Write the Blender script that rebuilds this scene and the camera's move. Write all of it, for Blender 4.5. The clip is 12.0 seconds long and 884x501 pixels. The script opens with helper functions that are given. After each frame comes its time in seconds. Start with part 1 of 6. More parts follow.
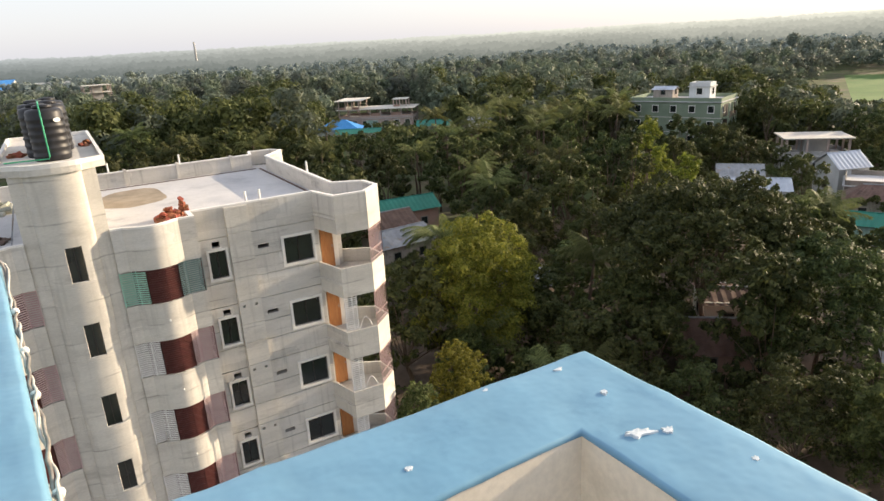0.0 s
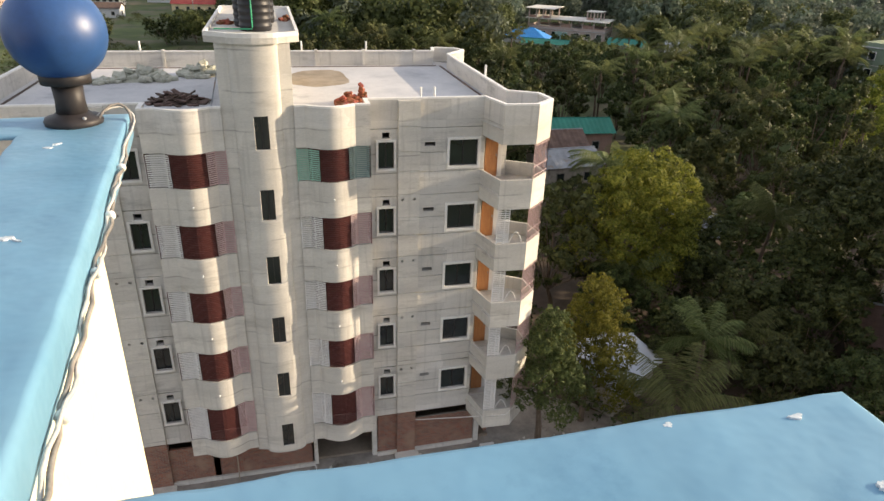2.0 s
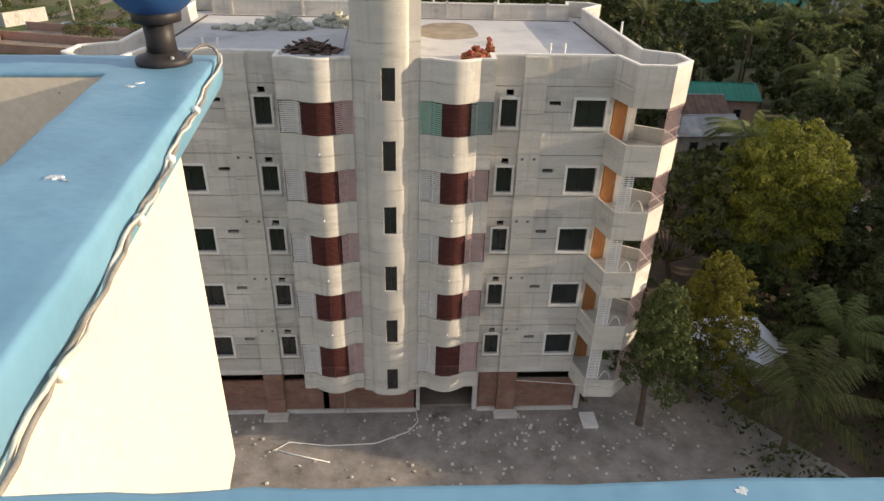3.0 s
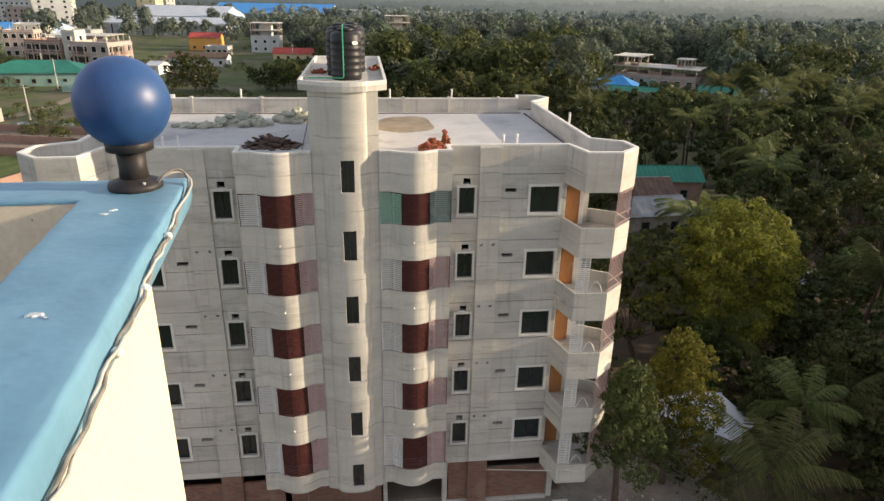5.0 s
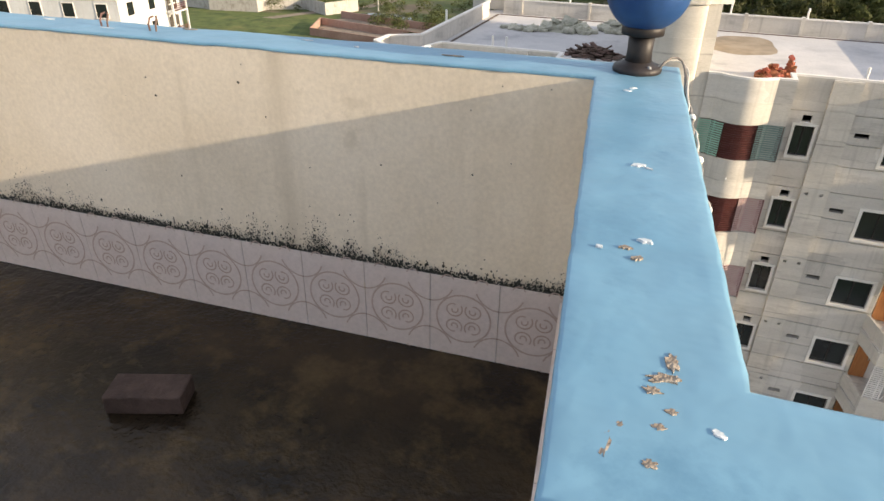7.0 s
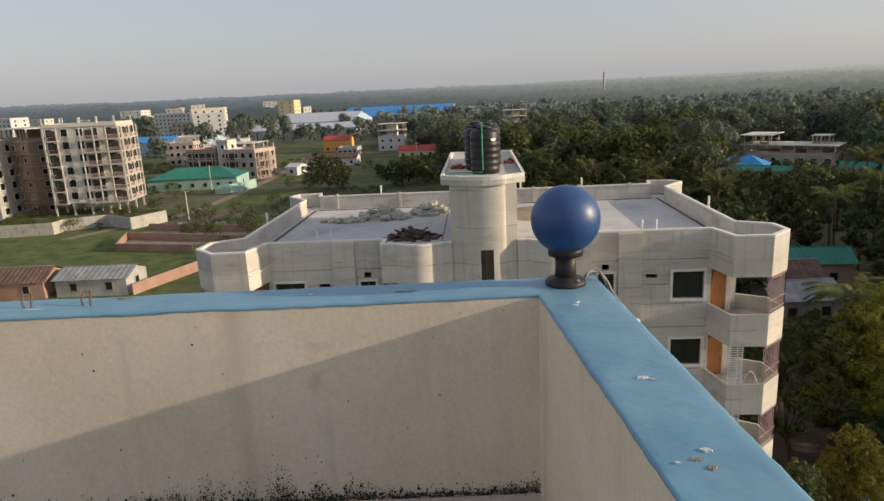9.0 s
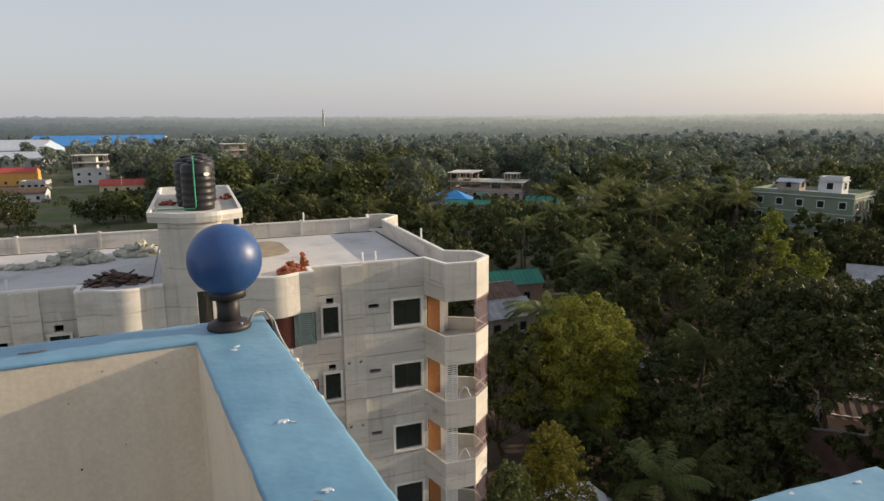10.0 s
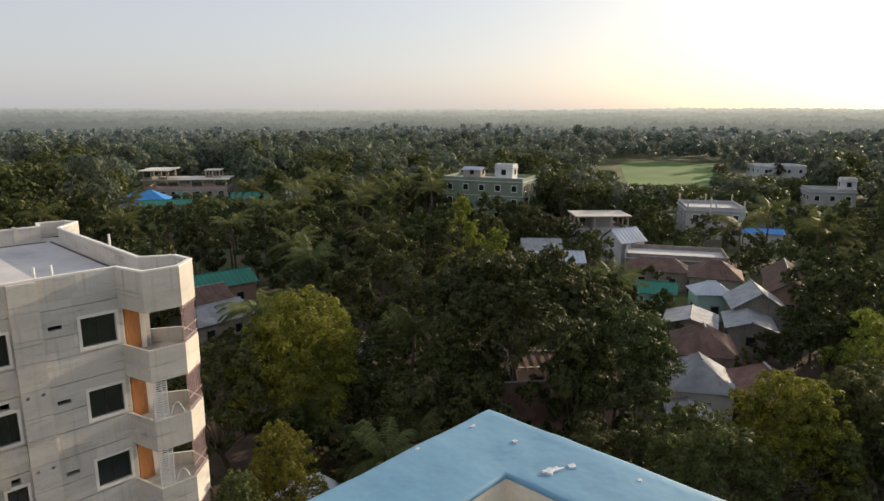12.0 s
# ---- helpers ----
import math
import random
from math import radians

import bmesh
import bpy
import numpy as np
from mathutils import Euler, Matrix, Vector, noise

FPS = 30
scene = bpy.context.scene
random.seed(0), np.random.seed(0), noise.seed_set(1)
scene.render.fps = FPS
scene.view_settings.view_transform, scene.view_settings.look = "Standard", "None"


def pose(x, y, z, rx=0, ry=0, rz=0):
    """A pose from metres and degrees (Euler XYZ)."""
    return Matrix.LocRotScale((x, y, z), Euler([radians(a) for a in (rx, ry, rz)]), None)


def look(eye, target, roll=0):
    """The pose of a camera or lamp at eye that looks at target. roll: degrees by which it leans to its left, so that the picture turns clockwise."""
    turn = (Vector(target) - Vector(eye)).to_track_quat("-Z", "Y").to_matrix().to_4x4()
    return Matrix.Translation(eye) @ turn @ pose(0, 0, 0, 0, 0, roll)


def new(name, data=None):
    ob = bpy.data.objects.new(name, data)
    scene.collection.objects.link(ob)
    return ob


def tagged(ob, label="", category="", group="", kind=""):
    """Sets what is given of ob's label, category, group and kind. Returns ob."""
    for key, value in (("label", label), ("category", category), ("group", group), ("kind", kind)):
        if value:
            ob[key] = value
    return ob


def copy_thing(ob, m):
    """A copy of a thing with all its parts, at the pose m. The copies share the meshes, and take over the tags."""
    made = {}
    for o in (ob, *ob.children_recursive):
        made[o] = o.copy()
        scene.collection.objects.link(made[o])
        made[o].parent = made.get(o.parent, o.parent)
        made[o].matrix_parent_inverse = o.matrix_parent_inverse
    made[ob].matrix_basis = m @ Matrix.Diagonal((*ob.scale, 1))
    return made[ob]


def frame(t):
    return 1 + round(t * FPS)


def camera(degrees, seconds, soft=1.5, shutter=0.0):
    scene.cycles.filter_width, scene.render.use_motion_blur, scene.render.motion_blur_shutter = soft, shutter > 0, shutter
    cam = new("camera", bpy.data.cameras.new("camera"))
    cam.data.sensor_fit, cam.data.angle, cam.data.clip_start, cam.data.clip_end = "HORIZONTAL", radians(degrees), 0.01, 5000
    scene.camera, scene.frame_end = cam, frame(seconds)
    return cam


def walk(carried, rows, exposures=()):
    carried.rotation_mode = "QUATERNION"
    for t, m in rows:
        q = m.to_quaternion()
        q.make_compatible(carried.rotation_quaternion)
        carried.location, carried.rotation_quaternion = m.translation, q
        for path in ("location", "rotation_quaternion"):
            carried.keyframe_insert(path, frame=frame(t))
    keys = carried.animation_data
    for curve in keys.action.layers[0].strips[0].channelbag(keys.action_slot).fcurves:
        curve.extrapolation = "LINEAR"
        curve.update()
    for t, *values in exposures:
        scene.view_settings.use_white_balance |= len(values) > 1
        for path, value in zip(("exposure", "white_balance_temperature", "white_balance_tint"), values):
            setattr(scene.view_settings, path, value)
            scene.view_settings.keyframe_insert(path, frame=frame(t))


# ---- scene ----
cam = camera(68.8, 12.0)

PATH = [
    (0, (0.535, -27.0, 25.074), (1.477, -25.346, 24.46), -3.3),
    (0.5, (0.504, -26.946, 25.048), (1.171, -25.184, 24.378), -1.3),
    (1, (0.601, -26.862, 25.032), (0.856, -25.008, 24.326), 0.5),
    (1.5, (0.659, -26.761, 25.004), (0.997, -24.953, 24.219), -0.1),
    (2, (0.686, -26.658, 24.96), (1.152, -24.91, 24.107), 2.1),
    (2.5, (0.759, -26.591, 24.939), (0.912, -24.839, 23.988), 2.5),
    (2.7, (0.781, -26.542, 24.921), (0.887, -24.801, 23.942), 1.8),
    (4.3, (0.81, -26.552, 24.99), (1.025, -24.736, 24.18), 1.2),
    (4.5, (0.812, -26.578, 25.008), (1.047, -24.742, 24.251), 1.4),
    (5, (0.788, -26.589, 25.008), (1.018, -24.744, 24.272), 1.1),
    (5.5, (0.756, -26.605, 24.996), (0.872, -24.762, 24.227), 2.0),
    (6, (0.654, -26.63, 24.973), (0.367, -24.853, 24.103), 1.0),
    (6.5, (0.467, -26.726, 24.946), (-0.059, -25.058, 23.976), 1.9),
    (6.7, (0.396, -26.776, 24.953), (-0.2, -25.145, 23.961), 1.1),
    (8.3, (-0.006, -26.804, 25.095), (-0.335, -24.943, 24.442), -2.7),
    (8.5, (-0.041, -26.853, 25.125), (-0.244, -24.943, 24.57), -1.9),
    (8.8, (-0.062, -26.918, 25.164), (-0.207, -24.976, 24.711), -3.1),
    (9, (-0.083, -26.963, 25.164), (-0.209, -25.024, 24.69), -2.8),
    (9.5, (0.013, -27.002, 25.185), (0.286, -25.06, 24.794), -2.5),
    (10, (0.126, -26.948, 25.161), (0.821, -25.114, 24.77), -0.3),
    (10.5, (0.159, -26.919, 25.139), (0.946, -25.125, 24.738), -1.0),
    (11, (0.221, -26.959, 25.137), (1.309, -25.332, 24.726), -0.3),
    (11.5, (0.25, -27.007, 25.148), (1.604, -25.59, 24.751), -0.2),
    (12, (0.271, -27.022, 25.146), (1.686, -25.67, 24.735), 0.0),
]
walk(cam, [(t, look(eye, target, roll)) for t, eye, target, roll in PATH], [(0.0, 0.85), (0.5, 0.6), (1.0, 0.68), (1.5, 0.76), (2.0, 0.74), (2.5, 0.48), (5.5, 0.4), (6.0, 0.15), (6.5, 0.72), (8.2, 0.85), (8.5, 0.5), (8.8, -0.1), (9.0, -0.05), (9.5, 0.1), (10.5, 0.15), (12.0, 0.2)])

# world, sun and exposure
SUN_AZ, SUN_EL = 93.6, 15.0
world = bpy.data.worlds.new("world")
scene.world = world
world.use_nodes = True
wn = world.node_tree
wn.nodes.clear()
sky = wn.nodes.new("ShaderNodeTexSky")
sky.sky_type = "NISHITA"
sky.sun_disc = False
sky.sun_elevation = radians(SUN_EL)
sky.sun_rotation = radians(SUN_AZ)
sky.air_density, sky.dust_density, sky.ozone_density = 1.0, 2.2, 1.0
bg = wn.nodes.new("ShaderNodeBackground")
bg.inputs["Strength"].default_value = 0.13
wout = wn.nodes.new("ShaderNodeOutputWorld")
veil = wn.nodes.new("ShaderNodeMix")  # an even evening haze over the whole sky
veil.data_type = "RGBA"
veil.inputs[0].default_value = 0.6
veil.inputs[7].default_value = (4.9, 4.9, 5.35, 1)
wn.links.new(sky.outputs[0], veil.inputs[6])
wn.links.new(veil.outputs[2], bg.inputs[0])
wn.links.new(bg.outputs[0], wout.inputs[0])
sun = new("sun", bpy.data.lights.new("sun", "SUN"))
sun.data.energy, sun.data.angle, sun.data.color = 5.0, radians(0.6), (1.0, 0.80, 0.57)
az, el = radians(SUN_AZ), radians(SUN_EL)
sun.matrix_world = look((200 * math.sin(az) * math.cos(el), 200 * math.cos(az) * math.cos(el), 200 * math.sin(el)), (0, 0, 0))


# ---------- materials ----------
def material(name, c1, c2, scale=3.0, rough=0.8, metal=0.0, bump=0.2, fine=60.0, spot=None, spot_scale=1.0, spot_at=(0.58, 0.68), vary=0.0, streak=None, spec=0.3, stretch=(1, 1, 1)):
    """A surface with large patches, fine grain, optional stains, streaks and change from thing to thing."""
    m = bpy.data.materials.new(name)
    m.use_nodes = True
    nt = m.node_tree
    ln = nt.links.new
    b = nt.nodes["Principled BSDF"]
    tc = nt.nodes.new("ShaderNodeTexCoord")
    mp = nt.nodes.new("ShaderNodeMapping")
    mp.inputs["Scale"].default_value = stretch
    ln(tc.outputs["Object"], mp.inputs[0])

    def noise_node(s, detail=5.0, r=0.6):
        n = nt.nodes.new("ShaderNodeTexNoise")
        n.inputs["Scale"].default_value, n.inputs["Detail"].default_value, n.inputs["Roughness"].default_value = s, detail, r
        ln(mp.outputs[0], n.inputs["Vector"])
        return n

    def ramp(src, a, z):
        r = nt.nodes.new("ShaderNodeMapRange")
        r.inputs["From Min"].default_value, r.inputs["From Max"].default_value = a, z
        ln(src, r.inputs["Value"])
        return r.outputs[0]

    def mix(fac, a, c, mode="MIX"):
        x = nt.nodes.new("ShaderNodeMix")
        x.data_type, x.blend_type = "RGBA", mode
        if isinstance(fac, float):
            x.inputs[0].default_value = fac
        else:
            ln(fac, x.inputs[0])
        for sock, v in ((x.inputs[6], a), (x.inputs[7], c)):
            if isinstance(v, tuple):
                sock.default_value = (*v, 1)
            else:
                ln(v, sock)
        return x.outputs[2]

    big, small = noise_node(scale), noise_node(fine, 3.0)
    col = mix(ramp(big.outputs[0], 0.35, 0.65), c1, c2)
    grain = nt.nodes.new("ShaderNodeMapRange")
    grain.inputs["From Min"].default_value, grain.inputs["From Max"].default_value = 0.3, 0.7
    grain.inputs["To Min"].default_value, grain.inputs["To Max"].default_value = 0.92, 1.06
    ln(small.outputs[0], grain.inputs["Value"])
    comb = nt.nodes.new("ShaderNodeCombineColor")
    for k in range(3):
        ln(grain.outputs[0], comb.inputs[k])
    col = mix(1.0, col, comb.outputs[0], "MULTIPLY")
    if streak:
        mp2 = nt.nodes.new("ShaderNodeMapping")
        mp2.inputs["Scale"].default_value = (2.2, 2.2, 0.16)
        ln(tc.outputs["Object"], mp2.inputs[0])
        n = nt.nodes.new("ShaderNodeTexNoise")
        n.inputs["Scale"].default_value, n.inputs["Detail"].default_value = 2.4, 6.0
        ln(mp2.outputs[0], n.inputs["Vector"])
        col = mix(ramp(n.outputs[0], 0.55, 0.78), col, streak)
    if spot:
        sp = noise_node(spot_scale, 8.0, 0.7)
        col = mix(ramp(sp.outputs[0], *spot_at), col, spot)
    if vary:
        oi = nt.nodes.new("ShaderNodeObjectInfo")
        hs = nt.nodes.new("ShaderNodeHueSaturation")
        mr = nt.nodes.new("ShaderNodeMapRange")
        mr.inputs["To Min"].default_value, mr.inputs["To Max"].default_value = 1 - vary, 1 + vary
        ln(oi.outputs["Random"], mr.inputs["Value"])
        ln(mr.outputs[0], hs.inputs["Value"])
        mr2 = nt.nodes.new("ShaderNodeMapRange")
        mr2.inputs["To Min"].default_value, mr2.inputs["To Max"].default_value = 0.5 + 0.06 * vary, 0.5 - 0.06 * vary
        ln(oi.outputs["Random"], mr2.inputs["Value"])
        ln(mr2.outputs[0], hs.inputs["Hue"])
        ln(col, hs.inputs["Color"])
        col = hs.outputs[0]
    ln(col, b.inputs["Base Color"])
    b.inputs["Roughness"].default_value, b.inputs["Metallic"].default_value = rough, metal
    b.inputs["Specular IOR Level"].default_value = spec
    if bump:
        bp = nt.nodes.new("ShaderNodeBump")
        bp.inputs["Strength"].default_value, bp.inputs["Distance"].default_value = bump, 0.02
        ln(small.outputs[0], bp.inputs["Height"])
        ln(bp.outputs[0], b.inputs["Normal"])
    return m


def leaf_material(name, c1, c2, through_light=0.3, vary=0.35):
    """Foliage: each leaf clump has its own tone, some light passes through."""
    m = bpy.data.materials.new(name)
    m.use_nodes = True
    nt = m.node_tree
    ln = nt.links.new
    b = nt.nodes["Principled BSDF"]
    b.inputs["Roughness"].default_value, b.inputs["Specular IOR Level"].default_value = 0.6, 0.16
    geo = nt.nodes.new("ShaderNodeNewGeometry")
    oi = nt.nodes.new("ShaderNodeObjectInfo")
    mx = nt.nodes.new("ShaderNodeMix")
    mx.data_type = "RGBA"
    mx.inputs[6].default_value, mx.inputs[7].default_value = (*c1, 1), (*c2, 1)
    ln(geo.outputs["Random Per Island"], mx.inputs[0])
    hs = nt.nodes.new("ShaderNodeHueSaturation")
    mr = nt.nodes.new("ShaderNodeMapRange")
    mr.inputs["To Min"].default_value, mr.inputs["To Max"].default_value = 1 - vary, 1 + vary
    ln(oi.outputs["Random"], mr.inputs["Value"])
    ln(mr.outputs[0], hs.inputs["Value"])
    mr2 = nt.nodes.new("ShaderNodeMapRange")
    mr2.inputs["To Min"].default_value, mr2.inputs["To Max"].default_value = 0.475, 0.52
    ln(oi.outputs["Random"], mr2.inputs["Value"])
    ln(mr2.outputs[0], hs.inputs["Hue"])
    ln(mx.outputs[2], hs.inputs["Color"])
    ln(hs.outputs[0], b.inputs["Base Color"])
    tr = nt.nodes.new("ShaderNodeBsdfTranslucent")
    ln(hs.outputs[0], tr.inputs["Color"])
    ms = nt.nodes.new("ShaderNodeMixShader")
    ms.inputs[0].default_value = through_light
    ln(b.outputs[0], ms.inputs[1])
    ln(tr.outputs[0], ms.inputs[2])
    ln(ms.outputs[0], nt.nodes["Material Output"].inputs[0])
    return m


M = {}
def lift_plaster(name, c1, c2, dark, lift=1.016, run=4.3, contrast=0.16):
    """Cement plaster put on in lifts: each course has its own tone, with a ragged dark joint, blotches and runs."""
    m = material(name, c1, c2, 0.9, 0.88, fine=22, bump=0.2, spot=dark, spot_scale=1.1, spot_at=(0.54, 0.74), streak=tuple(0.45 * v + 0.55 * w for v, w in zip(dark, c1)), stretch=(0.4, 0.4, 1.5))
    nt = m.node_tree
    ln = nt.links.new
    b = nt.nodes["Principled BSDF"]
    col = b.inputs["Base Color"].links[0].from_socket
    tc = nt.nodes.new("ShaderNodeTexCoord")
    sep = nt.nodes.new("ShaderNodeSeparateXYZ")
    ln(tc.outputs["Object"], sep.inputs[0])

    def calc(op, a, v=None, c=None):
        n = nt.nodes.new("ShaderNodeMath")
        n.operation = op
        for k, q in enumerate((a, v, c)):
            if q is None:
                continue
            if isinstance(q, (int, float)):
                n.inputs[k].default_value = q
            else:
                ln(q, n.inputs[k])
        return n.outputs[0]

    wob = nt.nodes.new("ShaderNodeTexNoise")
    wob.inputs["Scale"].default_value, wob.inputs["Detail"].default_value = 0.8, 4.0
    ln(tc.outputs["Object"], wob.inputs["Vector"])
    z = calc("ADD", sep.outputs[2], calc("MULTIPLY", wob.outputs[0], 0.12))
    course = calc("DIVIDE", z, lift)
    key = nt.nodes.new("ShaderNodeCombineXYZ")
    ln(calc("FLOOR", course), key.inputs[0])
    ln(calc("FLOOR", calc("DIVIDE", calc("ADD", sep.outputs[0], calc("MULTIPLY", wob.outputs[0], 1.5)), run)), key.inputs[1])
    wn_ = nt.nodes.new("ShaderNodeTexWhiteNoise")
    ln(key.outputs[0], wn_.inputs["Vector"])
    tone = calc("ADD", calc("MULTIPLY", wn_.outputs["Value"], contrast), 1 - contrast * 0.55)
    # dark grime lying in the joint, broken along its length
    gap = calc("ABSOLUTE", calc("SUBTRACT", calc("FRACT", course), 0.5))
    line = nt.nodes.new("ShaderNodeMapRange")
    line.inputs["From Min"].default_value, line.inputs["From Max"].default_value = 0.47, 0.5
    ln(gap, line.inputs["Value"])
    broken = nt.nodes.new("ShaderNodeTexNoise")
    broken.inputs["Scale"].default_value, broken.inputs["Detail"].default_value = 0.9, 5.0
    ln(tc.outputs["Object"], broken.inputs["Vector"])
    cut = nt.nodes.new("ShaderNodeMapRange")
    cut.inputs["From Min"].default_value, cut.inputs["From Max"].default_value = 0.45, 0.62
    ln(broken.outputs[0], cut.inputs["Value"])
    tone = calc("SUBTRACT", tone, calc("MULTIPLY", calc("MULTIPLY", line.outputs[0], cut.outputs[0]), 0.42))
    comb = nt.nodes.new("ShaderNodeCombineColor")
    for k in range(3):
        ln(tone, comb.inputs[k])
    mx = nt.nodes.new("ShaderNodeMix")
    mx.data_type, mx.blend_type = "RGBA", "MULTIPLY"
    mx.inputs[0].default_value = 1.0
    ln(col, mx.inputs[6])
    ln(comb.outputs[0], mx.inputs[7])
    ln(mx.outputs[2], b.inputs["Base Color"])
    return m


M["concrete"] = lift_plaster("raw_plaster", (0.50, 0.48, 0.44), (0.62, 0.595, 0.55), (0.29, 0.275, 0.255), contrast=0.22)
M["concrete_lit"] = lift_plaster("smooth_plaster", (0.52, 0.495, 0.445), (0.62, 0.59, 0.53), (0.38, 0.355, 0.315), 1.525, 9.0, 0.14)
M["white_band"] = material("white_plaster", (0.68, 0.66, 0.62), (0.76, 0.74, 0.70), 2.0, 0.8, fine=40, bump=0.1)
M["roof_slab"] = material("roof_slab_concrete", (0.46, 0.46, 0.46), (0.58, 0.57, 0.56), 0.5, 0.9, fine=14, bump=0.2, spot=(0.36, 0.36, 0.37), spot_scale=0.25, spot_at=(0.52, 0.66))
M["stain"] = material("wet_stain", (0.24, 0.19, 0.125), (0.34, 0.28, 0.20), 1.2, 0.6, fine=20, bump=0.1)
M["glass"] = material("dark_glass", (0.012, 0.016, 0.018), (0.02, 0.028, 0.028), 0.8, 0.06, bump=0.0, spec=0.6)
# flat dark tone that stands for the shade inside openings
M["dark"] = material("interior_shade", (0.05, 0.045, 0.04), (0.08, 0.07, 0.06), 1.0, 0.9)
M["slat_white"] = material("white_painted_steel", (0.72, 0.70, 0.67), (0.80, 0.78, 0.75), 4, 0.5, bump=0.05)
M["slat_pink"] = material("primer_pink_steel", (0.50, 0.34, 0.33), (0.56, 0.42, 0.40), 4, 0.55, bump=0.05)
M["slat_maroon"] = material("maroon_steel", (0.085, 0.028, 0.025), (0.12, 0.04, 0.035), 4, 0.5, bump=0.05)
M["slat_green"] = material("mint_steel", (0.30, 0.50, 0.40), (0.36, 0.58, 0.47), 4, 0.5, bump=0.05)
M["slat_grey"] = material("grey_green_steel", (0.22, 0.30, 0.28), (0.28, 0.36, 0.33), 4, 0.5, bump=0.05)
M["wood"] = material("varnished_door_wood", (0.33, 0.14, 0.055), (0.42, 0.20, 0.08), 3, 0.5, fine=30, bump=0.1, stretch=(6, 6, 0.6))
M["brick"] = None
M["blue"] = material("blue_parapet_paint", (0.125, 0.275, 0.395), (0.165, 0.325, 0.445), 2.0, 0.42, fine=9, bump=0.22, spot=(0.098, 0.225, 0.335), spot_scale=5.0, spot_at=(0.56, 0.74), spec=0.4)
M["plaster_in"] = material("cream_plaster_weathered", (0.70, 0.62, 0.49), (0.80, 0.72, 0.59), 1.6, 0.85, fine=70, bump=0.03, spot=(0.60, 0.53, 0.41), spot_scale=1.7, streak=(0.52, 0.455, 0.345))
M["cream"] = material("cream_wall_paint", (0.72, 0.66, 0.49), (0.77, 0.71, 0.54), 1.0, 0.7, fine=50, bump=0.06)
M["splat"] = material("white_droppings", (0.42, 0.50, 0.55), (0.72, 0.73, 0.72), 40, 0.8)
M["chip"] = material("bare_plaster_chip", (0.20, 0.165, 0.13), (0.36, 0.31, 0.25), 60, 0.9, bump=0.5)
M["floor_wet"] = material("wet_mossy_roof", (0.010, 0.008, 0.006), (0.035, 0.024, 0.013), 2.6, 0.2, fine=26, bump=0.35, spot=(0.075, 0.052, 0.024), spot_scale=4.5, spot_at=(0.5, 0.7), spec=0.25)
M["tile"] = material("pale_pink_tile", (0.60, 0.53, 0.50), (0.64, 0.57, 0.54), 6, 0.3, bump=0.03, spec=0.5)
M["tile_line"] = material("tile_relief_brown", (0.42, 0.33, 0.29), (0.47, 0.38, 0.34), 8, 0.4, bump=0.0)
M["mould"] = material("black_mould", (0.03, 0.032, 0.028), (0.07, 0.07, 0.06), 12, 0.95, bump=0.3)
M["ball_blue"] = material("blue_globe_plastic", (0.020, 0.066, 0.20), (0.028, 0.082, 0.225), 3, 0.42, bump=0.02, spec=0.5)
M["black_plastic"] = material("black_lamp_plastic", (0.022, 0.02, 0.02), (0.035, 0.03, 0.03), 8, 0.5, bump=0.05)
M["cable"] = material("grey_cable", (0.16, 0.145, 0.13), (0.28, 0.26, 0.23), 20, 0.6)
M["cable_pale"] = material("pale_cable", (0.42, 0.40, 0.36), (0.55, 0.53, 0.49), 20, 0.6)
M["tank"] = material("black_tank_plastic", (0.018, 0.018, 0.02), (0.03, 0.03, 0.033), 3, 0.45, bump=0.05)
M["pvc"] = material("white_pvc", (0.72, 0.71, 0.68), (0.78, 0.77, 0.74), 5, 0.5)
M["pipe_green"] = material("green_pipe", (0.05, 0.32, 0.17), (0.06, 0.36, 0.2), 5, 0.5)
M["rubble_red"] = material("red_brick_rubble", (0.22, 0.07, 0.04), (0.34, 0.12, 0.065), 6, 0.9, vary=0.3)
M["rubble_dark"] = material("dark_timber_rubble", (0.07, 0.05, 0.04), (0.16, 0.11, 0.09), 6, 0.9, vary=0.3)
M["sack"] = material("cement_sacks", (0.33, 0.34, 0.27), (0.46, 0.45, 0.38), 5, 0.9, vary=0.2)
M["paddy"] = material("green_paddy", (0.075, 0.15, 0.035), (0.12, 0.19, 0.055), 0.05, 0.95, fine=0.9, bump=0.4, spot=(0.10, 0.14, 0.05), spot_scale=0.04)
M["grass"] = material("meadow", (0.045, 0.070, 0.022), (0.095, 0.118, 0.036), 0.12, 0.95, fine=1.4, bump=0.6, spot=(0.135, 0.115, 0.08), spot_scale=0.07, spot_at=(0.47, 0.62))
M["lawn"] = material("green_field", (0.045, 0.075, 0.020), (0.115, 0.145, 0.040), 0.35, 0.95, fine=1.6, bump=0.8, spot=(0.15, 0.15, 0.05), spot_scale=0.16, spot_at=(0.5, 0.72), streak=(0.09, 0.075, 0.045))
M["dirt"] = material("bare_earth", (0.19, 0.155, 0.12), (0.28, 0.235, 0.19), 0.5, 0.95, fine=6, bump=0.6, spot=(0.12, 0.095, 0.07), spot_scale=0.35)
M["rubble_ground"] = material("rubble_earth", (0.20, 0.18, 0.16), (0.32, 0.29, 0.26), 0.8, 0.95, fine=5, bump=0.8, spot=(0.13, 0.11, 0.09), spot_scale=0.6)
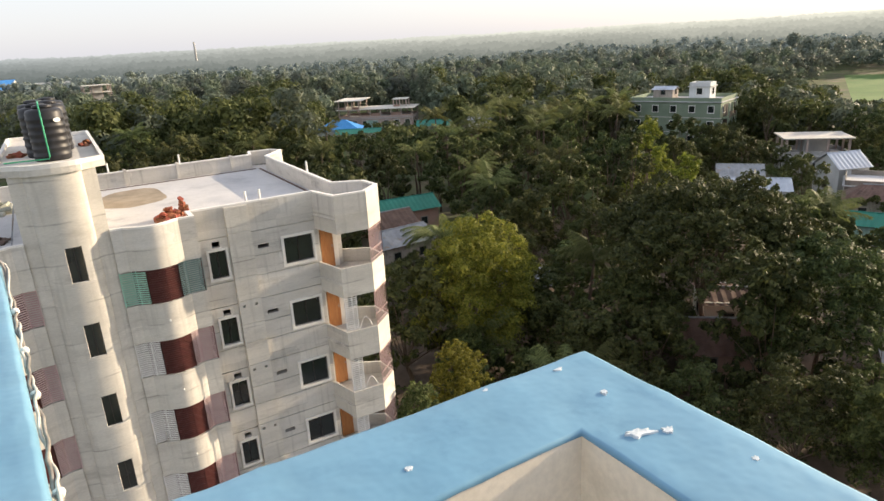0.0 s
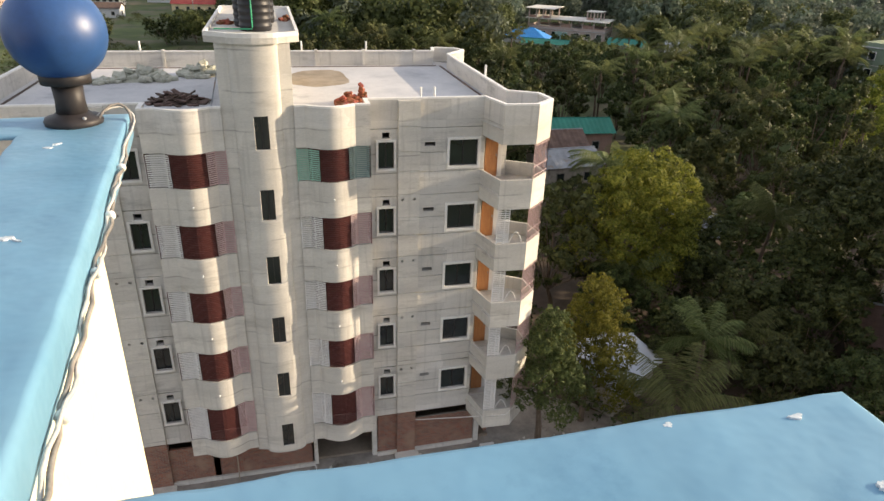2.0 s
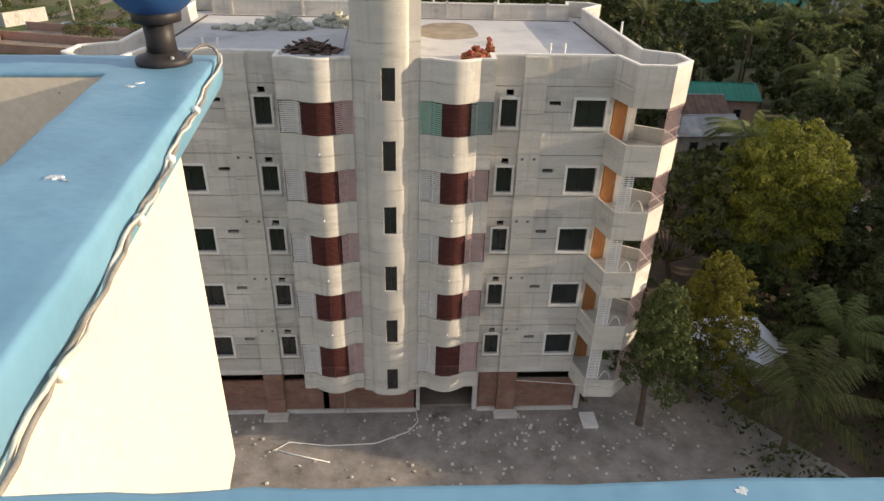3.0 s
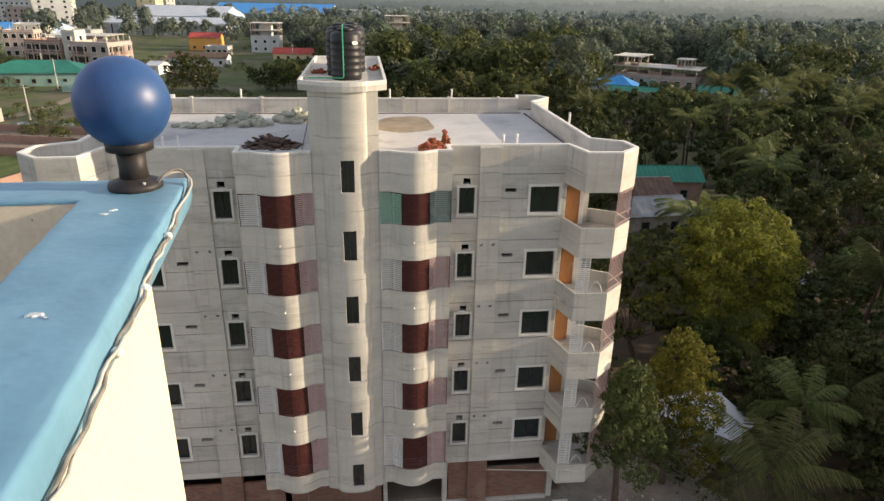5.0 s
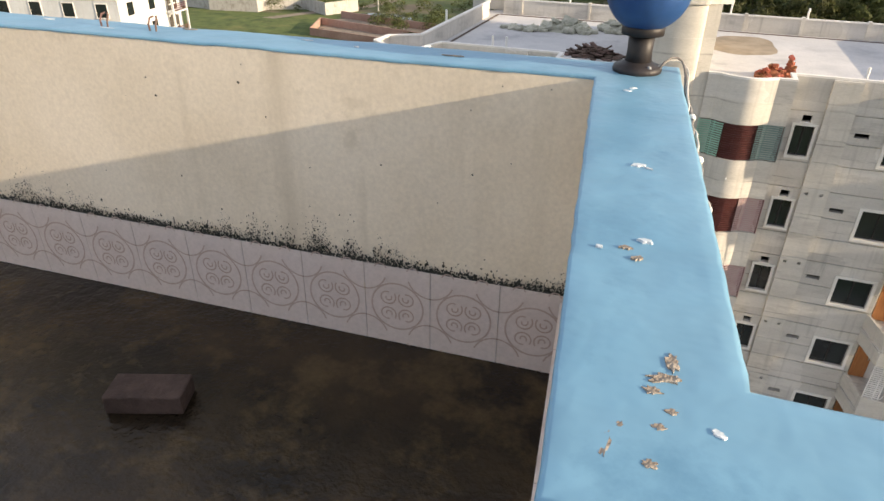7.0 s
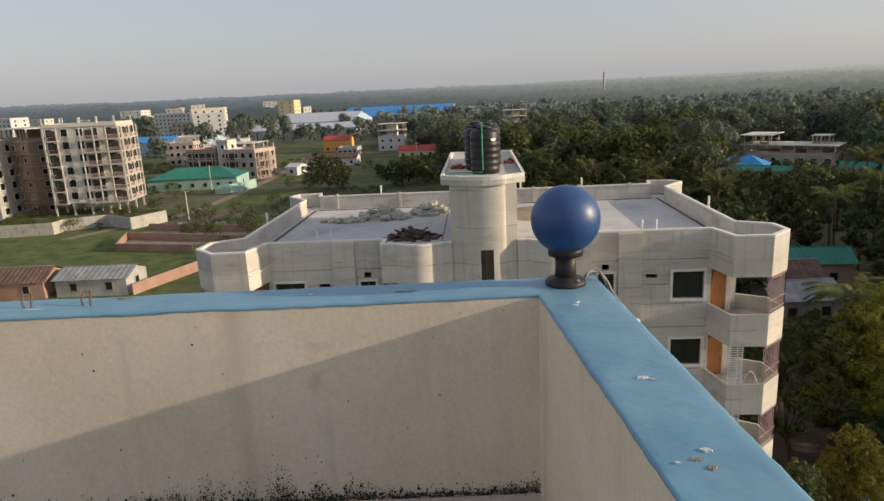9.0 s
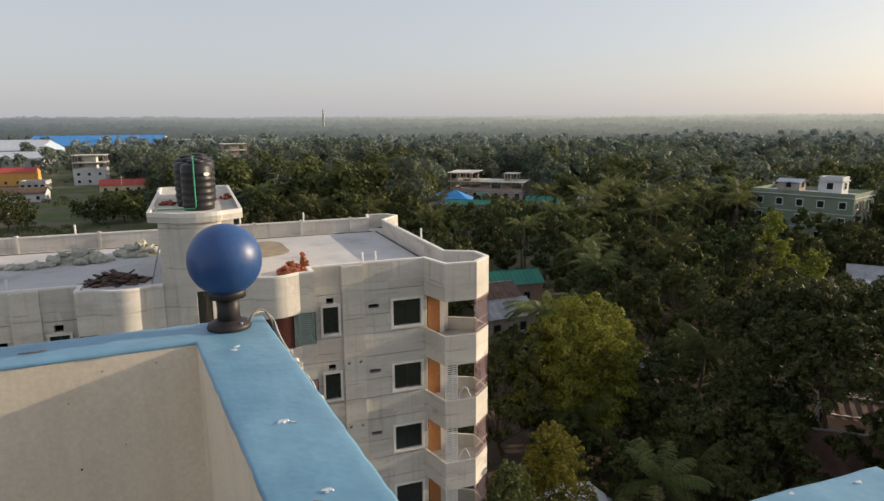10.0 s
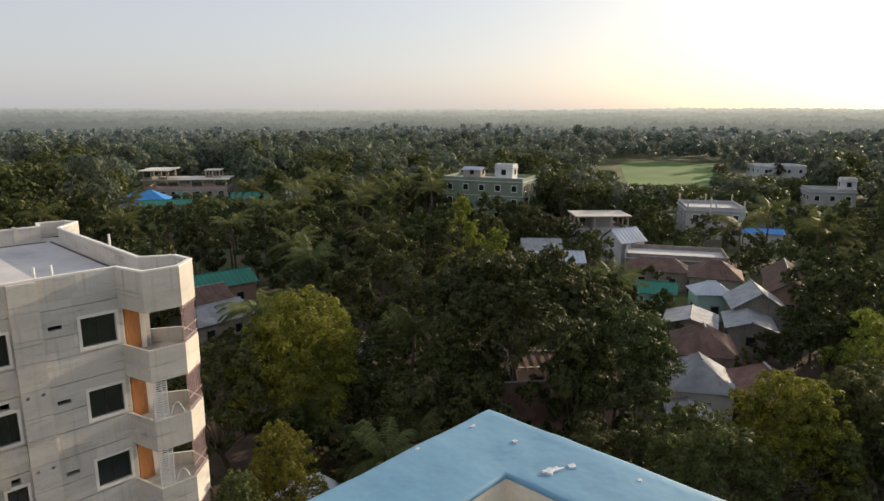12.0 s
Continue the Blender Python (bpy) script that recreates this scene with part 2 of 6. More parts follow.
# darker copy of bare_earth, with the trees' shade in its colour
M["grove_earth"] = material("shaded_litter_earth", (0.075, 0.055, 0.04), (0.12, 0.09, 0.065), 0.5, 0.95, fine=6, bump=0.6, spot=(0.05, 0.05, 0.025), spot_scale=0.35)
M["pond"] = material("pond_water", (0.03, 0.035, 0.03), (0.05, 0.05, 0.04), 0.3, 0.05, bump=0.02, spec=0.6)
M["bark"] = material("bark", (0.09, 0.065, 0.045), (0.16, 0.12, 0.09), 3, 0.95, fine=14, bump=0.8, stretch=(3, 3, 0.5))
M["tin"] = material("galvanised_sheet", (0.24, 0.255, 0.27), (0.36, 0.375, 0.39), 0.8, 0.7, metal=0.1, fine=10, bump=0.1, spot=(0.28, 0.20, 0.14), spot_scale=0.6, vary=0.15)
M["tin_rust"] = material("rusted_sheet", (0.115, 0.072, 0.058), (0.19, 0.122, 0.098), 0.9, 0.85, fine=10, bump=0.15, spot=(0.085, 0.06, 0.052), spot_scale=0.7, vary=0.25)
M["tin_blue"] = material("blue_sheet", (0.03, 0.20, 0.52), (0.05, 0.26, 0.60), 0.4, 0.5, bump=0.05, vary=0.1)
M["tin_teal"] = material("teal_sheet", (0.02, 0.15, 0.11), (0.03, 0.20, 0.15), 0.4, 0.6, bump=0.05, vary=0.1)
M["tin_red"] = material("red_sheet", (0.36, 0.05, 0.04), (0.44, 0.08, 0.06), 0.4, 0.6, bump=0.05)
M["tin_white"] = material("pale_sheet", (0.40, 0.44, 0.50), (0.50, 0.54, 0.60), 0.4, 0.7, bump=0.05)
M["pl_white"] = material("white_house_paint", (0.52, 0.53, 0.53), (0.63, 0.64, 0.64), 0.3, 0.85, fine=6, bump=0.05, streak=(0.5, 0.49, 0.47))
M["pl_cream"] = material("cream_house_paint", (0.56, 0.535, 0.475), (0.66, 0.63, 0.56), 0.3, 0.85, fine=6, bump=0.05, streak=(0.45, 0.41, 0.33))
M["pl_grey"] = material("grey_house_plaster", (0.36, 0.36, 0.35), (0.48, 0.47, 0.45), 0.3, 0.9, fine=6, bump=0.05, streak=(0.28, 0.27, 0.26))
M["pl_brick"] = material("far_brick", (0.32, 0.20, 0.155), (0.41, 0.27, 0.215), 0.4, 0.9, fine=5, bump=0.1, streak=(0.3, 0.2, 0.15))
M["pl_pink"] = material("pinkish_brick", (0.44, 0.345, 0.30), (0.52, 0.42, 0.37), 0.4, 0.9, fine=5, bump=0.1)
M["pl_green"] = material("pale_green_paint", (0.17, 0.22, 0.155), (0.23, 0.28, 0.20), 0.3, 0.9, fine=6, bump=0.05, streak=(0.22, 0.25, 0.2))
M["pl_mint"] = material("mint_paint", (0.30, 0.46, 0.41), (0.36, 0.52, 0.47), 0.3, 0.9, fine=6)
M["pl_orange"] = material("orange_paint", (0.70, 0.34, 0.09), (0.76, 0.40, 0.12), 0.3, 0.8, fine=6)
M["pl_yellow"] = material("yellow_paint", (0.68, 0.56, 0.33), (0.74, 0.61, 0.37), 0.3, 0.8, fine=6)
M["pl_blue"] = material("pale_blue_wall", (0.36, 0.47, 0.62), (0.42, 0.53, 0.68), 0.3, 0.8, fine=6)
# wall tone lowered to hold the village's shaded sides, with grimy spots and streaks
M["pl_dim"] = material("grimy_house_wall", (0.23, 0.205, 0.175), (0.34, 0.31, 0.27), 0.5, 0.95, fine=6, bump=0.1, spot=(0.15, 0.13, 0.11), spot_scale=0.5, streak=(0.15, 0.135, 0.115), vary=0.2)
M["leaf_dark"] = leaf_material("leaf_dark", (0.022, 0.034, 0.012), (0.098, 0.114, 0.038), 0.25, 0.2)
M["leaf_mid"] = leaf_material("leaf_mid", (0.040, 0.056, 0.018), (0.125, 0.140, 0.048), 0.35, 0.25)
# far leaf tones paled and blued in steps: distance haze in the leaf colour
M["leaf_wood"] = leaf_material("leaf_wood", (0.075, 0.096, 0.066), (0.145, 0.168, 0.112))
M["leaf_hazy"] = leaf_material("leaf_hazy", (0.105, 0.132, 0.108), (0.185, 0.212, 0.168))
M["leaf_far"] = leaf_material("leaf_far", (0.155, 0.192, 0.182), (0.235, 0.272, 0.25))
M["leaf_yellow"] = leaf_material("leaf_yellow", (0.075, 0.095, 0.014), (0.25, 0.255, 0.042), 0.45, 0.2)
M["leaf_palm"] = leaf_material("leaf_palm", (0.07, 0.09, 0.03), (0.19, 0.205, 0.08), 0.4, 0.25)


def brick_material():
    m = bpy.data.materials.new("red_brickwork")
    m.use_nodes = True
    nt = m.node_tree
    ln = nt.links.new
    b = nt.nodes["Principled BSDF"]
    b.inputs["Roughness"].default_value = 0.9
    tc = nt.nodes.new("ShaderNodeTexCoord")
    sw = nt.nodes.new("ShaderNodeSeparateXYZ")
    cm = nt.nodes.new("ShaderNodeCombineXYZ")
    add = nt.nodes.new("ShaderNodeMath")
    ln(tc.outputs["Object"], sw.inputs[0])
    ln(sw.outputs[0], add.inputs[0])
    ln(sw.outputs[1], add.inputs[1])
    ln(add.outputs[0], cm.inputs[0])
    ln(sw.outputs[2], cm.inputs[1])
    br = nt.nodes.new("ShaderNodeTexBrick")
    br.inputs["Scale"].default_value = 1.0
    br.inputs["Brick Width"].default_value, br.inputs["Row Height"].default_value, br.inputs["Mortar Size"].default_value = 0.25, 0.08, 0.012
    br.inputs["Color1"].default_value, br.inputs["Color2"].default_value = (0.27, 0.095, 0.055, 1), (0.13, 0.05, 0.034, 1)
    br.inputs["Mortar"].default_value = (0.22, 0.19, 0.16, 1)
    ln(cm.outputs[0], br.inputs["Vector"])
    n = nt.nodes.new("ShaderNodeTexNoise")
    n.inputs["Scale"].default_value = 1.3
    mr = nt.nodes.new("ShaderNodeMapRange")
    mr.inputs["From Min"].default_value, mr.inputs["From Max"].default_value = 0.5, 0.75
    ln(tc.outputs["Object"], n.inputs["Vector"])
    ln(n.outputs[0], mr.inputs["Value"])
    mx = nt.nodes.new("ShaderNodeMix")
    mx.data_type = "RGBA"
    ln(mr.outputs[0], mx.inputs[0])
    ln(br.outputs[0], mx.inputs[6])
    mx.inputs[7].default_value = (0.26, 0.17, 0.125, 1)
    ln(mx.outputs[2], b.inputs["Base Color"])
    bp = nt.nodes.new("ShaderNodeBump")
    bp.inputs["Strength"].default_value = 0.5
    ln(br.outputs["Fac"], bp.inputs["Height"])
    bp.invert = True
    ln(bp.outputs[0], b.inputs["Normal"])
    return m


M["brick"] = brick_material()


# ---------- mesh helpers ----------
def part(name, bm, mat, parent=None, label="", smooth=False):
    me = bpy.data.meshes.new(name)
    bm.normal_update()
    bm.to_mesh(me)
    bm.free()
    me.materials.append(mat)
    if smooth:
        for p in me.polygons:
            p.use_smooth = True
    ob = new(name, me)
    ob.parent = parent
    if label:
        tagged(ob, label)
    return ob


def share(name, src, m, parent=None):
    """One more object on the mesh of src."""
    ob = new(name, src.data)
    ob.parent = parent
    ob.matrix_local = m
    return ob


def thing(name, m, label, category, group="", kind=""):
    e = new(name)
    e.matrix_world = m
    e.empty_display_size = 0.2
    return tagged(e, label, category, group, kind)


def box(bm, x0, x1, y0, y1, z0, z1):
    v = [bm.verts.new((x, y, z)) for z in (z0, z1) for x, y in ((x0, y0), (x1, y0), (x1, y1), (x0, y1))]
    for f in ((3, 2, 1, 0), (4, 5, 6, 7), (0, 1, 5, 4), (1, 2, 6, 5), (2, 3, 7, 6), (3, 0, 4, 7)):
        bm.faces.new([v[i] for i in f])
    return v


def boxes(*rows):
    bm = bmesh.new()
    for r in rows:
        box(bm, *r)
    return bm


def soft_box(x0, x1, y0, y1, z0, z1, r=0.01, seg=2):
    bm = boxes((x0, x1, y0, y1, z0, z1))
    bmesh.ops.bevel(bm, geom=bm.edges[:], offset=r, segments=seg, affect="EDGES", profile=0.5)
    return bm


def area2(poly):
    return sum(a[0] * b[1] - b[0] * a[1] for a, b in zip(poly, poly[1:] + poly[:1]))


def prism(bm, poly, z0, z1):
    poly = list(poly)
    if area2(poly) < 0:
        poly.reverse()
    a = [bm.verts.new((x, y, z0)) for x, y in poly]
    b = [bm.verts.new((x, y, z1)) for x, y in poly]
    bm.faces.new(a[::-1])
    bm.faces.new(b)
    n = len(poly)
    for i in range(n):
        bm.faces.new((a[i], a[(i + 1) % n], b[(i + 1) % n], b[i]))
    return bm


def band(bm, line, t, z0, z1):
    """An upright wall of thickness t on the left side of an open line."""
    pts = [Vector(p) for p in line]
    off = []
    for i, p in enumerate(pts):
        d1 = (p - pts[i - 1]).normalized() if i else (pts[1] - p).normalized()
        d2 = (pts[i + 1] - p).normalized() if i < len(pts) - 1 else d1
        n = Vector((-d1.y - d2.y, d1.x + d2.x)).normalized()
        k = max(0.4, n.dot(Vector((-d1.y, d1.x))))
        off.append(p + n * (t / k))
    for i in range(len(pts) - 1):
        quad = [pts[i], pts[i + 1], off[i + 1], off[i]]
        lo = [bm.verts.new((q.x, q.y, z0)) for q in quad]
        hi = [bm.verts.new((q.x, q.y, z1)) for q in quad]
        bm.faces.new(lo[::-1])
        bm.faces.new(hi)
        for a, b in ((0, 1), (2, 3)):
            bm.faces.new((lo[a], lo[b], hi[b], hi[a]))
        if i == 0:
            bm.faces.new((lo[3], lo[0], hi[0], hi[3]))
        if i == len(pts) - 2:
            bm.faces.new((lo[1], lo[2], hi[2], hi[1]))
    bmesh.ops.remove_doubles(bm, verts=bm.verts[:], dist=1e-5)
    return bm


def tube(bm, pts, r, seg=8, r_end=None):
    pts = [Vector(p) for p in pts]
    r_end = r if r_end is None else r_end
    rings = []
    for i, p in enumerate(pts):
        d = (pts[min(i + 1, len(pts) - 1)] - pts[max(i - 1, 0)]).normalized()
        s = d.cross(Vector((0.31, 0.17, 0.93))).normalized()
        if s.length < 0.1:
            s = d.cross(Vector((1, 0, 0))).normalized()
        u = d.cross(s)
        rr = r + (r_end - r) * i / max(1, len(pts) - 1)
        rings.append([bm.verts.new(p + rr * (math.cos(a) * s + math.sin(a) * u)) for a in [2 * math.pi * k / seg for k in range(seg)]])
    for a, b in zip(rings, rings[1:]):
        for k in range(seg):
            bm.faces.new((a[k], a[(k + 1) % seg], b[(k + 1) % seg], b[k]))
    bm.faces.new(rings[0][::-1])
    bm.faces.new(rings[-1])
    return bm


def lathe(bm, profile, seg=32, c=(0, 0)):
    rings = [[bm.verts.new((c[0] + r * math.cos(2 * math.pi * k / seg), c[1] + r * math.sin(2 * math.pi * k / seg), z)) for k in range(seg)] for r, z in profile]
    for a, b in zip(rings, rings[1:]):
        for k in range(seg):
            bm.faces.new((a[k], a[(k + 1) % seg], b[(k + 1) % seg], b[k]))
    bm.faces.new(rings[0][::-1])
    bm.faces.new(rings[-1])
    return bm


def holed_wall(bm, x0, x1, z0, z1, y0, y1, holes, grooves=(), deep=0.06):
    """A wall in the xz plane from y0 (front) to y1 with rectangular holes and recessed horizontal joints."""
    xs = sorted({x0, x1, *[v for h in holes for v in h[:2] if x0 < v < x1]})
    zs = sorted({z0, z1, *[v for h in holes for v in h[2:] if z0 < v < z1], *[v for g in grooves for v in (g, g + 0.045) if z0 < v < z1]})

    def solid(i, k):
        if not (0 <= i < len(xs) - 1 and 0 <= k < len(zs) - 1):
            return False
        cx, cz = (xs[i] + xs[i + 1]) / 2, (zs[k] + zs[k + 1]) / 2
        return not any(h[0] < cx < h[1] and h[2] < cz < h[3] for h in holes)

    for k in range(len(zs) - 1):
        cz = (zs[k] + zs[k + 1]) / 2
        y = y0 + (deep if any(g < cz < g + 0.045 for g in grooves) else 0)
        for i in range(len(xs) - 1):
            if solid(i, k):
                box(bm, xs[i], xs[i + 1], y, y1, zs[k], zs[k + 1])
    return bm


# ---------- ground ----------
def sheet(name, poly, z, mat, label, category, kind="structure"):
    bm = bmesh.new()
    bm.faces.new([bm.verts.new((x, y, z)) for x, y in (poly if area2(list(poly)) > 0 else poly[::-1])])
    return tagged(part(name, bm, mat), label, category, "", kind)


def ring_poly(cx, cy, rx, ry, n=26, wob=0.2, seed=1):
    rnd = random.Random(seed)
    ph = [rnd.uniform(0, 6.28) for _ in range(4)]
    out = []
    for k in range(n):
        a = 2 * math.pi * k / n
        r = 1 + wob * (math.sin(2 * a + ph[0]) * 0.5 + math.sin(3 * a + ph[1]) * 0.4 + math.sin(5 * a + ph[2]) * 0.3)
        out.append((cx + rx * r * math.cos(a), cy + ry * r * math.sin(a)))
    return out


bm = bmesh.new()
gx = [-4000, -900, -400, -200, -100, -50, -25, 0, 25, 50, 100, 200, 400, 900, 4000]
gv = [[bm.verts.new((x, y, 0)) for x in gx] for y in gx]
for j in range(len(gx) - 1):
    for i in range(len(gx) - 1):
        bm.faces.new((gv[j][i], gv[j][i + 1], gv[j + 1][i + 1], gv[j + 1][i]))
tagged(part("ground", bm, M["grass"]), "patchy grass and earth ground reaching the horizon", "ground", "", "structure")
sheet("building_yard", ring_poly(4, -8, 19, 14, seed=3, wob=0.1), 0.012, M["rubble_ground"], "bare grey rubble-strewn earth yard around the apartment block", "ground")
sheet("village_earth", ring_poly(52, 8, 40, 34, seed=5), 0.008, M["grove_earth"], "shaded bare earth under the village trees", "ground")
sheet("field_lawn", [(-125, 98), (-72, 104), (-46, 84), (-44, 55), (-60, 40), (-130, 52)], 0.01, M["lawn"], "bright green grass field beside the walled plot", "field")
sheet("far_field", [(218, 64), (232, 62), (346, 106), (320, 146), (216, 86)], 0.05, M["paddy"], "bright green paddy field among the trees", "field")
sheet("plot_earth", ring_poly(-58, 96, 13, 9, seed=9), 0.02, M["dirt"], "brown earth inside the walled plot", "ground")
sheet("pond", ring_poly(-62, 108, 7, 3.5, seed=12), 0.03, M["pond"], "small muddy pond beside the track", "pond")
bm = bmesh.new()
track = [(-84, 96), (-78, 108), (-71.5, 117), (-69.5, 130), (-69, 150), (-69.5, 181), (-71, 214), (-78, 260)]
for (xa, ya), (xb, yb) in zip(track, track[1:]):
    bm.faces.new([bm.verts.new(p) for p in ((xa - 1.5, ya, 0.03), (xa + 1.5, ya, 0.03), (xb + 1.5, yb, 0.03), (xb - 1.5, yb, 0.03))])
bmesh.ops.remove_doubles(bm, verts=bm.verts[:], dist=1e-4)
tagged(part("dirt_track", bm, M["dirt"]), "pale dirt track curving through the fields", "track", "", "structure")

# ---------- own rooftop ----------
TOP, FLOOR = 24.525, 23.48
CAP = 0.010
plan_a = [(0.09, -24.98), (0.255, -26.41), (1.103, -26.385), (1.135, -29.6), (-6.2, -29.9), (-6.0, -25.29)]
walls_in = [(-5.9, -25.29), (0.09, -24.98), (0.255, -26.41), (1.103, -26.385), (1.135, -29.6)]
walls_out = [(-5.9, -25.09), (0.30, -24.78), (0.43, -26.20), (1.278, -26.20), (1.335, -29.6)]


def strip_prism(bm, inner, outer, z0, z1):
    for i in range(len(inner) - 1):
        prism(bm, [inner[i], inner[i + 1], outer[i + 1], outer[i]], z0, z1)
    return bm


def cap_mesh():
    """The painted coping: one closed strip, finely cut, with soft worn edges and an uneven top."""
    bm = bmesh.new()
    prof = [(-0.002, -CAP), (-0.003, -0.005), (0.0, -0.001), (0.006, 0.0)]
    edge_out = [(0.006, -0.085), (-0.004, -0.06), (-0.006, -0.012), (0.0, -0.002), (0.009, 0.0)]
    n_w = 10
    rows = []
    for i in range(len(walls_in) - 1):
        a, b = Vector(walls_in[i]), Vector(walls_in[i + 1])
        c, d = Vector(walls_out[i]), Vector(walls_out[i + 1])
        steps = max(6, int((b - a).length / 0.035))
        for k in range(steps + (i == len(walls_in) - 2)):
            s = k / steps
            rows.append((a.lerp(b, s), c.lerp(d, s)))
    verts = []
    for p, q in rows:
        w = (q - p).length
        u = (q - p) / w
        sect = [(e, z) for e, z in prof] + [(0.009 + (w - 0.018) * k / n_w, 0.0) for k in range(1, n_w)] + [(w - e, z) for e, z in edge_out[::-1]]
        line = []
        for e, z in sect:
            pt = p + u * e
            v3 = Vector((pt.x, pt.y, TOP + z))
            lump = noise.noise(v3 * 5) * 0.0025 + 0.0034 * max(0.0, noise.noise(v3 * 14) - 0.15) + noise.noise(v3 * 30) * 0.0010
            edge = noise.noise(v3 * 34) * 0.0035
            if z > -0.08:
                v3.z += lump
                v3.x += edge * u.x
                v3.y += edge * u.y
            line.append(bm.verts.new(v3))
        verts.append(line)
    for r0, r1 in zip(verts, verts[1:]):
        for k in range(len(r0) - 1):
            bm.faces.new((r0[k], r1[k], r1[k + 1], r0[k + 1]))
    bm.faces.new(verts[0])
    bm.faces.new(verts[-1][::-1])
    bmesh.ops.recalc_face_normals(bm, faces=bm.faces[:])
    return bm


wall_face = [(-5.9, -25.21), (0.192, -24.9), (0.325, -26.31), (1.2, -26.3), (1.235, -29.6)]
roof_wall = tagged(part("parapet_wall", strip_prism(bmesh.new(), walls_in, wall_face, FLOOR - 0.3, TOP - CAP + 0.004), M["plaster_in"]), "weathered cream-plastered rooftop parapet with streaks and mould", "parapet", "", "structure")
part("coping", cap_mesh(), M["blue"], roof_wall, "light blue painted coping with chipped, uneven paint", smooth=True)
bm = bmesh.new()
prism(bm, plan_a, FLOOR - 0.3, FLOOR)
tagged(part("roof_floor", bm, M["floor_wet"]), "dark wet mossy rooftop floor", "floor", "", "structure")
# outer walls of the own building, down to the ground
bm = bmesh.new()
low_in = [(-5.7, -25.5), (-0.05, -25.1), (0.12, -26.55), (1.0, -26.55), (1.05, -29.5)]
low_out = [(-5.9, -25.3), (0.13, -24.95), (0.28, -26.36), (1.15, -26.35), (1.2, -29.6)]
strip_prism(bm, low_in, low_out, 0, FLOOR - 0.3)
prism(bm, [(-6.1, -25.1), (-5.8, -25.1), (-5.8, -30), (-6.1, -30)], 0, TOP - 0.02)
prism(bm, [(-6.1, -29.6), (1.335, -29.6), (1.335, -30), (-6.1, -30)], 0, TOP - 0.02)
tagged(part("own_building_wall", bm, M["cream"]), "sunlit cream-painted outer wall below the blue parapet", "wall", "", "structure")
bm = bmesh.new()
strip_prism(bm, [(0.192, -24.9), (0.325, -26.31), (1.2, -26.3), (1.235, -29.6)], [(0.197, -24.896), (0.330, -26.306), (1.205, -26.296), (1.240, -29.6)], FLOOR - 0.3, TOP - CAP - 0.004)
part("outer_paint", bm, M["cream"], roof_wall, "sunlit cream outer face")

# skirting tiles with a raised scroll pattern
wall_dir = Vector((0.09 + 5.9, -24.98 + 25.29)).normalized()
wall_ang = math.degrees(math.atan2(wall_dir.y, wall_dir.x))
TW, TH = 0.248, 0.325


def ring_strip(bm, c, r, w, a0=0.0, a1=6.2832, n=22, grow=0.0, y=-0.0095):
    prev = None
    for k in range(n + 1):
        a = a0 + (a1 - a0) * k / n
        rr = r + grow * k / n
        p = [bm.verts.new((c[0] + (rr + s) * math.cos(a), y, c[1] + (rr + s) * math.sin(a))) for s in (-w / 2, w / 2)]
        if prev:
            bm.faces.new((prev[0], prev[1], p[1], p[0]))
        prev = p


def tile_pattern():
    bm = bmesh.new()
    c = (0.0, TH / 2)
    ring_strip(bm, c, 0.098, 0.007, n=30)
    for sx, sz, st in ((-1, 1, 0.6), (1, 1, 2.5), (-1, -1, -0.6), (1, -1, -2.5)):
        ring_strip(bm, (c[0] + sx * 0.036, c[1] + sz * 0.036), 0.032, 0.006, st, st + 5.6 * sx * sz, 20, -0.010)
        ring_strip(bm, (c[0] + sx * 0.034, c[1] + sz * 0.034), 0.014, 0.006, st, st + 4.2 * sx * sz, 12, -0.006)
    for sx in (-1, 1):
        ring_strip(bm, (c[0] + sx * 0.124, 0.02), 0.085, 0.006, 1.57 - sx * 0.1, 1.57 + sx * 1.25, 14)
        ring_strip(bm, (c[0] + sx * 0.124, TH - 0.02), 0.085, 0.006, -1.57 + sx * 0.1, -1.57 - sx * 1.25, 14)
        ring_strip(bm, (c[0] + sx * 0.06, TH - 0.012), 0.022, 0.005, 0.3, 2.9, 8)
        ring_strip(bm, (c[0] + sx * 0.06, 0.012), 0.022, 0.005, -2.9, -0.3, 8)
    return bm


skirting = thing("tile_skirting", pose(0.085, -24.982, FLOOR + 0.002, 0, 0, wall_ang), "pale pink ceramic skirting tiles with a brown scroll pattern along the parapet foot", "tile skirting", "", "structure")
tile0 = pat0 = None
for k in range(22):
    m = pose(-0.09 - TW * k, 0, 0)
    if tile0 is None:
        bm = boxes((-TW / 2 + 0.0012, TW / 2 - 0.0012, -0.008, 0.006, 0, TH))
        tile0 = part("tile", bm, M["tile"], skirting)
        tile0.matrix_local = m
        pat0 = part("scroll_pattern", tile_pattern(), M["tile_line"], tile0)
    else:
        share("scroll_pattern", pat0, Matrix.Identity(4), share("tile", tile0, m, skirting))
side_ang = math.degrees(math.atan2(-26.41 + 24.98, 0.255 - 0.09))
side = thing("tile_skirting", pose(0.087, -24.99, FLOOR + 0.002, 0, 0, side_ang), "pale pink ceramic skirting tiles under the short parapet", "tile skirting", "", "structure")
for k in range(5):
    share("scroll_pattern", pat0, Matrix.Identity(4), share("tile", tile0, pose(0.16 + TW * k, -0.006, 0), side))


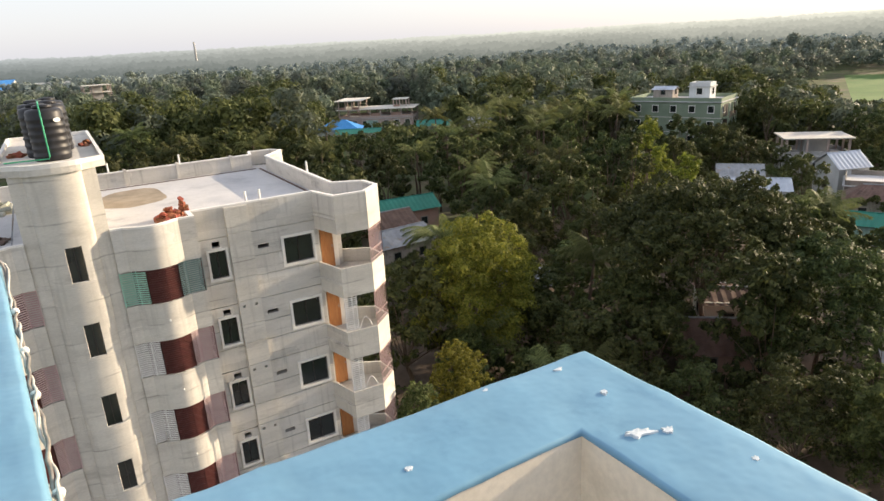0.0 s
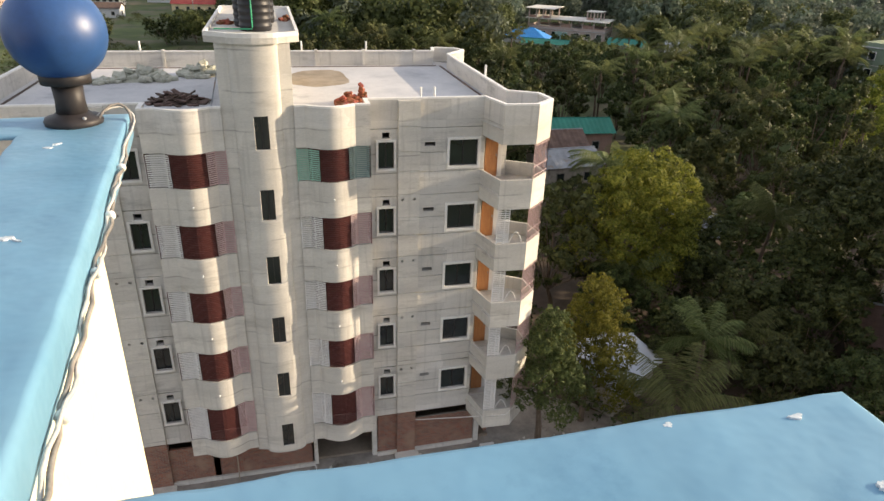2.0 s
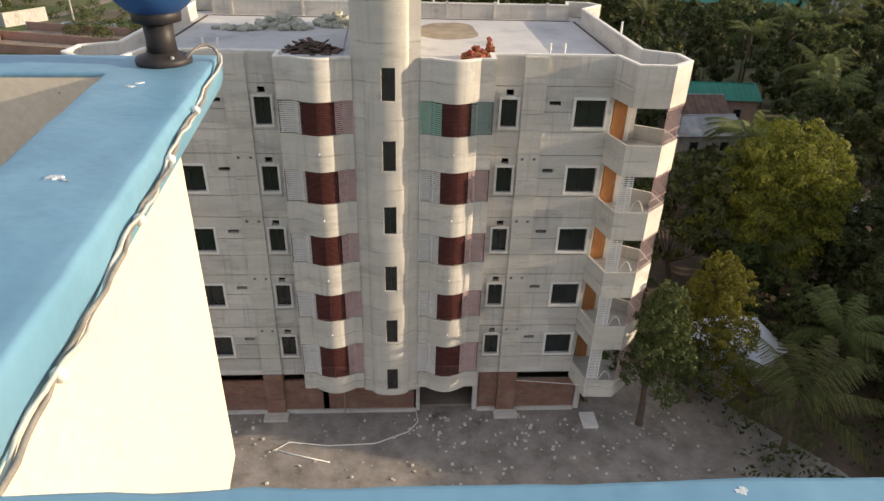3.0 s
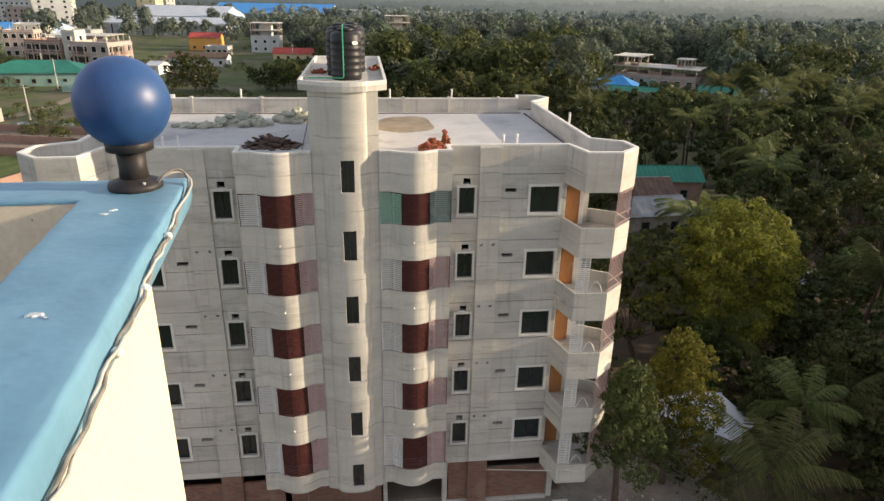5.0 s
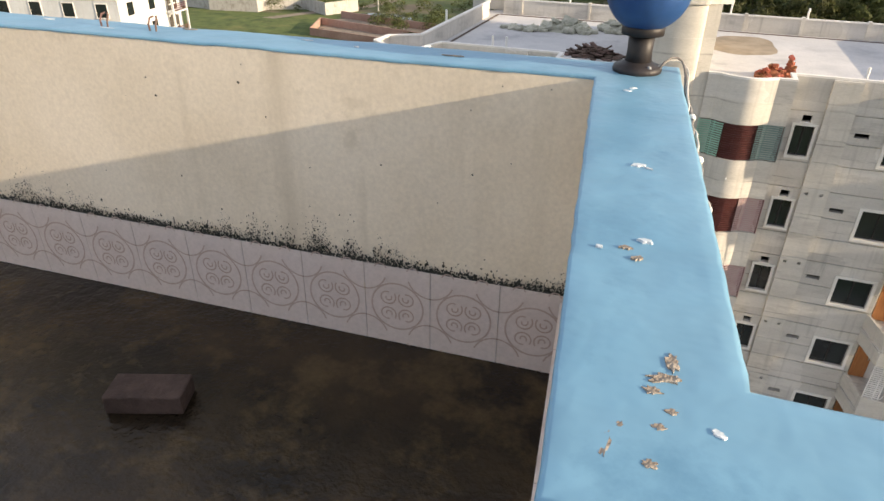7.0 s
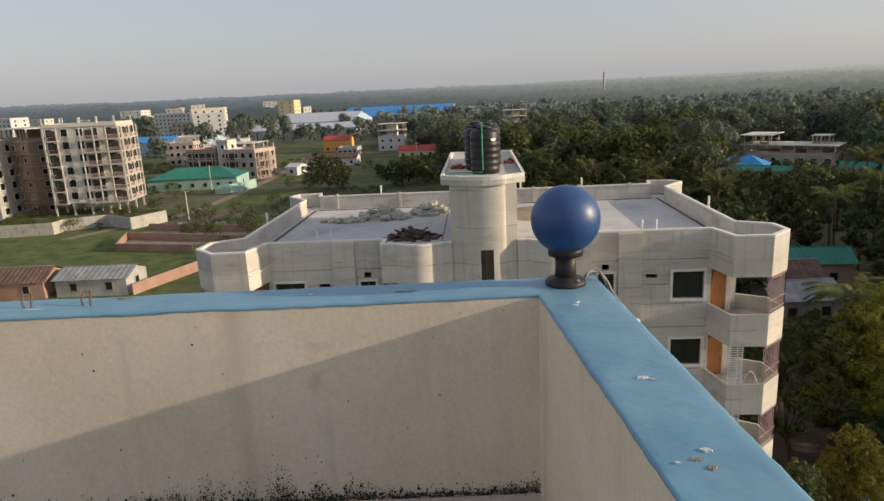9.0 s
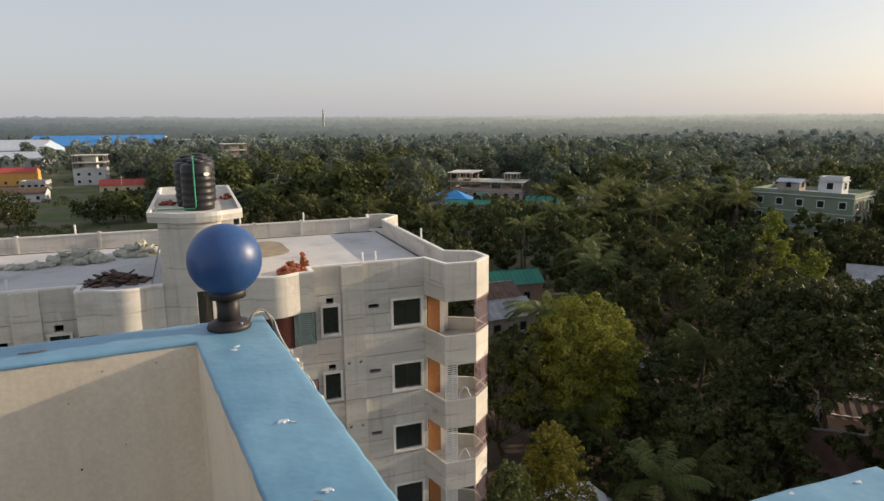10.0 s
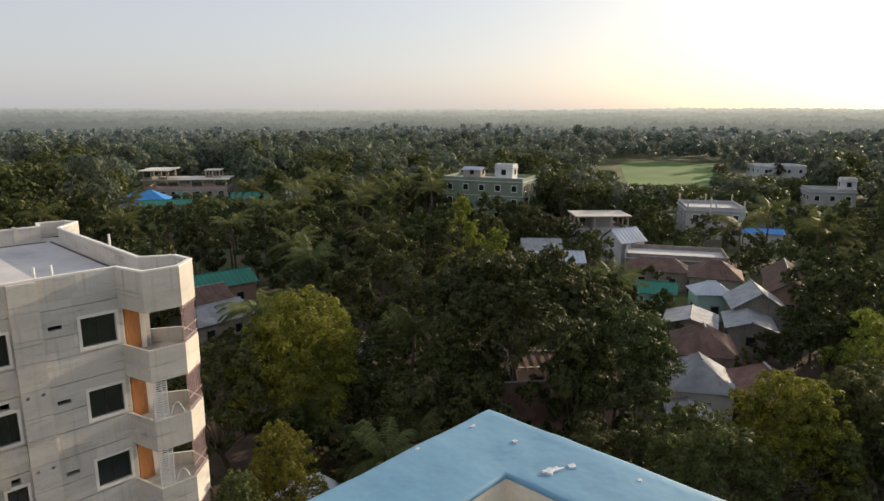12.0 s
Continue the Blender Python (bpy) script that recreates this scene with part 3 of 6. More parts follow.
# mould at the foot of the plaster: many small flat flecks
def mould():
    rnd = random.Random(4)
    bm = bmesh.new()
    spots = [(-rnd.uniform(0, 5.5), rnd.expovariate(1.0) * 0.011, 1.2) for k in range(6500)]
    for k in range(250):
        x = -rnd.uniform(0, 5.5)
        tall = 0.02 + 0.16 * max(0.0, 0.35 + noise.noise(Vector((x * 1.6, 0, 0)))) * rnd.uniform(0.3, 1.0)
        spots += [(x + rnd.gauss(0, 0.014), abs(rnd.gauss(0, 0.6)) * tall, 0.62) for q in range(46)]
    for x, up, big in spots:
        z = TH + 0.002 + up
        s = rnd.uniform(0.0012, 0.0050) * big
        n = rnd.randint(4, 5)
        w, tall = rnd.uniform(0.6, 1.4), rnd.uniform(0.8, 2.2)
        bm.faces.new([bm.verts.new((x + s * w * math.cos(-6.283 * i / n) * rnd.uniform(0.6, 1), -0.003 - rnd.uniform(0, 0.0015), z + s * tall * math.sin(-6.283 * i / n) * rnd.uniform(0.6, 1))) for i in range(n)][::-1])
    for k in range(60):
        x, z, s = -rnd.uniform(0.1, 5.5), TH + rnd.uniform(0.1, 0.68), rnd.uniform(0.002, 0.007)
        bm.faces.new([bm.verts.new((x + s * math.cos(-6.283 * i / 5) * rnd.uniform(0.5, 1), -0.003, z + s * math.sin(-6.283 * i / 5) * rnd.uniform(0.5, 1))) for i in range(5)][::-1])
    return bm


ob = part("mould_flecks", mould(), M["mould"], roof_wall, "black mould speckles")
ob.matrix_world = pose(0.085, -24.982, FLOOR, 0, 0, wall_ang)


# droppings and chips on the coping
def fleck(name, x, y, rx, ry, mat, label, ang=0, seed=0, h=0.004):
    rnd = random.Random(seed)
    bm = bmesh.new()
    n = 18
    base = [((rx * (q := rnd.uniform(0.45, 1.15))) * math.cos(6.283 * k / n), (ry * q) * math.sin(6.283 * k / n)) for k in range(n)]
    lo = [bm.verts.new((px, py, -0.003)) for px, py in base]
    hi = [bm.verts.new((px * 0.9, py * 0.9, 0.0016 if h < 0.005 else 0.0012)) for px, py in base]
    bm.faces.new(hi)
    for k in range(n):
        bm.faces.new((lo[k], lo[(k + 1) % n], hi[(k + 1) % n], hi[k]))
    ob = part(name, bm, mat, roof_wall, label)
    ob.matrix_world = pose(x, y, TOP + 0.001, 0, 0, ang)


for n, (x, y, rx, ry, a) in enumerate([(0.262, -25.609, 0.014, 0.009, 20), (0.282, -25.62, 0.01, 0.003, -30), (0.188, -25.1, 0.012, 0.007, 0), (0.2, -25.07, 0.011, 0.006, 40), (0.399, -26.28, 0.008, 0.007, 0), (1.049, -26.215, 0.006, 0.005, 0), (0.849, -26.323, 0.007, 0.006, 0), (1.16, -26.44, 0.03, 0.012, -20), (1.20, -26.46, 0.012, 0.01, 0), (1.24, -26.57, 0.008, 0.006, 0), (1.2, -26.33, 0.009, 0.006, 30), (0.30, -25.91, 0.012, 0.007, 0), (0.24, -25.95, 0.006, 0.005, 0), (1.19, -26.23, 0.012, 0.005, 0)]):
    fleck("white_splash", x, y, rx, ry, M["splat"], "white dried dropping", a, n)
for n, (x, y, rx, ry, a) in enumerate([(0.345, -26.215, 0.03, 0.011, 15), (0.352, -26.185, 0.011, 0.022, 0), (0.335, -26.24, 0.014, 0.01, 0), (0.30, -26.33, 0.007, 0.024, 0), (0.345, -26.29, 0.01, 0.007, 0), (0.355, -26.265, 0.009, 0.007, 0), (0.275, -25.94, 0.014, 0.007, 0), (0.31, -26.30, 0.006, 0.006, 0), (0.295, -25.965, 0.012, 0.009, 20), (0.34, -26.34, 0.01, 0.008, 0)]):
    fleck("paint_chip", x, y, rx * 0.8, ry * 0.8, M["chip"], "bare grey-brown plaster chip", a, 50 + n, 0.006)
for n in range(9):
    rnd = random.Random(200 + n)
    x = -0.25 - n * 0.33 + rnd.uniform(-0.1, 0.1)
    fleck("paint_chip", x, -24.86 + 0.0584 * x + rnd.uniform(-0.05, 0.06), rnd.uniform(0.01, 0.05), rnd.uniform(0.004, 0.01), M["chip"] if n % 3 == 0 else M["splat"], "worn patch in the blue paint", 3, 80 + n, 0.003)

# globe lamp on the corner
lamp = thing("globe_lamp", pose(0.19, -24.87, TOP), "blue plastic globe lamp on a black stem at the parapet corner", "lamp")
part("base_flange", lathe(bmesh.new(), [(0.066, -0.004), (0.068, 0.008), (0.064, 0.016), (0.045, 0.022), (0.038, 0.028)], 36), M["black_plastic"], lamp, smooth=True)
part("stem", lathe(bmesh.new(), [(0.037, 0.02), (0.034, 0.055), (0.036, 0.102)], 32), M["black_plastic"], lamp, smooth=True)
part("collar", lathe(bmesh.new(), [(0.04, 0.096), (0.057, 0.10), (0.058, 0.12), (0.052, 0.127)], 36), M["black_plastic"], lamp, smooth=True)
bm = bmesh.new()
bmesh.ops.create_uvsphere(bm, u_segments=48, v_segments=32, radius=0.1125)
bmesh.ops.translate(bm, verts=bm.verts[:], vec=(0, 0, 0.219))
part("globe", bm, M["ball_blue"], lamp, "glossy blue plastic globe", smooth=True)
part("screw", lathe(bmesh.new(), [(0.005, 0.01), (0.005, 0.022), (0.002, 0.024)], 10, (0.035, -0.042)), M["tin"], lamp)

# cable clipped along the outer edge of the coping
cable = thing("cable", pose(0, 0, TOP), "thin grey cable clipped along the outer edge of the blue parapet", "cable")
pts = [(0.245, -24.885, 0.012), (0.258, -24.866, 0.026), (0.274, -24.848, 0.034), (0.292, -24.836, 0.034), (0.308, -24.833, 0.026), (0.320, -24.842, 0.012), (0.326, -24.87, 0.0), (0.328, -24.93, -0.012), (0.331, -25.0, -0.015), (0.336, -25.06, -0.016)]
for k in range(1, 40):
    s = k / 39
    pts.append((0.340 + 0.098 * s + 0.002 * math.sin(k * 1.9), -25.08 - 1.08 * s, -0.018 - 0.058 * s - 0.006 * math.sin(k * 0.5)))
pts += [(0.445, -26.185, -0.12), (0.44, -26.187, -0.25)]
for ph, r, shade in ((0.0, 0.0036, "cable"), (math.pi, 0.0030, "cable_pale")):
    twist = [(x + 0.004 * math.cos(ph + 0.55 * k), y, z + 0.004 * math.sin(ph + 0.55 * k)) for k, (x, y, z) in enumerate(pts)]
    part("strand", tube(bmesh.new(), twist, r, 7), M[shade], cable, smooth=True)
for s in (0.1, 0.33, 0.53, 0.84):
    cx, cy, cz = 0.341 + 0.098 * s, -25.08 - 1.08 * s, -0.018 - 0.058 * s
    knot = bmesh.new()
    lathe(knot, [(0.006, -0.006), (0.0095, -0.003), (0.0095, 0.003), (0.006, 0.006)], 10)
    tie = part("clip", knot, M["pvc"], cable, "white cable tie knot", smooth=True)
    tie.matrix_local = pose(cx, cy, cz, 90 - 4, 0, -5)

# loose brick on the wet floor, rebar stubs on the far coping
brick = soft_box(-0.125, 0.125, -0.06, 0.06, 0, 0.07, 0.006)
ob = tagged(part("loose_brick", brick, material("mossy_brick", (0.045, 0.03, 0.025), (0.09, 0.06, 0.05), 9, 0.85, fine=60, bump=0.6)), "dark mossy brick lying on the wet rooftop floor", "brick")
ob.matrix_world = pose(-1.13, -25.6, FLOOR, 0, 0, 20)
for x in (-1.62, -1.42):
    st = thing("rebar_stub", pose(x, -24.9 + 0.058 * x + 0.02, TOP - 0.01), "rusty bent reinforcement stub in the blue coping", "rebar", "rebar stubs")
    for d in (-0.012, 0.012):
        part("bar", tube(bmesh.new(), [(d, 0, 0), (d * 1.3, 0, 0.03), (d * 1.2, 0.01, 0.05), (d * 0.4, 0.02, 0.055)], 0.0035, 6), M["tin_rust"], st)

# ---------- apartment block ----------
FL = 3.05
block = thing("apartment_building", pose(0, 0, 0), "unfinished grey-plastered six-storey apartment block with curved balconies", "building")
grooves = [z for k in range(1, 7) for z in (FL * k - 0.45, FL * k + 0.62, FL * k + 1.5)]
holes = []
for k in range(1, 6):
    z = FL * k
    for s in (1, -1):
        for a, b, c, d in ((7.97, 9.27, 0.86, 2.05), (4.80, 5.48, 0.86, 2.05), (4.98, 5.30, 2.20, 2.46), (6.84, 7.33, 1.80, 1.98), (1.85, 3.75, 0.05, 2.25)):
            holes.append((min(s * a, s * b), max(s * a, s * b), z + c, z + d))
part("facade_wall", holed_wall(bmesh.new(), -9.55, 9.55, FL - 0.38, 18.3, 0.0, 0.25, holes, grooves), M["concrete"], block, "grey raw cement plaster with lift joints")
# parapet with cap round the roof
half = [(1.36, -0.96), (1.76, -0.96)] + [(1.76 + 1.98 * k / 28, -0.96 - 0.42 * math.sin(math.pi * k / 28)) for k in range(1, 28)] + [(3.74, -0.96), (4.36, -0.96), (4.36, 0.0), (9.45, 0.0), (9.85, -1.62), (11.33, -1.68), (12.35, -0.72), (12.25, 0.55), (10.97, 1.3), (10.97, 11.9), (12.35, 13.5), (11.9, 14.4), (10.45, 14.6), (10.2, 13.3), (0.0, 13.3)]
left = [(-x, y) for x, y in half[::-1]]
for nm, line in (("roof_parapet", half), ("roof_parapet", left)):
    par = part(nm, band(bmesh.new(), line, 0.13, 18.3, 19.1), M["concrete"], block, "grey plastered roof parapet")
    part("parapet_cap", band(bmesh.new(), [Vector(p) for p in line], 0.17, 19.1, 19.17), M["white_band"], par, "pale cement capping")
slab_poly = [(1.36, -0.2), (4.3, -0.2), (4.3, 0.05), (9.5, 0.05), (9.9, -1.55), (11.28, -1.6), (12.28, -0.7), (12.18, 0.5), (10.95, 1.25), (10.95, 11.95), (12.25, 13.5), (10.5, 14.5), (10.2, 13.28)]
slab_poly = slab_poly + [(-x, y) for x, y in slab_poly[::-1]]
roof = part("roof_slab", prism(bmesh.new(), slab_poly, 18.08, 18.3), M["roof_slab"], block, "pale dusty concrete roof slab with stains")
bm = bmesh.new()
bm.faces.new([bm.verts.new((x, y, 18.304)) for x, y in ring_poly(2.9, 9.3, 1.7, 2.6, seed=21)])
part("water_stain", bm, M["stain"], roof, "brown dried water stain")
for x in (10.55, -10.55):
    part("gutter_line", boxes((min(x, x + 0.12), max(x, x + 0.12), 3.5, 12.7, 18.3, 18.33)), M["rubble_dark"], roof)
part("gutter_line", boxes((-10.4, 10.4, 12.7, 12.82, 18.3, 18.33)), M["rubble_dark"], roof)
# parapet ribs at the back
for x in (-9.2, -5.2, -1.9, 3.2, 6.0, 9.1):
    part("parapet_rib", boxes((x - 0.08, x + 0.08, 13.12, 13.42, 18.3, 19.22)), M["concrete_lit"], block)
for x, y in ((-6.4, 13.5), (6.2, 13.5), (11.05, 5.0), (-11.05, 5.0), (2.4, 13.5)):
    part("vent_pipe", tube(bmesh.new(), [(x, y, 18.6), (x, y, 19.65)], 0.055, 10), M["pvc"], block, "white vent pipe")
for s in (1, -1):
    for x in (6.75, 7.35):
        part("vent_pipe", tube(bmesh.new(), [(s * x, 0.55, 18.3), (s * x, 0.55, 19.5)], 0.05, 10), M["pvc"], block, "white vent pipe")
# storeys, side and back walls
for k in range(1, 6):
    part("floor_slab", prism(bmesh.new(), [(-10.9, 0.26), (10.9, 0.26), (10.9, 13.1), (-10.9, 13.1)], FL * k - 0.15, FL * k), M["concrete"], block)
for s in (1, -1):
    part("side_wall", boxes((min(s * 10.97, s * 10.72), max(s * 10.97, s * 10.72), 0.9, 13.3, FL - 0.38, 18.08)), M["concrete"], block)
    # corner behind the octagonal balconies
    bm = bmesh.new()
    hs = [(9.85, 10.5, FL * k + 0.02, FL * k + 2.08) for k in range(1, 6)]
    hs = [(min(s * a, s * b), max(s * a, s * b), c, d) for a, b, c, d in hs]
    holed_wall(bm, min(s * 9.55, s * 10.72), max(s * 9.55, s * 10.72), FL - 0.38, 18.08, 0.75, 0.95, hs)
    box(bm, min(s * 9.3, s * 9.55), max(s * 9.3, s * 9.55), 0.25, 0.95, FL - 0.38, 18.08)
    part("balcony_wall", bm, M["white_band"], block, "pale plastered wall behind the balconies")
part("back_wall", boxes((-10.97, 10.97, 13.1, 13.3, FL - 0.38, 18.08)), M["concrete"], block)
# pilasters
for s in (1, -1):
    a, b = sorted((s * 5.65, s * 6.62))
    bm = bmesh.new()
    dots = [(s * xx - 0.06, s * xx + 0.06, FL * k - 0.62, FL * k - 0.5) for k in range(1, 6) for xx in (5.85, 6.38)]
    holed_wall(bm, a, b, 2.75, 19.08, -0.16, -0.002, dots, [z + 0.12 for z in grooves], 0.03)
    part("pilaster", bm, M["concrete_lit"], block, "smooth grey plastered pilaster")
    part("pier", boxes((a, b, -0.2, 0.3, 0.0, 2.75)), M["brick"], block, "red brick pier")
    part("pier_foot", boxes((a - 0.15, b + 0.15, -0.75, -0.2, 0, 0.18)), M["concrete_lit"], block, "concrete footing")


# windows
def window(s, xa, xb, z0, z1, trim=0.12, bars=1):
    xa, xb = sorted((s * xa, s * xb))
    w = part("window", boxes((xa - trim, xb + trim, -0.05, 0.02, z1, z1 + trim), (xa - trim, xb + trim, -0.07, 0.02, z0 - trim, z0), (xa - trim, xa, -0.05, 0.02, z0, z1), (xb, xb + trim, -0.05, 0.02, z0, z1)), M["white_band"], block, "white plastered window surround")
    rows = [(xa, xa + 0.035, 0.1, 0.14, z0, z1), (xb - 0.035, xb, 0.1, 0.14, z0, z1), (xa, xb, 0.1, 0.14, z0, z0 + 0.035), (xa, xb, 0.1, 0.14, z1 - 0.035, z1)]
    for k in range(1, bars + 1):
        xm = xa + (xb - xa) * k / (bars + 1)
        rows.append((xm - 0.02, xm + 0.02, 0.095, 0.145, z0 + 0.035, z1 - 0.035))
    part("window_frame", boxes(*rows), M["black_plastic"], w, "dark aluminium sliding frame")
    for k in range(bars + 1):
        x0, x1 = xa + (xb - xa) * k / (bars + 1) + 0.03, xa + (xb - xa) * (k + 1) / (bars + 1) - 0.03
        part("pane", boxes((x0, x1, 0.115 + 0.01 * (k % 2), 0.12 + 0.01 * (k % 2), z0 + 0.03, z1 - 0.03)), M["glass"], w)


for k in range(1, 6):
    z = FL * k
    for s in (1, -1):
        window(s, 7.97, 9.27, z + 0.86, z + 2.05)
        window(s, 4.80, 5.48, z + 0.86, z + 2.05, 0.1)
        a, b = sorted((s * 4.98, s * 5.30))
        part("vent_sill", boxes((a - 0.05, b + 0.05, -0.05, 0.0, z + 2.14, z + 2.2)), M["white_band"], block)


# curved balconies
def bay_line(s, n=12):
    pts = [(1.36, 0.0), (1.36, -0.95), (1.76, -0.95)]
    for k in range(1, n):
        a = k / n
        pts.append((1.76 + 1.98 * a, -0.95 - 0.42 * math.sin(math.pi * a)))
    pts += [(3.74, -0.95), (4.35, -0.95), (4.35, 0.0)]
    return [(s * x, y) for x, y in pts]


def slat_panel(line, z0, z1, pitch, r=0.024):
    bm = bmesh.new()
    for (xa, ya), (xb, yb) in zip(line, line[1:]):
        d = Vector((xb - xa, yb - ya)).normalized()
        n = Vector((-d.y, d.x)) * 0.012
        z = z0 + 0.05
        while z < z1 - 0.03:
            prism(bm, [(xa - n.x, ya - n.y), (xb - n.x, yb - n.y), (xb + n.x, yb + n.y), (xa + n.x, ya + n.y)], z, z + r * 2)
            z += pitch
    for x, y in (line[0], line[len(line) // 2], line[-1]):
        box(bm, x - 0.018, x + 0.018, y - 0.018, y + 0.018, z0, z1)
    return bm


for s in (1, -1):
    line = bay_line(s, 28)
    if s < 0:
        line = line[::-1]
    for k in range(1, 7):
        z = FL * k
        z0, z1 = (z - 0.75, z + 0.80) if 1 < k < 6 else ((z - 0.55, z + 0.42) if k == 1 else (z - 0.85, z))
        bm = band(bmesh.new(), line, 0.11, z0, z1)
        balcony = part("balcony", bm, M["concrete_lit"], block, "smooth curved plastered balcony front")
        inner = [(x * 0.99, y + 0.06) for x, y in line[1:-1]]
        part("balcony_slab", prism(bmesh.new(), [(line[1][0] * 0.99, 0.0)] + inner + [(line[-2][0] * 0.99, 0.0)], max(z0 + 0.02, z - 0.15), z - 0.02 if k < 6 else 18.07), M["concrete"], balcony)
        if 1 < k < 6:
            box_x = s * 2.75
            part("drain_spout", tube(bmesh.new(), [(box_x, -1.3, z + 0.08), (box_x, -1.47, z + 0.06)], 0.035, 8), M["pvc"], balcony)
        if k < 6:
            g0, g1 = z1, (FL * (k + 1) - (0.75 if k < 5 else 0.85))
            body = [p for p in bay_line(1)[1:-1]]
            green = s > 0 and k == 5
            n = len(body)
            segs = [(body[:5], "slat_green" if green else "slat_white", 0.088), (body[4:12], "slat_maroon", 0.09), (body[11:], "slat_grey" if green else "slat_pink", 0.085)]
            if s < 0:
                segs = [([(-x, y) for x, y in body[::-1]][:4], "slat_white", 0.088), ([(-x, y) for x, y in body[::-1]][3:12], "slat_maroon", 0.09), ([(-x, y) for x, y in body[::-1]][11:], "slat_pink", 0.085)]
            for pl, mt, pitch in segs:
                pl = [(x, y + 0.05) for x, y in pl]
                part("grille", slat_panel(pl, g0, g1, pitch), M[mt], balcony, {"slat_white": "white horizontal-bar steel grille", "slat_maroon": "dark maroon steel shutter grille", "slat_pink": "pinkish primed steel grille", "slat_green": "mint green steel grille", "slat_grey": "grey-green steel grille"}[mt])
            # maroon shutter behind the grille
            a, b = sorted((s * 1.85, s * 3.75))
            bm = bmesh.new()
            prev = None
            for i in range(59):
                row = [bm.verts.new((x, 0.05 if i % 2 else 0.01, z + 0.05 + 2.2 * i / 58)) for x in (a, (a + b) / 2 - 0.012, (a + b) / 2, (a + b) / 2 + 0.012, b)]
                row[2].co.y += 0.05
                if prev:
                    for q in range(4):
                        bm.faces.new((prev[q], prev[q + 1], row[q + 1], row[q]))
                prev = row
            part("shutter_door", bm, M["slat_maroon"], balcony, "closed maroon louvred shutter door")
            e = s * 4.33
            part("side_grille", slat_panel([(e, -0.9), (e, -0.02)], g0, g1, 0.09), M["slat_maroon"], balcony, "maroon side grille")


# octagonal corner balconies
oct_line = [(9.45, 0.0), (9.85, -1.62), (11.33, -1.68), (12.35, -0.72), (12.25, 0.55), (10.97, 1.3)]
for s in (1, -1):
    line = [(s * x, y) for x, y in oct_line]
    if s < 0:
        line = line[::-1]
    for k in range(1, 7):
        z = FL * k
        z0, z1 = (z - 0.75, z + 0.62) if 1 < k < 6 else ((z - 0.75, z + 0.35) if k == 1 else (z - 0.85, z))
        balcony = part("corner_balcony", band(bmesh.new(), line, 0.1, z0, z1), M["concrete_lit"], block, "plastered eight-sided corner balcony front")
        poly = [(x * 0.992, y + 0.05) for x, y in line] + [(s * 9.6, 0.9)][:1]
        part("balcony_slab", prism(bmesh.new(), [(x * 0.993, y * 0.97) for x, y in line], z - 0.17, z - 0.03 if k < 6 else 18.07), M["concrete"], balcony)
        if k < 6:
            a, b = sorted((s * 9.87, s * 10.48))
            d = part("door", soft_box(a, b, 0.70, 0.74, z + 0.03, z + 2.07, 0.008, 1), M["wood"], balcony, "orange-brown varnished wooden door")
            part("door_handle", boxes((s * 10.40 - 0.015, s * 10.40 + 0.015, 0.66, 0.70, z + 1.0, z + 1.12)), M["tin"], d, "steel handle")
            g0, g1 = z1, FL * (k + 1) - (0.75 if k < 5 else 0.85)
            bm = bmesh.new()
            gl = [(s * x, y + 0.04) for x, y in oct_line[2:5]]
            for (xa, ya), (xb, yb) in zip(gl, gl[1:]):
                n = 9
                for i in range(n + 1):
                    x, y = xa + (xb - xa) * i / n, ya + (yb - ya) * i / n
                    box(bm, x - 0.011, x + 0.011, y - 0.011, y + 0.011, g0, g1)
                dd = Vector((xb - xa, yb - ya)).normalized()
                nn = Vector((-dd.y, dd.x)) * 0.012
                for zz in (g0 + 0.12, g0 + 0.55, g1 - 0.1):
                    prism(bm, [(xa - nn.x, ya - nn.y), (xb - nn.x, yb - nn.y), (xb + nn.x, yb + nn.y), (xa + nn.x, ya + nn.y)], zz, zz + 0.025)
            part("grille", bm, M["slat_pink"], balcony, "thin primed steel bar grille")
            fl = [(s * 9.9, -1.58), (s * 10.25, -1.6), (s * 10.45, -1.61)]
            if k < 5:
                part("grille", slat_panel([(x, y + 0.06) for x, y in fl], g0, g1, 0.1), M["slat_white"], balcony, "white steel bar grille")
                arc = [(s * (10.5 + 0.6 * t), -1.6 + 0.02, g0 + 0.05 + 0.5 * math.sin(math.pi * t)) for t in [i / 8 for i in range(9)]]
                part("arched_rail", tube(bmesh.new(), arc, 0.02, 6), M["slat_white"], balcony)

# stair tower
arc = [(1.36, -0.85), (0.9, -0.98)] + [(0.9 * math.cos(a), -0.98 - 0.36 * math.sin(a)) for a in [math.pi * k / 32 for k in range(1, 32)]] + [(-0.9, -0.98), (-1.36, -0.85)]
tower = part("stair_tower", prism(bmesh.new(), [(-1.36, -0.6), (1.36, -0.6), (1.36, 9.6), (-1.36, 9.6)], 18.3, 21.5), M["concrete_lit"], block, "curved plastered stair tower head")


def tower_ring(z0, z1):
    return band(bmesh.new(), arc[::-1], 0.18, z0, z1)


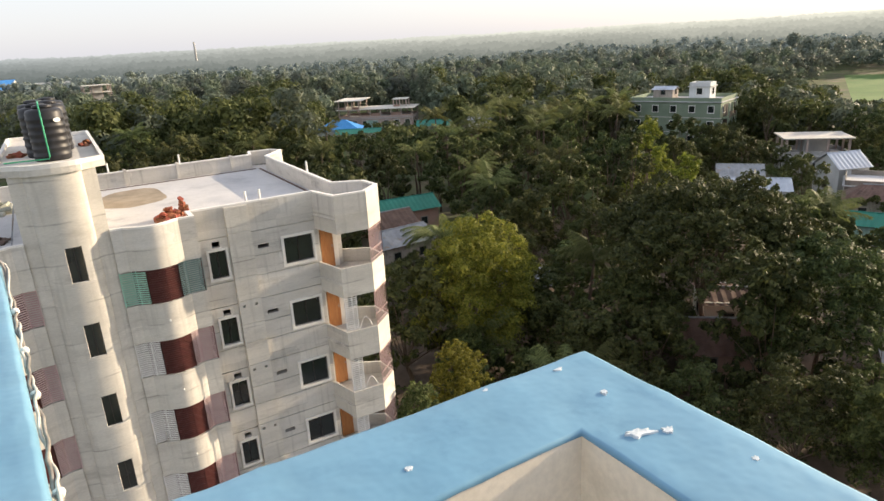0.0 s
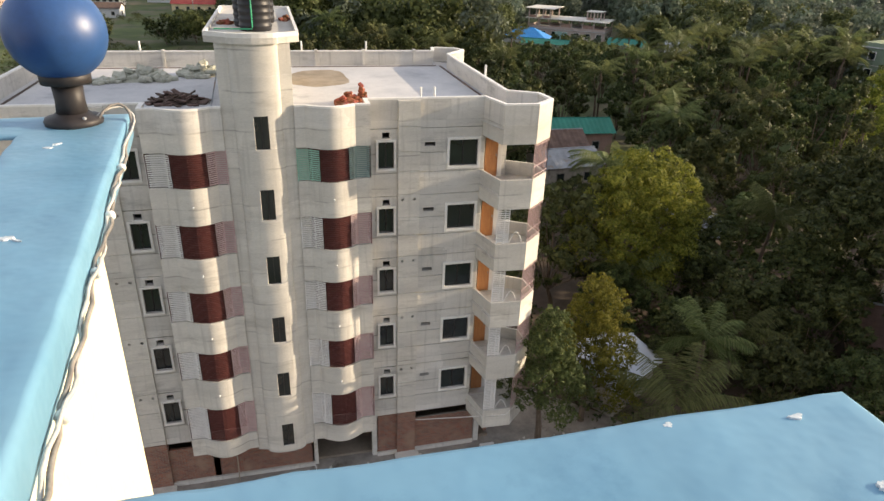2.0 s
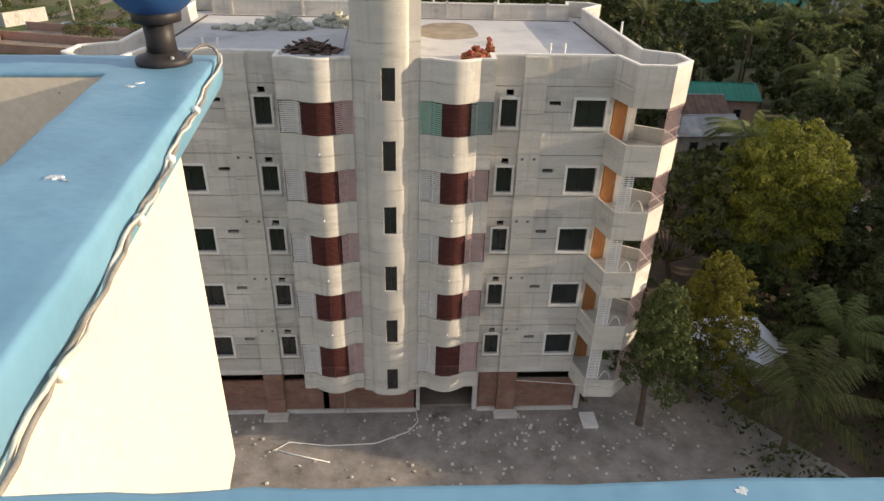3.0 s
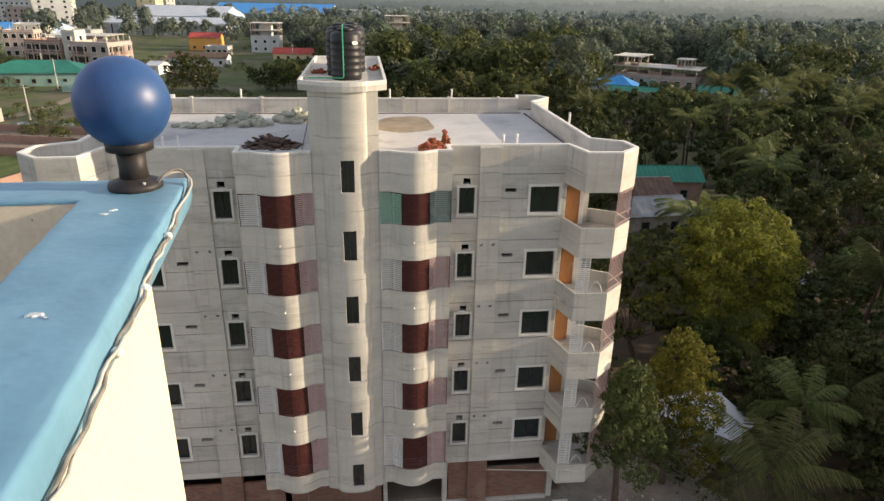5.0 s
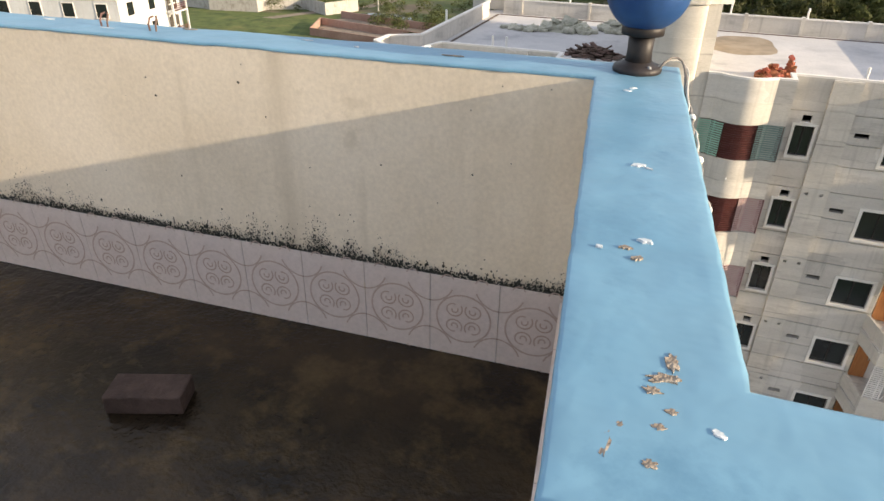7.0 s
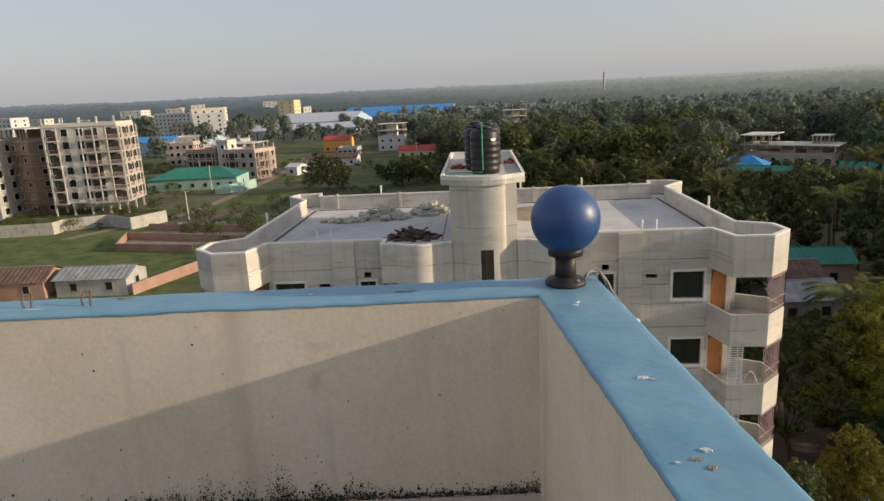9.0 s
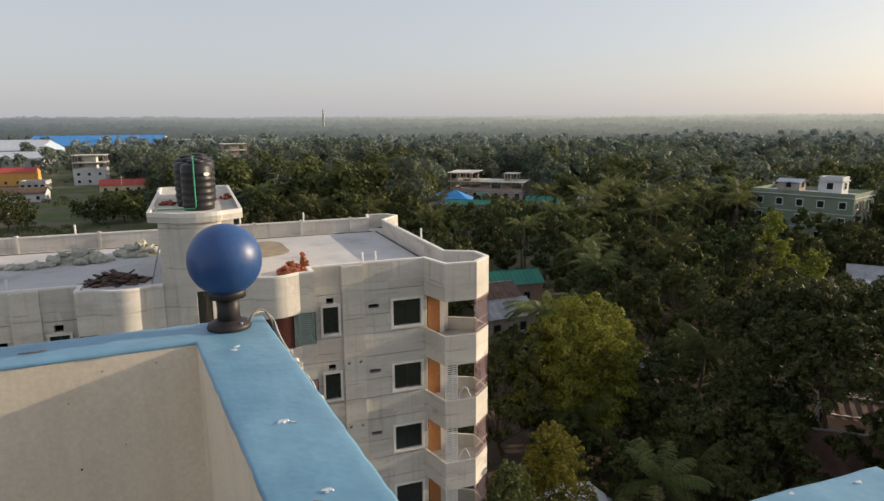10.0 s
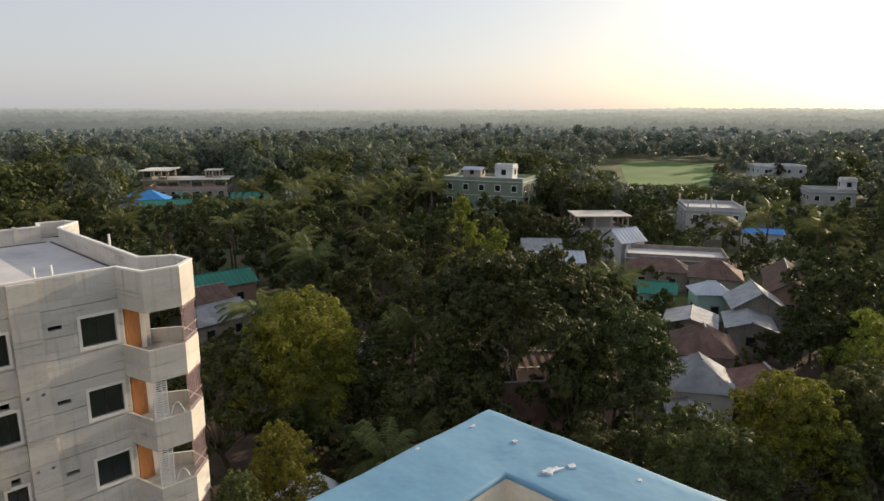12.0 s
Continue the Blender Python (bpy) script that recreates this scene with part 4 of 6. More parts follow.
win = [(4.0 + 2.97 * k - 1.32, 4.0 + 2.97 * k) for k in range(6)]
edges = [2.35] + [v for w in win for v in w] + [21.5]
shaft = part("stair_shaft", prism(bmesh.new(), arc + [(-1.3, 0), (1.3, 0)], 2.3, 2.36), M["concrete"], block, "curved plastered stair shaft")
for z0, z1 in zip(edges[::2], edges[1::2]):
    zz = z0
    while zz < z1 - 0.01:
        ze = min(z1, zz + 1.5)
        part("shaft_section", band(bmesh.new(), arc[::-1], 0.18, zz, ze - 0.02), M["concrete_lit"], shaft, smooth=False)
        part("shaft_joint", band(bmesh.new(), [(x * 0.99, y + 0.012) for x, y in arc[::-1]], 0.15, ze - 0.02, ze), M["concrete"], shaft)
        zz = ze
left_arc = [p for p in arc if p[0] > 0.37] + [(0.37, -1.31)]
right_arc = [(-0.18, -1.335)] + [p for p in arc if p[0] < -0.18]
for z0, z1 in win:
    part("shaft_section", band(bmesh.new(), left_arc[::-1], 0.18, z0, z1), M["concrete_lit"], shaft)
    part("shaft_section", band(bmesh.new(), right_arc[::-1], 0.18, z0, z1), M["concrete_lit"], shaft)
for s in (1, -1):
    part("shaft_side", boxes((min(s * 1.36, s * 1.2), max(s * 1.36, s * 1.2), -0.83, 0.0, 2.35, 21.5)), M["concrete_lit"], shaft)
for z0, z1 in win:
    w = part("stair_window", boxes((-0.18, -0.15, -1.25, -1.2, z0, z1), (0.34, 0.37, -1.25, -1.2, z0, z1), (-0.15, 0.34, -1.25, -1.2, z0, z0 + 0.03), (-0.15, 0.34, -1.25, -1.2, z1 - 0.03, z1), (0.08, 0.11, -1.25, -1.2, z0, z1)), M["black_plastic"], shaft, "dark aluminium stair window frame")
    part("pane", boxes((-0.15, 0.34, -1.23, -1.222, z0, z1)), M["glass"], w)
    # dark sheet stands for the unlit inside of the shaft
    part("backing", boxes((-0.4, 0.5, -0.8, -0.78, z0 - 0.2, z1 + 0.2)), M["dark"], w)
head = [(1.72, -0.62), (0.95, -1.12)] + [(0.95 * math.cos(a), -1.12 - 0.3 * math.sin(a)) for a in [math.pi * k / 10 for k in range(1, 10)]] + [(-0.95, -1.12), (-1.72, -0.62)]
head_poly = head + [(-1.72, 9.8), (1.72, 9.8)]
part("tower_slab", prism(bmesh.new(), head_poly, 21.5, 21.72), M["concrete_lit"], tower)
bm = band(bmesh.new(), (head_poly + head_poly[:1])[::-1], 0.12, 21.72, 21.88)
part("tower_kerb", bm, M["white_band"], tower, "pale raised slab edge")
part("ladder_bar", tube(bmesh.new(), [(-2.0, 1.5, 18.3), (-1.45, 1.6, 20.4)], 0.03, 6), M["tin"], block)

# ground storey: beams, brick infill, dark gap
part("ground_beam", boxes((-10.9, -4.4, 0.01, 0.26, 2.62, FL - 0.38), (4.4, 10.9, 0.01, 0.26, 2.62, FL - 0.38)), M["concrete"], block)
for a, b, z1 in ((6.62, 9.9, 2.15), (4.6, 5.65, 2.6), (-5.65, -1.36, 2.2), (-9.9, -6.62, 2.2), (-1.36, 1.3, 2.2)):
    bm = bmesh.new()
    holed_wall(bm, a, b, 0.0, z1, 0.0, 0.13, [])
    part("brick_infill", bm, M["brick"], block, "unplastered red brick infill wall")
    part("plinth", boxes((a, b, -0.12, 0.0, 0, 0.22)), M["concrete"], block)
for x in (-10.2, -3.5, 1.35, 4.5, 10.1):
    part("column", boxes((x - 0.15, x + 0.15, 0.0, 0.3, 0, 2.7)), M["concrete"], block)
part("ground_floor", boxes((-10.9, 10.9, 0.3, 13.1, 0.0, 0.15)), M["dirt"], block)
part("ground_back_wall", boxes((-10.9, 10.9, 12.9, 13.1, 0.15, 2.9)), M["brick"], block)
for s in (1, -1):
    part("ground_side_wall", boxes((min(s * 10.9, s * 10.7), max(s * 10.9, s * 10.7), 0.5, 12.9, 0.15, 2.62)), M["brick"], block)


# ---------- things on and round the block ----------
def water_tank():
    t = thing("water_tank", pose(0, 0, 0), "ribbed black plastic water tank on the stair tower roof", "water tank", "rooftop tanks")
    prof = [(0.46, 0.0), (0.48, 0.03)]
    for k in range(6):
        z = 0.10 + k * 0.2
        prof += [(0.48, z), (0.5, z + 0.03), (0.5, z + 0.07), (0.48, z + 0.1)]
    prof += [(0.48, 1.32), (0.44, 1.40), (0.24, 1.44)]
    prof = [(rr * 1.26, zz * 1.3) for rr, zz in prof]
    part("shell", lathe(bmesh.new(), prof, 32), M["tank"], t, smooth=True)
    part("lid", lathe(bmesh.new(), [(0.28, 1.86), (0.33, 1.87), (0.33, 1.97), (0.12, 2.01)], 24), M["tank"], t, smooth=True)
    return t


tank = water_tank()
tank.matrix_world = pose(0.15, 1.0, 21.72)
for x, y in ((-0.1, 2.4), (0.3, 3.8), (-0.2, 5.2), (0.3, 6.6)):
    copy_thing(tank, pose(x, y, 21.72))
bm = bmesh.new()
lathe(bm, [(0.1, -0.002), (0.1, 0.002)], 20)
emblem = part("emblem", bm, M["pvc"], tank, "plain white oval maker's mark")
emblem.matrix_local = pose(0.37, -0.52, 1.45, 90, 0, 35) @ Matrix.Diagonal((1.4, 0.75, 1, 1))
pipe = thing("tank_pipe", pose(0, 0, 21.72), "green water pipe running up beside the tanks", "pipe")
part("riser", tube(bmesh.new(), [(-1.4, 0.4, 0.12), (0.02, 0.3, 0.12), (0.04, 0.3, 0.2), (0.04, 0.3, 2.05), (0.04, 0.8, 2.12)], 0.028, 8), M["pipe_green"], pipe, smooth=True)


def heap(name, x, y, z, rx, ry, h, n, size, mat, label, category, seed, flat=0.5, long=1.0):
    rnd = random.Random(seed)
    t = thing(name, pose(x, y, z), label, category)
    base = None
    for k in range(n):
        a, r = rnd.uniform(0, 6.28), math.sqrt(rnd.random())
        hh = max(0.0, h * (1 - r) * rnd.uniform(0.3, 1.0))
        m = pose(rx * r * math.cos(a), ry * r * math.sin(a), hh + size * flat * 0.4, rnd.uniform(-30, 30) if hh > 0.05 else 0, rnd.uniform(-30, 30) if hh > 0.05 else 0, rnd.uniform(0, 360))
        if base is None:
            bm = soft_box(-size * long / 2, size * long / 2, -size / 3, size / 3, -size * flat / 2, size * flat / 2, size * 0.06, 1)
            base = part("piece", bm, mat, t)
            base.matrix_local = m
        else:
            share("piece", base, m, t)
    bm = bmesh.new()
    lathe(bm, [(1.0, 0.0), (0.7, 0.35), (0.35, 0.75), (0.06, 0.92)], 14)
    for v in bm.verts:
        v.co.x *= rx * (0.85 + 0.25 * noise.noise(v.co * 3))
        v.co.y *= ry * (0.85 + 0.25 * noise.noise(v.co * 3 + Vector((5, 0, 0))))
        v.co.z *= h * 0.75
    part("core", bm, mat, t)
    return t


heap("brick_heap", 3.9, 2.9, 18.3, 0.75, 0.6, 0.5, 60, 0.24, M["rubble_red"], "heap of broken red bricks on the roof slab", "brick heap", 1)
heap("brick_stack", 4.55, 3.1, 18.3, 0.2, 0.2, 0.95, 22, 0.25, M["rubble_red"], "upright stack of orange-red bricks on the roof", "brick stack", 2)
heap("scrap_heap", -3.5, 4.0, 18.3, 1.2, 0.7, 0.5, 70, 0.35, M["rubble_dark"], "heap of dark scrap timber on the roof slab", "scrap heap", 3, 0.2, 2.2)
heap("sack_heap", -5.9, 9.3, 18.3, 1.6, 0.8, 0.6, 45, 0.6, M["sack"], "pile of dusty grey-green sacks on the roof", "sack pile", 4, 0.35)
heap("sack_heap", -3.1, 10.4, 18.3, 1.0, 0.8, 0.75, 34, 0.6, M["sack"], "rounded pile of dusty sacks on the roof", "sack pile", 5, 0.35)
heap("sack_heap", -8.0, 8.7, 18.3, 1.2, 0.4, 0.2, 20, 0.5, M["sack"], "low scatter of flattened sacks on the roof", "sack pile", 6, 0.3)
heap("brick_heap", -1.1, 3.0, 21.72, 0.3, 0.25, 0.15, 14, 0.2, M["rubble_red"], "few loose bricks on the stair tower roof", "brick heap", 7)
heap("brick_heap", 1.35, 4.5, 21.72, 0.2, 0.5, 0.2, 12, 0.2, M["rubble_red"], "few loose bricks at the tower roof edge", "brick heap", 8)
# yard clutter
tagged(part("concrete_slab", soft_box(10.2, 11.0, -1.6, -0.5, 0.012, 0.2, 0.02, 1), M["white_band"]), "pale concrete slab lying beside the block corner", "slab")
hose = thing("hose", pose(0, 0, 0), "pale hose winding over the yard in front of the block", "hose")
part("line", tube(bmesh.new(), [(1.3, -0.6, 0.5), (1.4, -0.9, 0.05), (0.9, -1.6, 0.04), (-0.8, -2.4, 0.04), (-3.2, -2.5, 0.04), (-5.2, -2.2, 0.04), (-5.8, -2.7, 0.04), (-5.0, -3.0, 0.04), (-3.0, -3.6, 0.04)], 0.03, 6), M["pvc"], hose, smooth=True)
pole = thing("bamboo_pole", pose(-2.5, -0.25, 0), "bamboo pole leaning against the brick wall", "pole")
part("cane", tube(bmesh.new(), [(0, -0.1, 0), (0, 0.12, 1.9)], 0.035, 7), M["chip"], pole)
wire = thing("power_line", pose(0, 0, 0), "thin pale line slung from the block into the trees", "cable")
part("strand", tube(bmesh.new(), [(6.6, -0.18, 2.2), (11.0, -1.9, 3.2), (13.9, -0.6, 4.6)], 0.018, 5), M["pvc"], wire)


def litter():
    rnd = random.Random(77)
    bm = bmesh.new()
    for k in range(900):
        x, y = rnd.uniform(-9, 16), -rnd.uniform(0.4, 8)
        if rnd.random() > math.exp(y / 3.5) * (1.0 if x > 0 else 0.5):
            continue
        s = rnd.uniform(0.02, 0.09)
        v = box(bm, x - s, x + s * rnd.uniform(0.3, 1), y - s, y + s * rnd.uniform(0.3, 1), 0.0, s * 0.8 + 0.012)
        for q in v:
            q.co.x += rnd.uniform(-s, s) * 0.4
            q.co.y += rnd.uniform(-s, s) * 0.4
    return bm


tagged(part("rubble_litter", litter(), M["concrete_lit"]), "scattered stones and plaster rubble on the yard", "rubble", "", "stuff")


# ---------- houses ----------
SHARED = {}


def far_window(parent, m, w, h, frame_mat="white_band"):
    key = (round(w, 2), round(h, 2), frame_mat)
    if key not in SHARED:
        f = part("window", boxes((-w / 2 - 0.1, w / 2 + 0.1, -0.08, 0.02, h, h + 0.12), (-w / 2 - 0.12, w / 2 + 0.12, -0.14, 0.02, -0.12, 0), (-w / 2 - 0.1, -w / 2, -0.08, 0.02, 0, h), (w / 2, w / 2 + 0.1, -0.08, 0.02, 0, h)), M[frame_mat], parent)
        f.matrix_local = m
        p = part("pane", boxes((-w / 2, w / 2, -0.03, 0.02, 0, h), (-0.03, 0.03, -0.05, -0.03, 0, h)), M["glass"], f)
        SHARED[key] = (f, p)
        return f
    f = share("window", SHARED[key][0], m, parent)
    share("pane", SHARED[key][1], Matrix.Identity(4), f)
    return f


def flat_house(name, label, cx, cy, w, d, rot, floors, wall, nx=3, ny=3, fh=3.05, base=0.0, band_mat=None, balcony=0, columns=0, cat="house", win=(1.1, 1.2), joined=False):
    t = thing(name, pose(cx, cy, 0, 0, 0, rot), label, cat)
    h = floors * fh
    part("wall", boxes((-w / 2, w / 2, -d / 2, d / 2, base, h)), M[wall], t)
    if base:
        for x in np.linspace(-w / 2 + 0.2, w / 2 - 0.2, 5):
            for y in (-d / 2 + 0.2, 0, d / 2 - 0.2):
                part("column", boxes((x - 0.2, x + 0.2, y - 0.2, y + 0.2, 0, base)), M["concrete"], t)
    roof = part("roof", boxes((-w / 2 - 0.25, w / 2 + 0.25, -d / 2 - 0.25, d / 2 + 0.25, h, h + 0.15)), M["roof_slab"], t)
    ring = [(-w / 2, -d / 2), (w / 2, -d / 2), (w / 2, d / 2), (-w / 2, d / 2), (-w / 2, -d / 2)]
    part("parapet", band(bmesh.new(), ring, 0.15, h + 0.15, h + 0.85), M[wall], roof)
    rows = []
    for k in range(floors):
        z = k * fh
        if z + 0.5 < base:
            continue
        if k:
            part("slab_edge", boxes((-w / 2 - 0.06, w / 2 + 0.06, -d / 2 - 0.06, d / 2 + 0.06, z - 0.12, z)), M[band_mat or "concrete_lit"], t)
        if joined:
            rows += [(-w / 2 + w * (i + 0.5) / nx - 0.7, -w / 2 + w * (i + 0.5) / nx + 0.7, -d / 2 - 0.05, -d / 2 + 0.1, z + 0.9, z + 2.2) for i in range(nx)]
            rows += [(w / 2 - 0.1, w / 2 + 0.05, -d / 2 + d * (i + 0.5) / ny - 0.7, -d / 2 + d * (i + 0.5) / ny + 0.7, z + 0.9, z + 2.2) for i in range(ny)]
            continue
        for i in range(nx):
            far_window(t, pose(-w / 2 + w * (i + 0.5) / nx, -d / 2, z + 0.95), *win)
        for i in range(ny):
            y = -d / 2 + d * (i + 0.5) / ny
            far_window(t, pose(w / 2, y, z + 0.95, 0, 0, 90), *win)
            far_window(t, pose(-w / 2, y, z + 0.95, 0, 0, -90), *win)
        for i in range(balcony):
            x = -w / 2 + w * (i + 0.5) / balcony
            bal = part("balcony", boxes((x - 1.5, x + 1.5, -d / 2 - 1.1, -d / 2 - 0.07, z, z + 0.14), (x - 1.5, x + 1.5, -d / 2 - 1.1, -d / 2 - 1.0, z + 0.14, z + 0.95)), M[band_mat or wall], t)
    if rows:
        tagged(part("window_panes", boxes(*rows), M["glass"], t), kind="stuff")
    for i in range(columns):
        x = -w / 2 + 0.3 + (w - 0.6) * i / max(1, columns - 1)
        for y in (-d / 2 + 0.3, d / 2 - 0.3):
            part("starter_column", boxes((x - 0.14, x + 0.14, y - 0.14, y + 0.14, h + 0.15, h + 2.2)), M["concrete_lit"], t)
    return t


def deep_balcony(t, x0, x1, y0, y1, z, fh, slab, rail, posts=3):
    """An open balcony storey: floor slab, posts at the outer corners and a slim railing round it."""
    bal = part("balcony", boxes((x0, x1, y0, y1, z - 0.16, z + 0.02)), M[slab], t)
    along_x = x1 - x0 > y1 - y0
    for k in range(posts):
        s = k / (posts - 1)
        if along_x:
            px, py = x0 + 0.13 + (x1 - x0 - 0.26) * s, y0 + 0.13
        else:
            px, py = x1 - 0.13, y0 + 0.13 + (y1 - y0 - 0.26) * s
        part("post", boxes((px - 0.12, px + 0.12, py - 0.12, py + 0.12, z + 0.02, z + fh - 0.16)), M[slab], bal)
    if along_x:
        bars = [(x0, x1, y0 + 0.02, y0 + 0.08, z + 0.12 + 0.27 * q, z + 0.22 + 0.27 * q) for q in range(4)]
        n = max(1, int((x1 - x0) / 3.2))
        for k in range(n):
            a = x0 + (x1 - x0) * (k + 0.16) / n
            # panel on the wall; the dark room behind is only its colour
            part("doorway", boxes((a, a + (x1 - x0) * 0.62 / n, y1 - 0.02, y1 + 0.03, z + 0.1, z + 2.35)), M["dark"], bal, "dark panel for a shaded open doorway")
    else:
        bars = [(x1 - 0.08, x1 - 0.02, y0, y1, z + 0.12 + 0.27 * q, z + 0.22 + 0.27 * q) for q in range(4)]
        n = max(1, int((y1 - y0) / 3.2))
        for k in range(n):
            a = y0 + (y1 - y0) * (k + 0.16) / n
            # same dark panel on the side wall, shade put into its colour
            part("doorway", boxes((x0 - 0.03, x0 + 0.02, a, a + (y1 - y0) * 0.62 / n, z + 0.1, z + 2.35)), M["dark"], bal, "dark panel for a shaded open doorway")
    part("railing", boxes(*bars), M[rail], bal)


def frame_house(name, label, cx, cy, w, d, rot, floors, wall, fill=1, nx=4, fh=3.05, cat="building"):
    """A building site: finished lower storeys, open column-and-slab storeys above."""
    t = flat_house(name, label, cx, cy, w, d, rot, fill, wall, nx, 2, fh, cat=cat)
    for k in range(fill, floors):
        z = k * fh + 0.15
        for x in np.linspace(-w / 2 + 0.2, w / 2 - 0.2, nx + 1):
            for y in (-d / 2 + 0.2, 0, d / 2 - 0.2):
                part("column", boxes((x - 0.16, x + 0.16, y - 0.16, y + 0.16, z, z + fh - 0.2)), M["pl_pink"], t)
        part("slab", boxes((-w / 2 - 0.4, w / 2 + 0.4, -d / 2 - 0.4, d / 2 + 0.4, z + fh - 0.2, z + fh)), M["concrete_lit"], t)
        part("core_wall", boxes((-w / 6, w / 5, -d / 6, d / 3, z, z + fh - 0.2)), M[wall], t)
    return t


def corrugated(bm, p00, p01, p11, p10, n, amp=0.05):
    """A ribbed roof sheet between four corners; p00 to p01 runs along the ridge."""
    a0, a1, b0, b1 = Vector(p00), Vector(p01), Vector(p10), Vector(p11)
    nrm = (a1 - a0).cross(b0 - a0).normalized()
    if nrm.z < 0:
        nrm = -nrm
    prev = None
    for k in range(2 * n + 1):
        s = k / (2 * n)
        up = nrm * (amp if k % 2 else 0)
        row = [bm.verts.new(a0.lerp(a1, s) + up), bm.verts.new(b0.lerp(b1, s) + up)]
        if prev:
            bm.faces.new((prev[0], row[0], row[1], prev[1]))
        prev = row
    return bm


def tin_house(label, cx, cy, w, d, rot, h, rise, roof, wall="pl_cream", hip=False, cat="house", ribs=None, eave=0.4):
    t = thing("tin_roofed_house", pose(cx, cy, 0, 0, 0, rot), label, cat)
    part("wall", boxes((-w / 2, w / 2, -d / 2, d / 2, 0, h)), M[wall], t)
    e = eave
    ribs = ribs or max(4, int(w / 0.6))
    hx = w / 2 + e - (d / 2 if hip else 0)
    for s in (1, -1):
        bm = corrugated(bmesh.new(), (-hx, 0, h + rise), (hx, 0, h + rise), (w / 2 + e, s * (d / 2 + e), h - 0.15), (-w / 2 - e, s * (d / 2 + e), h - 0.15), ribs)
        part("roof_sheet", bm, M[roof], t)
        if hip:
            bm = corrugated(bmesh.new(), (s * hx, 0, h + rise), (s * hx, 0, h + rise), (s * (w / 2 + e), d / 2 + e, h - 0.15), (s * (w / 2 + e), -d / 2 - e, h - 0.15), max(3, ribs // 2))
            part("roof_sheet", bm, M[roof], t)
        else:
            bm = bmesh.new()
            bm.faces.new([bm.verts.new(p) for p in ((s * w / 2, -d / 2, h), (s * w / 2, d / 2, h), (s * w / 2, 0, h + rise * 0.95))])
            part("gable", bm, M[wall], t)
    part("ridge_cap", tube(bmesh.new(), [(-hx, 0, h + rise + 0.02), (hx, 0, h + rise + 0.02)], 0.1, 6), M[roof if roof != "tin_rust" else "tin"], t)
    for i in range(max(1, int(w / 3.5))):
        x = -w / 2 + w * (i + 0.5) / max(1, int(w / 3.5))
        far_window(t, pose(x, -d / 2, 0.9), 0.9, 1.0, "pl_dim")
    far_window(t, pose(w / 2, 0, 0.9, 0, 0, 90), 0.9, 1.0, "pl_dim")
    far_window(t, pose(-w / 2, 0, 0.9, 0, 0, -90), 0.9, 1.0, "pl_dim")
    return t


def long_wall(name, label, pts, h, mat, t=0.2):
    ob = part(name, band(bmesh.new(), pts, t, 0, h), M[mat])
    return tagged(ob, label, "wall", "", "structure")


# town side
flat_house("white_building", "white six-storey apartment building with red balcony railings", -76.5, 44, 18, 15, 12, 6, "pl_white", 4, 3, balcony=0, cat="building", win=(1.5, 1.6))
flat_house("grey_building", "grey six-storey apartment building with deep balconies", -126, 131, 17, 18, 3, 6, "pl_grey", 3, 4, cat="building", win=(1.6, 1.6))
flat_house("cream_building", "cream eight-storey apartment building on open ground-floor columns", -97, 131.5, 17.5, 11, 8, 7, "pl_cream", 5, 4, base=3.0, columns=5, cat="building", win=(1.5, 1.7))
near_white, near_grey, near_cream = [next(o for o in bpy.data.objects if o.name == n) for n in ("white_building", "grey_building", "cream_building")]
for k in range(1, 7):
    deep_balcony(near_cream, 0.5, 9.9, -7.1, -5.57, k * 3.05, 3.05, "pl_cream", "slat_pink", 4)
    deep_balcony(near_cream, 8.82, 9.9, -5.5, 4.5, k * 3.05, 3.05, "pl_cream", "slat_pink", 3)
    deep_balcony(near_cream, -8.0, -4.8, -6.7, -5.57, k * 3.05, 3.05, "pl_cream", "slat_maroon", 2)
for k in range(1, 6):
    deep_balcony(near_grey, -6.5, -1.0, -10.4, -9.07, k * 3.05, 3.05, "pl_grey", "slat_white", 3)
    deep_balcony(near_grey, 3.0, 8.4, -10.4, -9.07, k * 3.05, 3.05, "pl_grey", "slat_white", 3)
    deep_balcony(near_white, 9.07, 10.2, 3.2, 7.2, k * 3.05, 3.05, "pl_white", "slat_maroon", 2)
works = frame_house("brick_building", "brown brick apartment building under construction with bamboo props", -116, 136.5, 17, 12, -24, 7, "pl_brick", 6, 4)
M["bamboo"] = material("dry_bamboo", (0.36, 0.28, 0.17), (0.50, 0.41, 0.27), 3, 0.8, bump=0.1, vary=0.2)
rb = random.Random(61)
for k in range(46):
    x, y = rb.uniform(-8.3, 8.3), rb.choice((-6.2, -5.4, rb.uniform(-5, 5)))
    part("bamboo_prop", tube(bmesh.new(), [(x + rb.uniform(-0.7, 0.7), y - 0.1, 18.45), (x, y, 21.2)], 0.075, 5), M["bamboo"], works)
for k in range(26):
    z, x = 3.2 + 3.05 * (k % 5), rb.uniform(1.5, 8.6)
    part("bamboo_prop", tube(bmesh.new(), [(x + rb.uniform(-0.6, 0.6), -6.55, z), (x, -6.5, z + 2.9)], 0.07, 5), M["bamboo"], works)
for k in range(5):
    z = 3.05 * (k + 1)
    part("work_deck", boxes((1.0, 8.9, -6.9, -6.06, z - 0.06, z + 0.06)), M["bamboo"], works)
tin_house("long mint-walled shed with a dark teal sheet roof", -88, 171, 27, 14, 5, 3.6, 2.6, "tin_teal", "pl_mint", True, "shed")
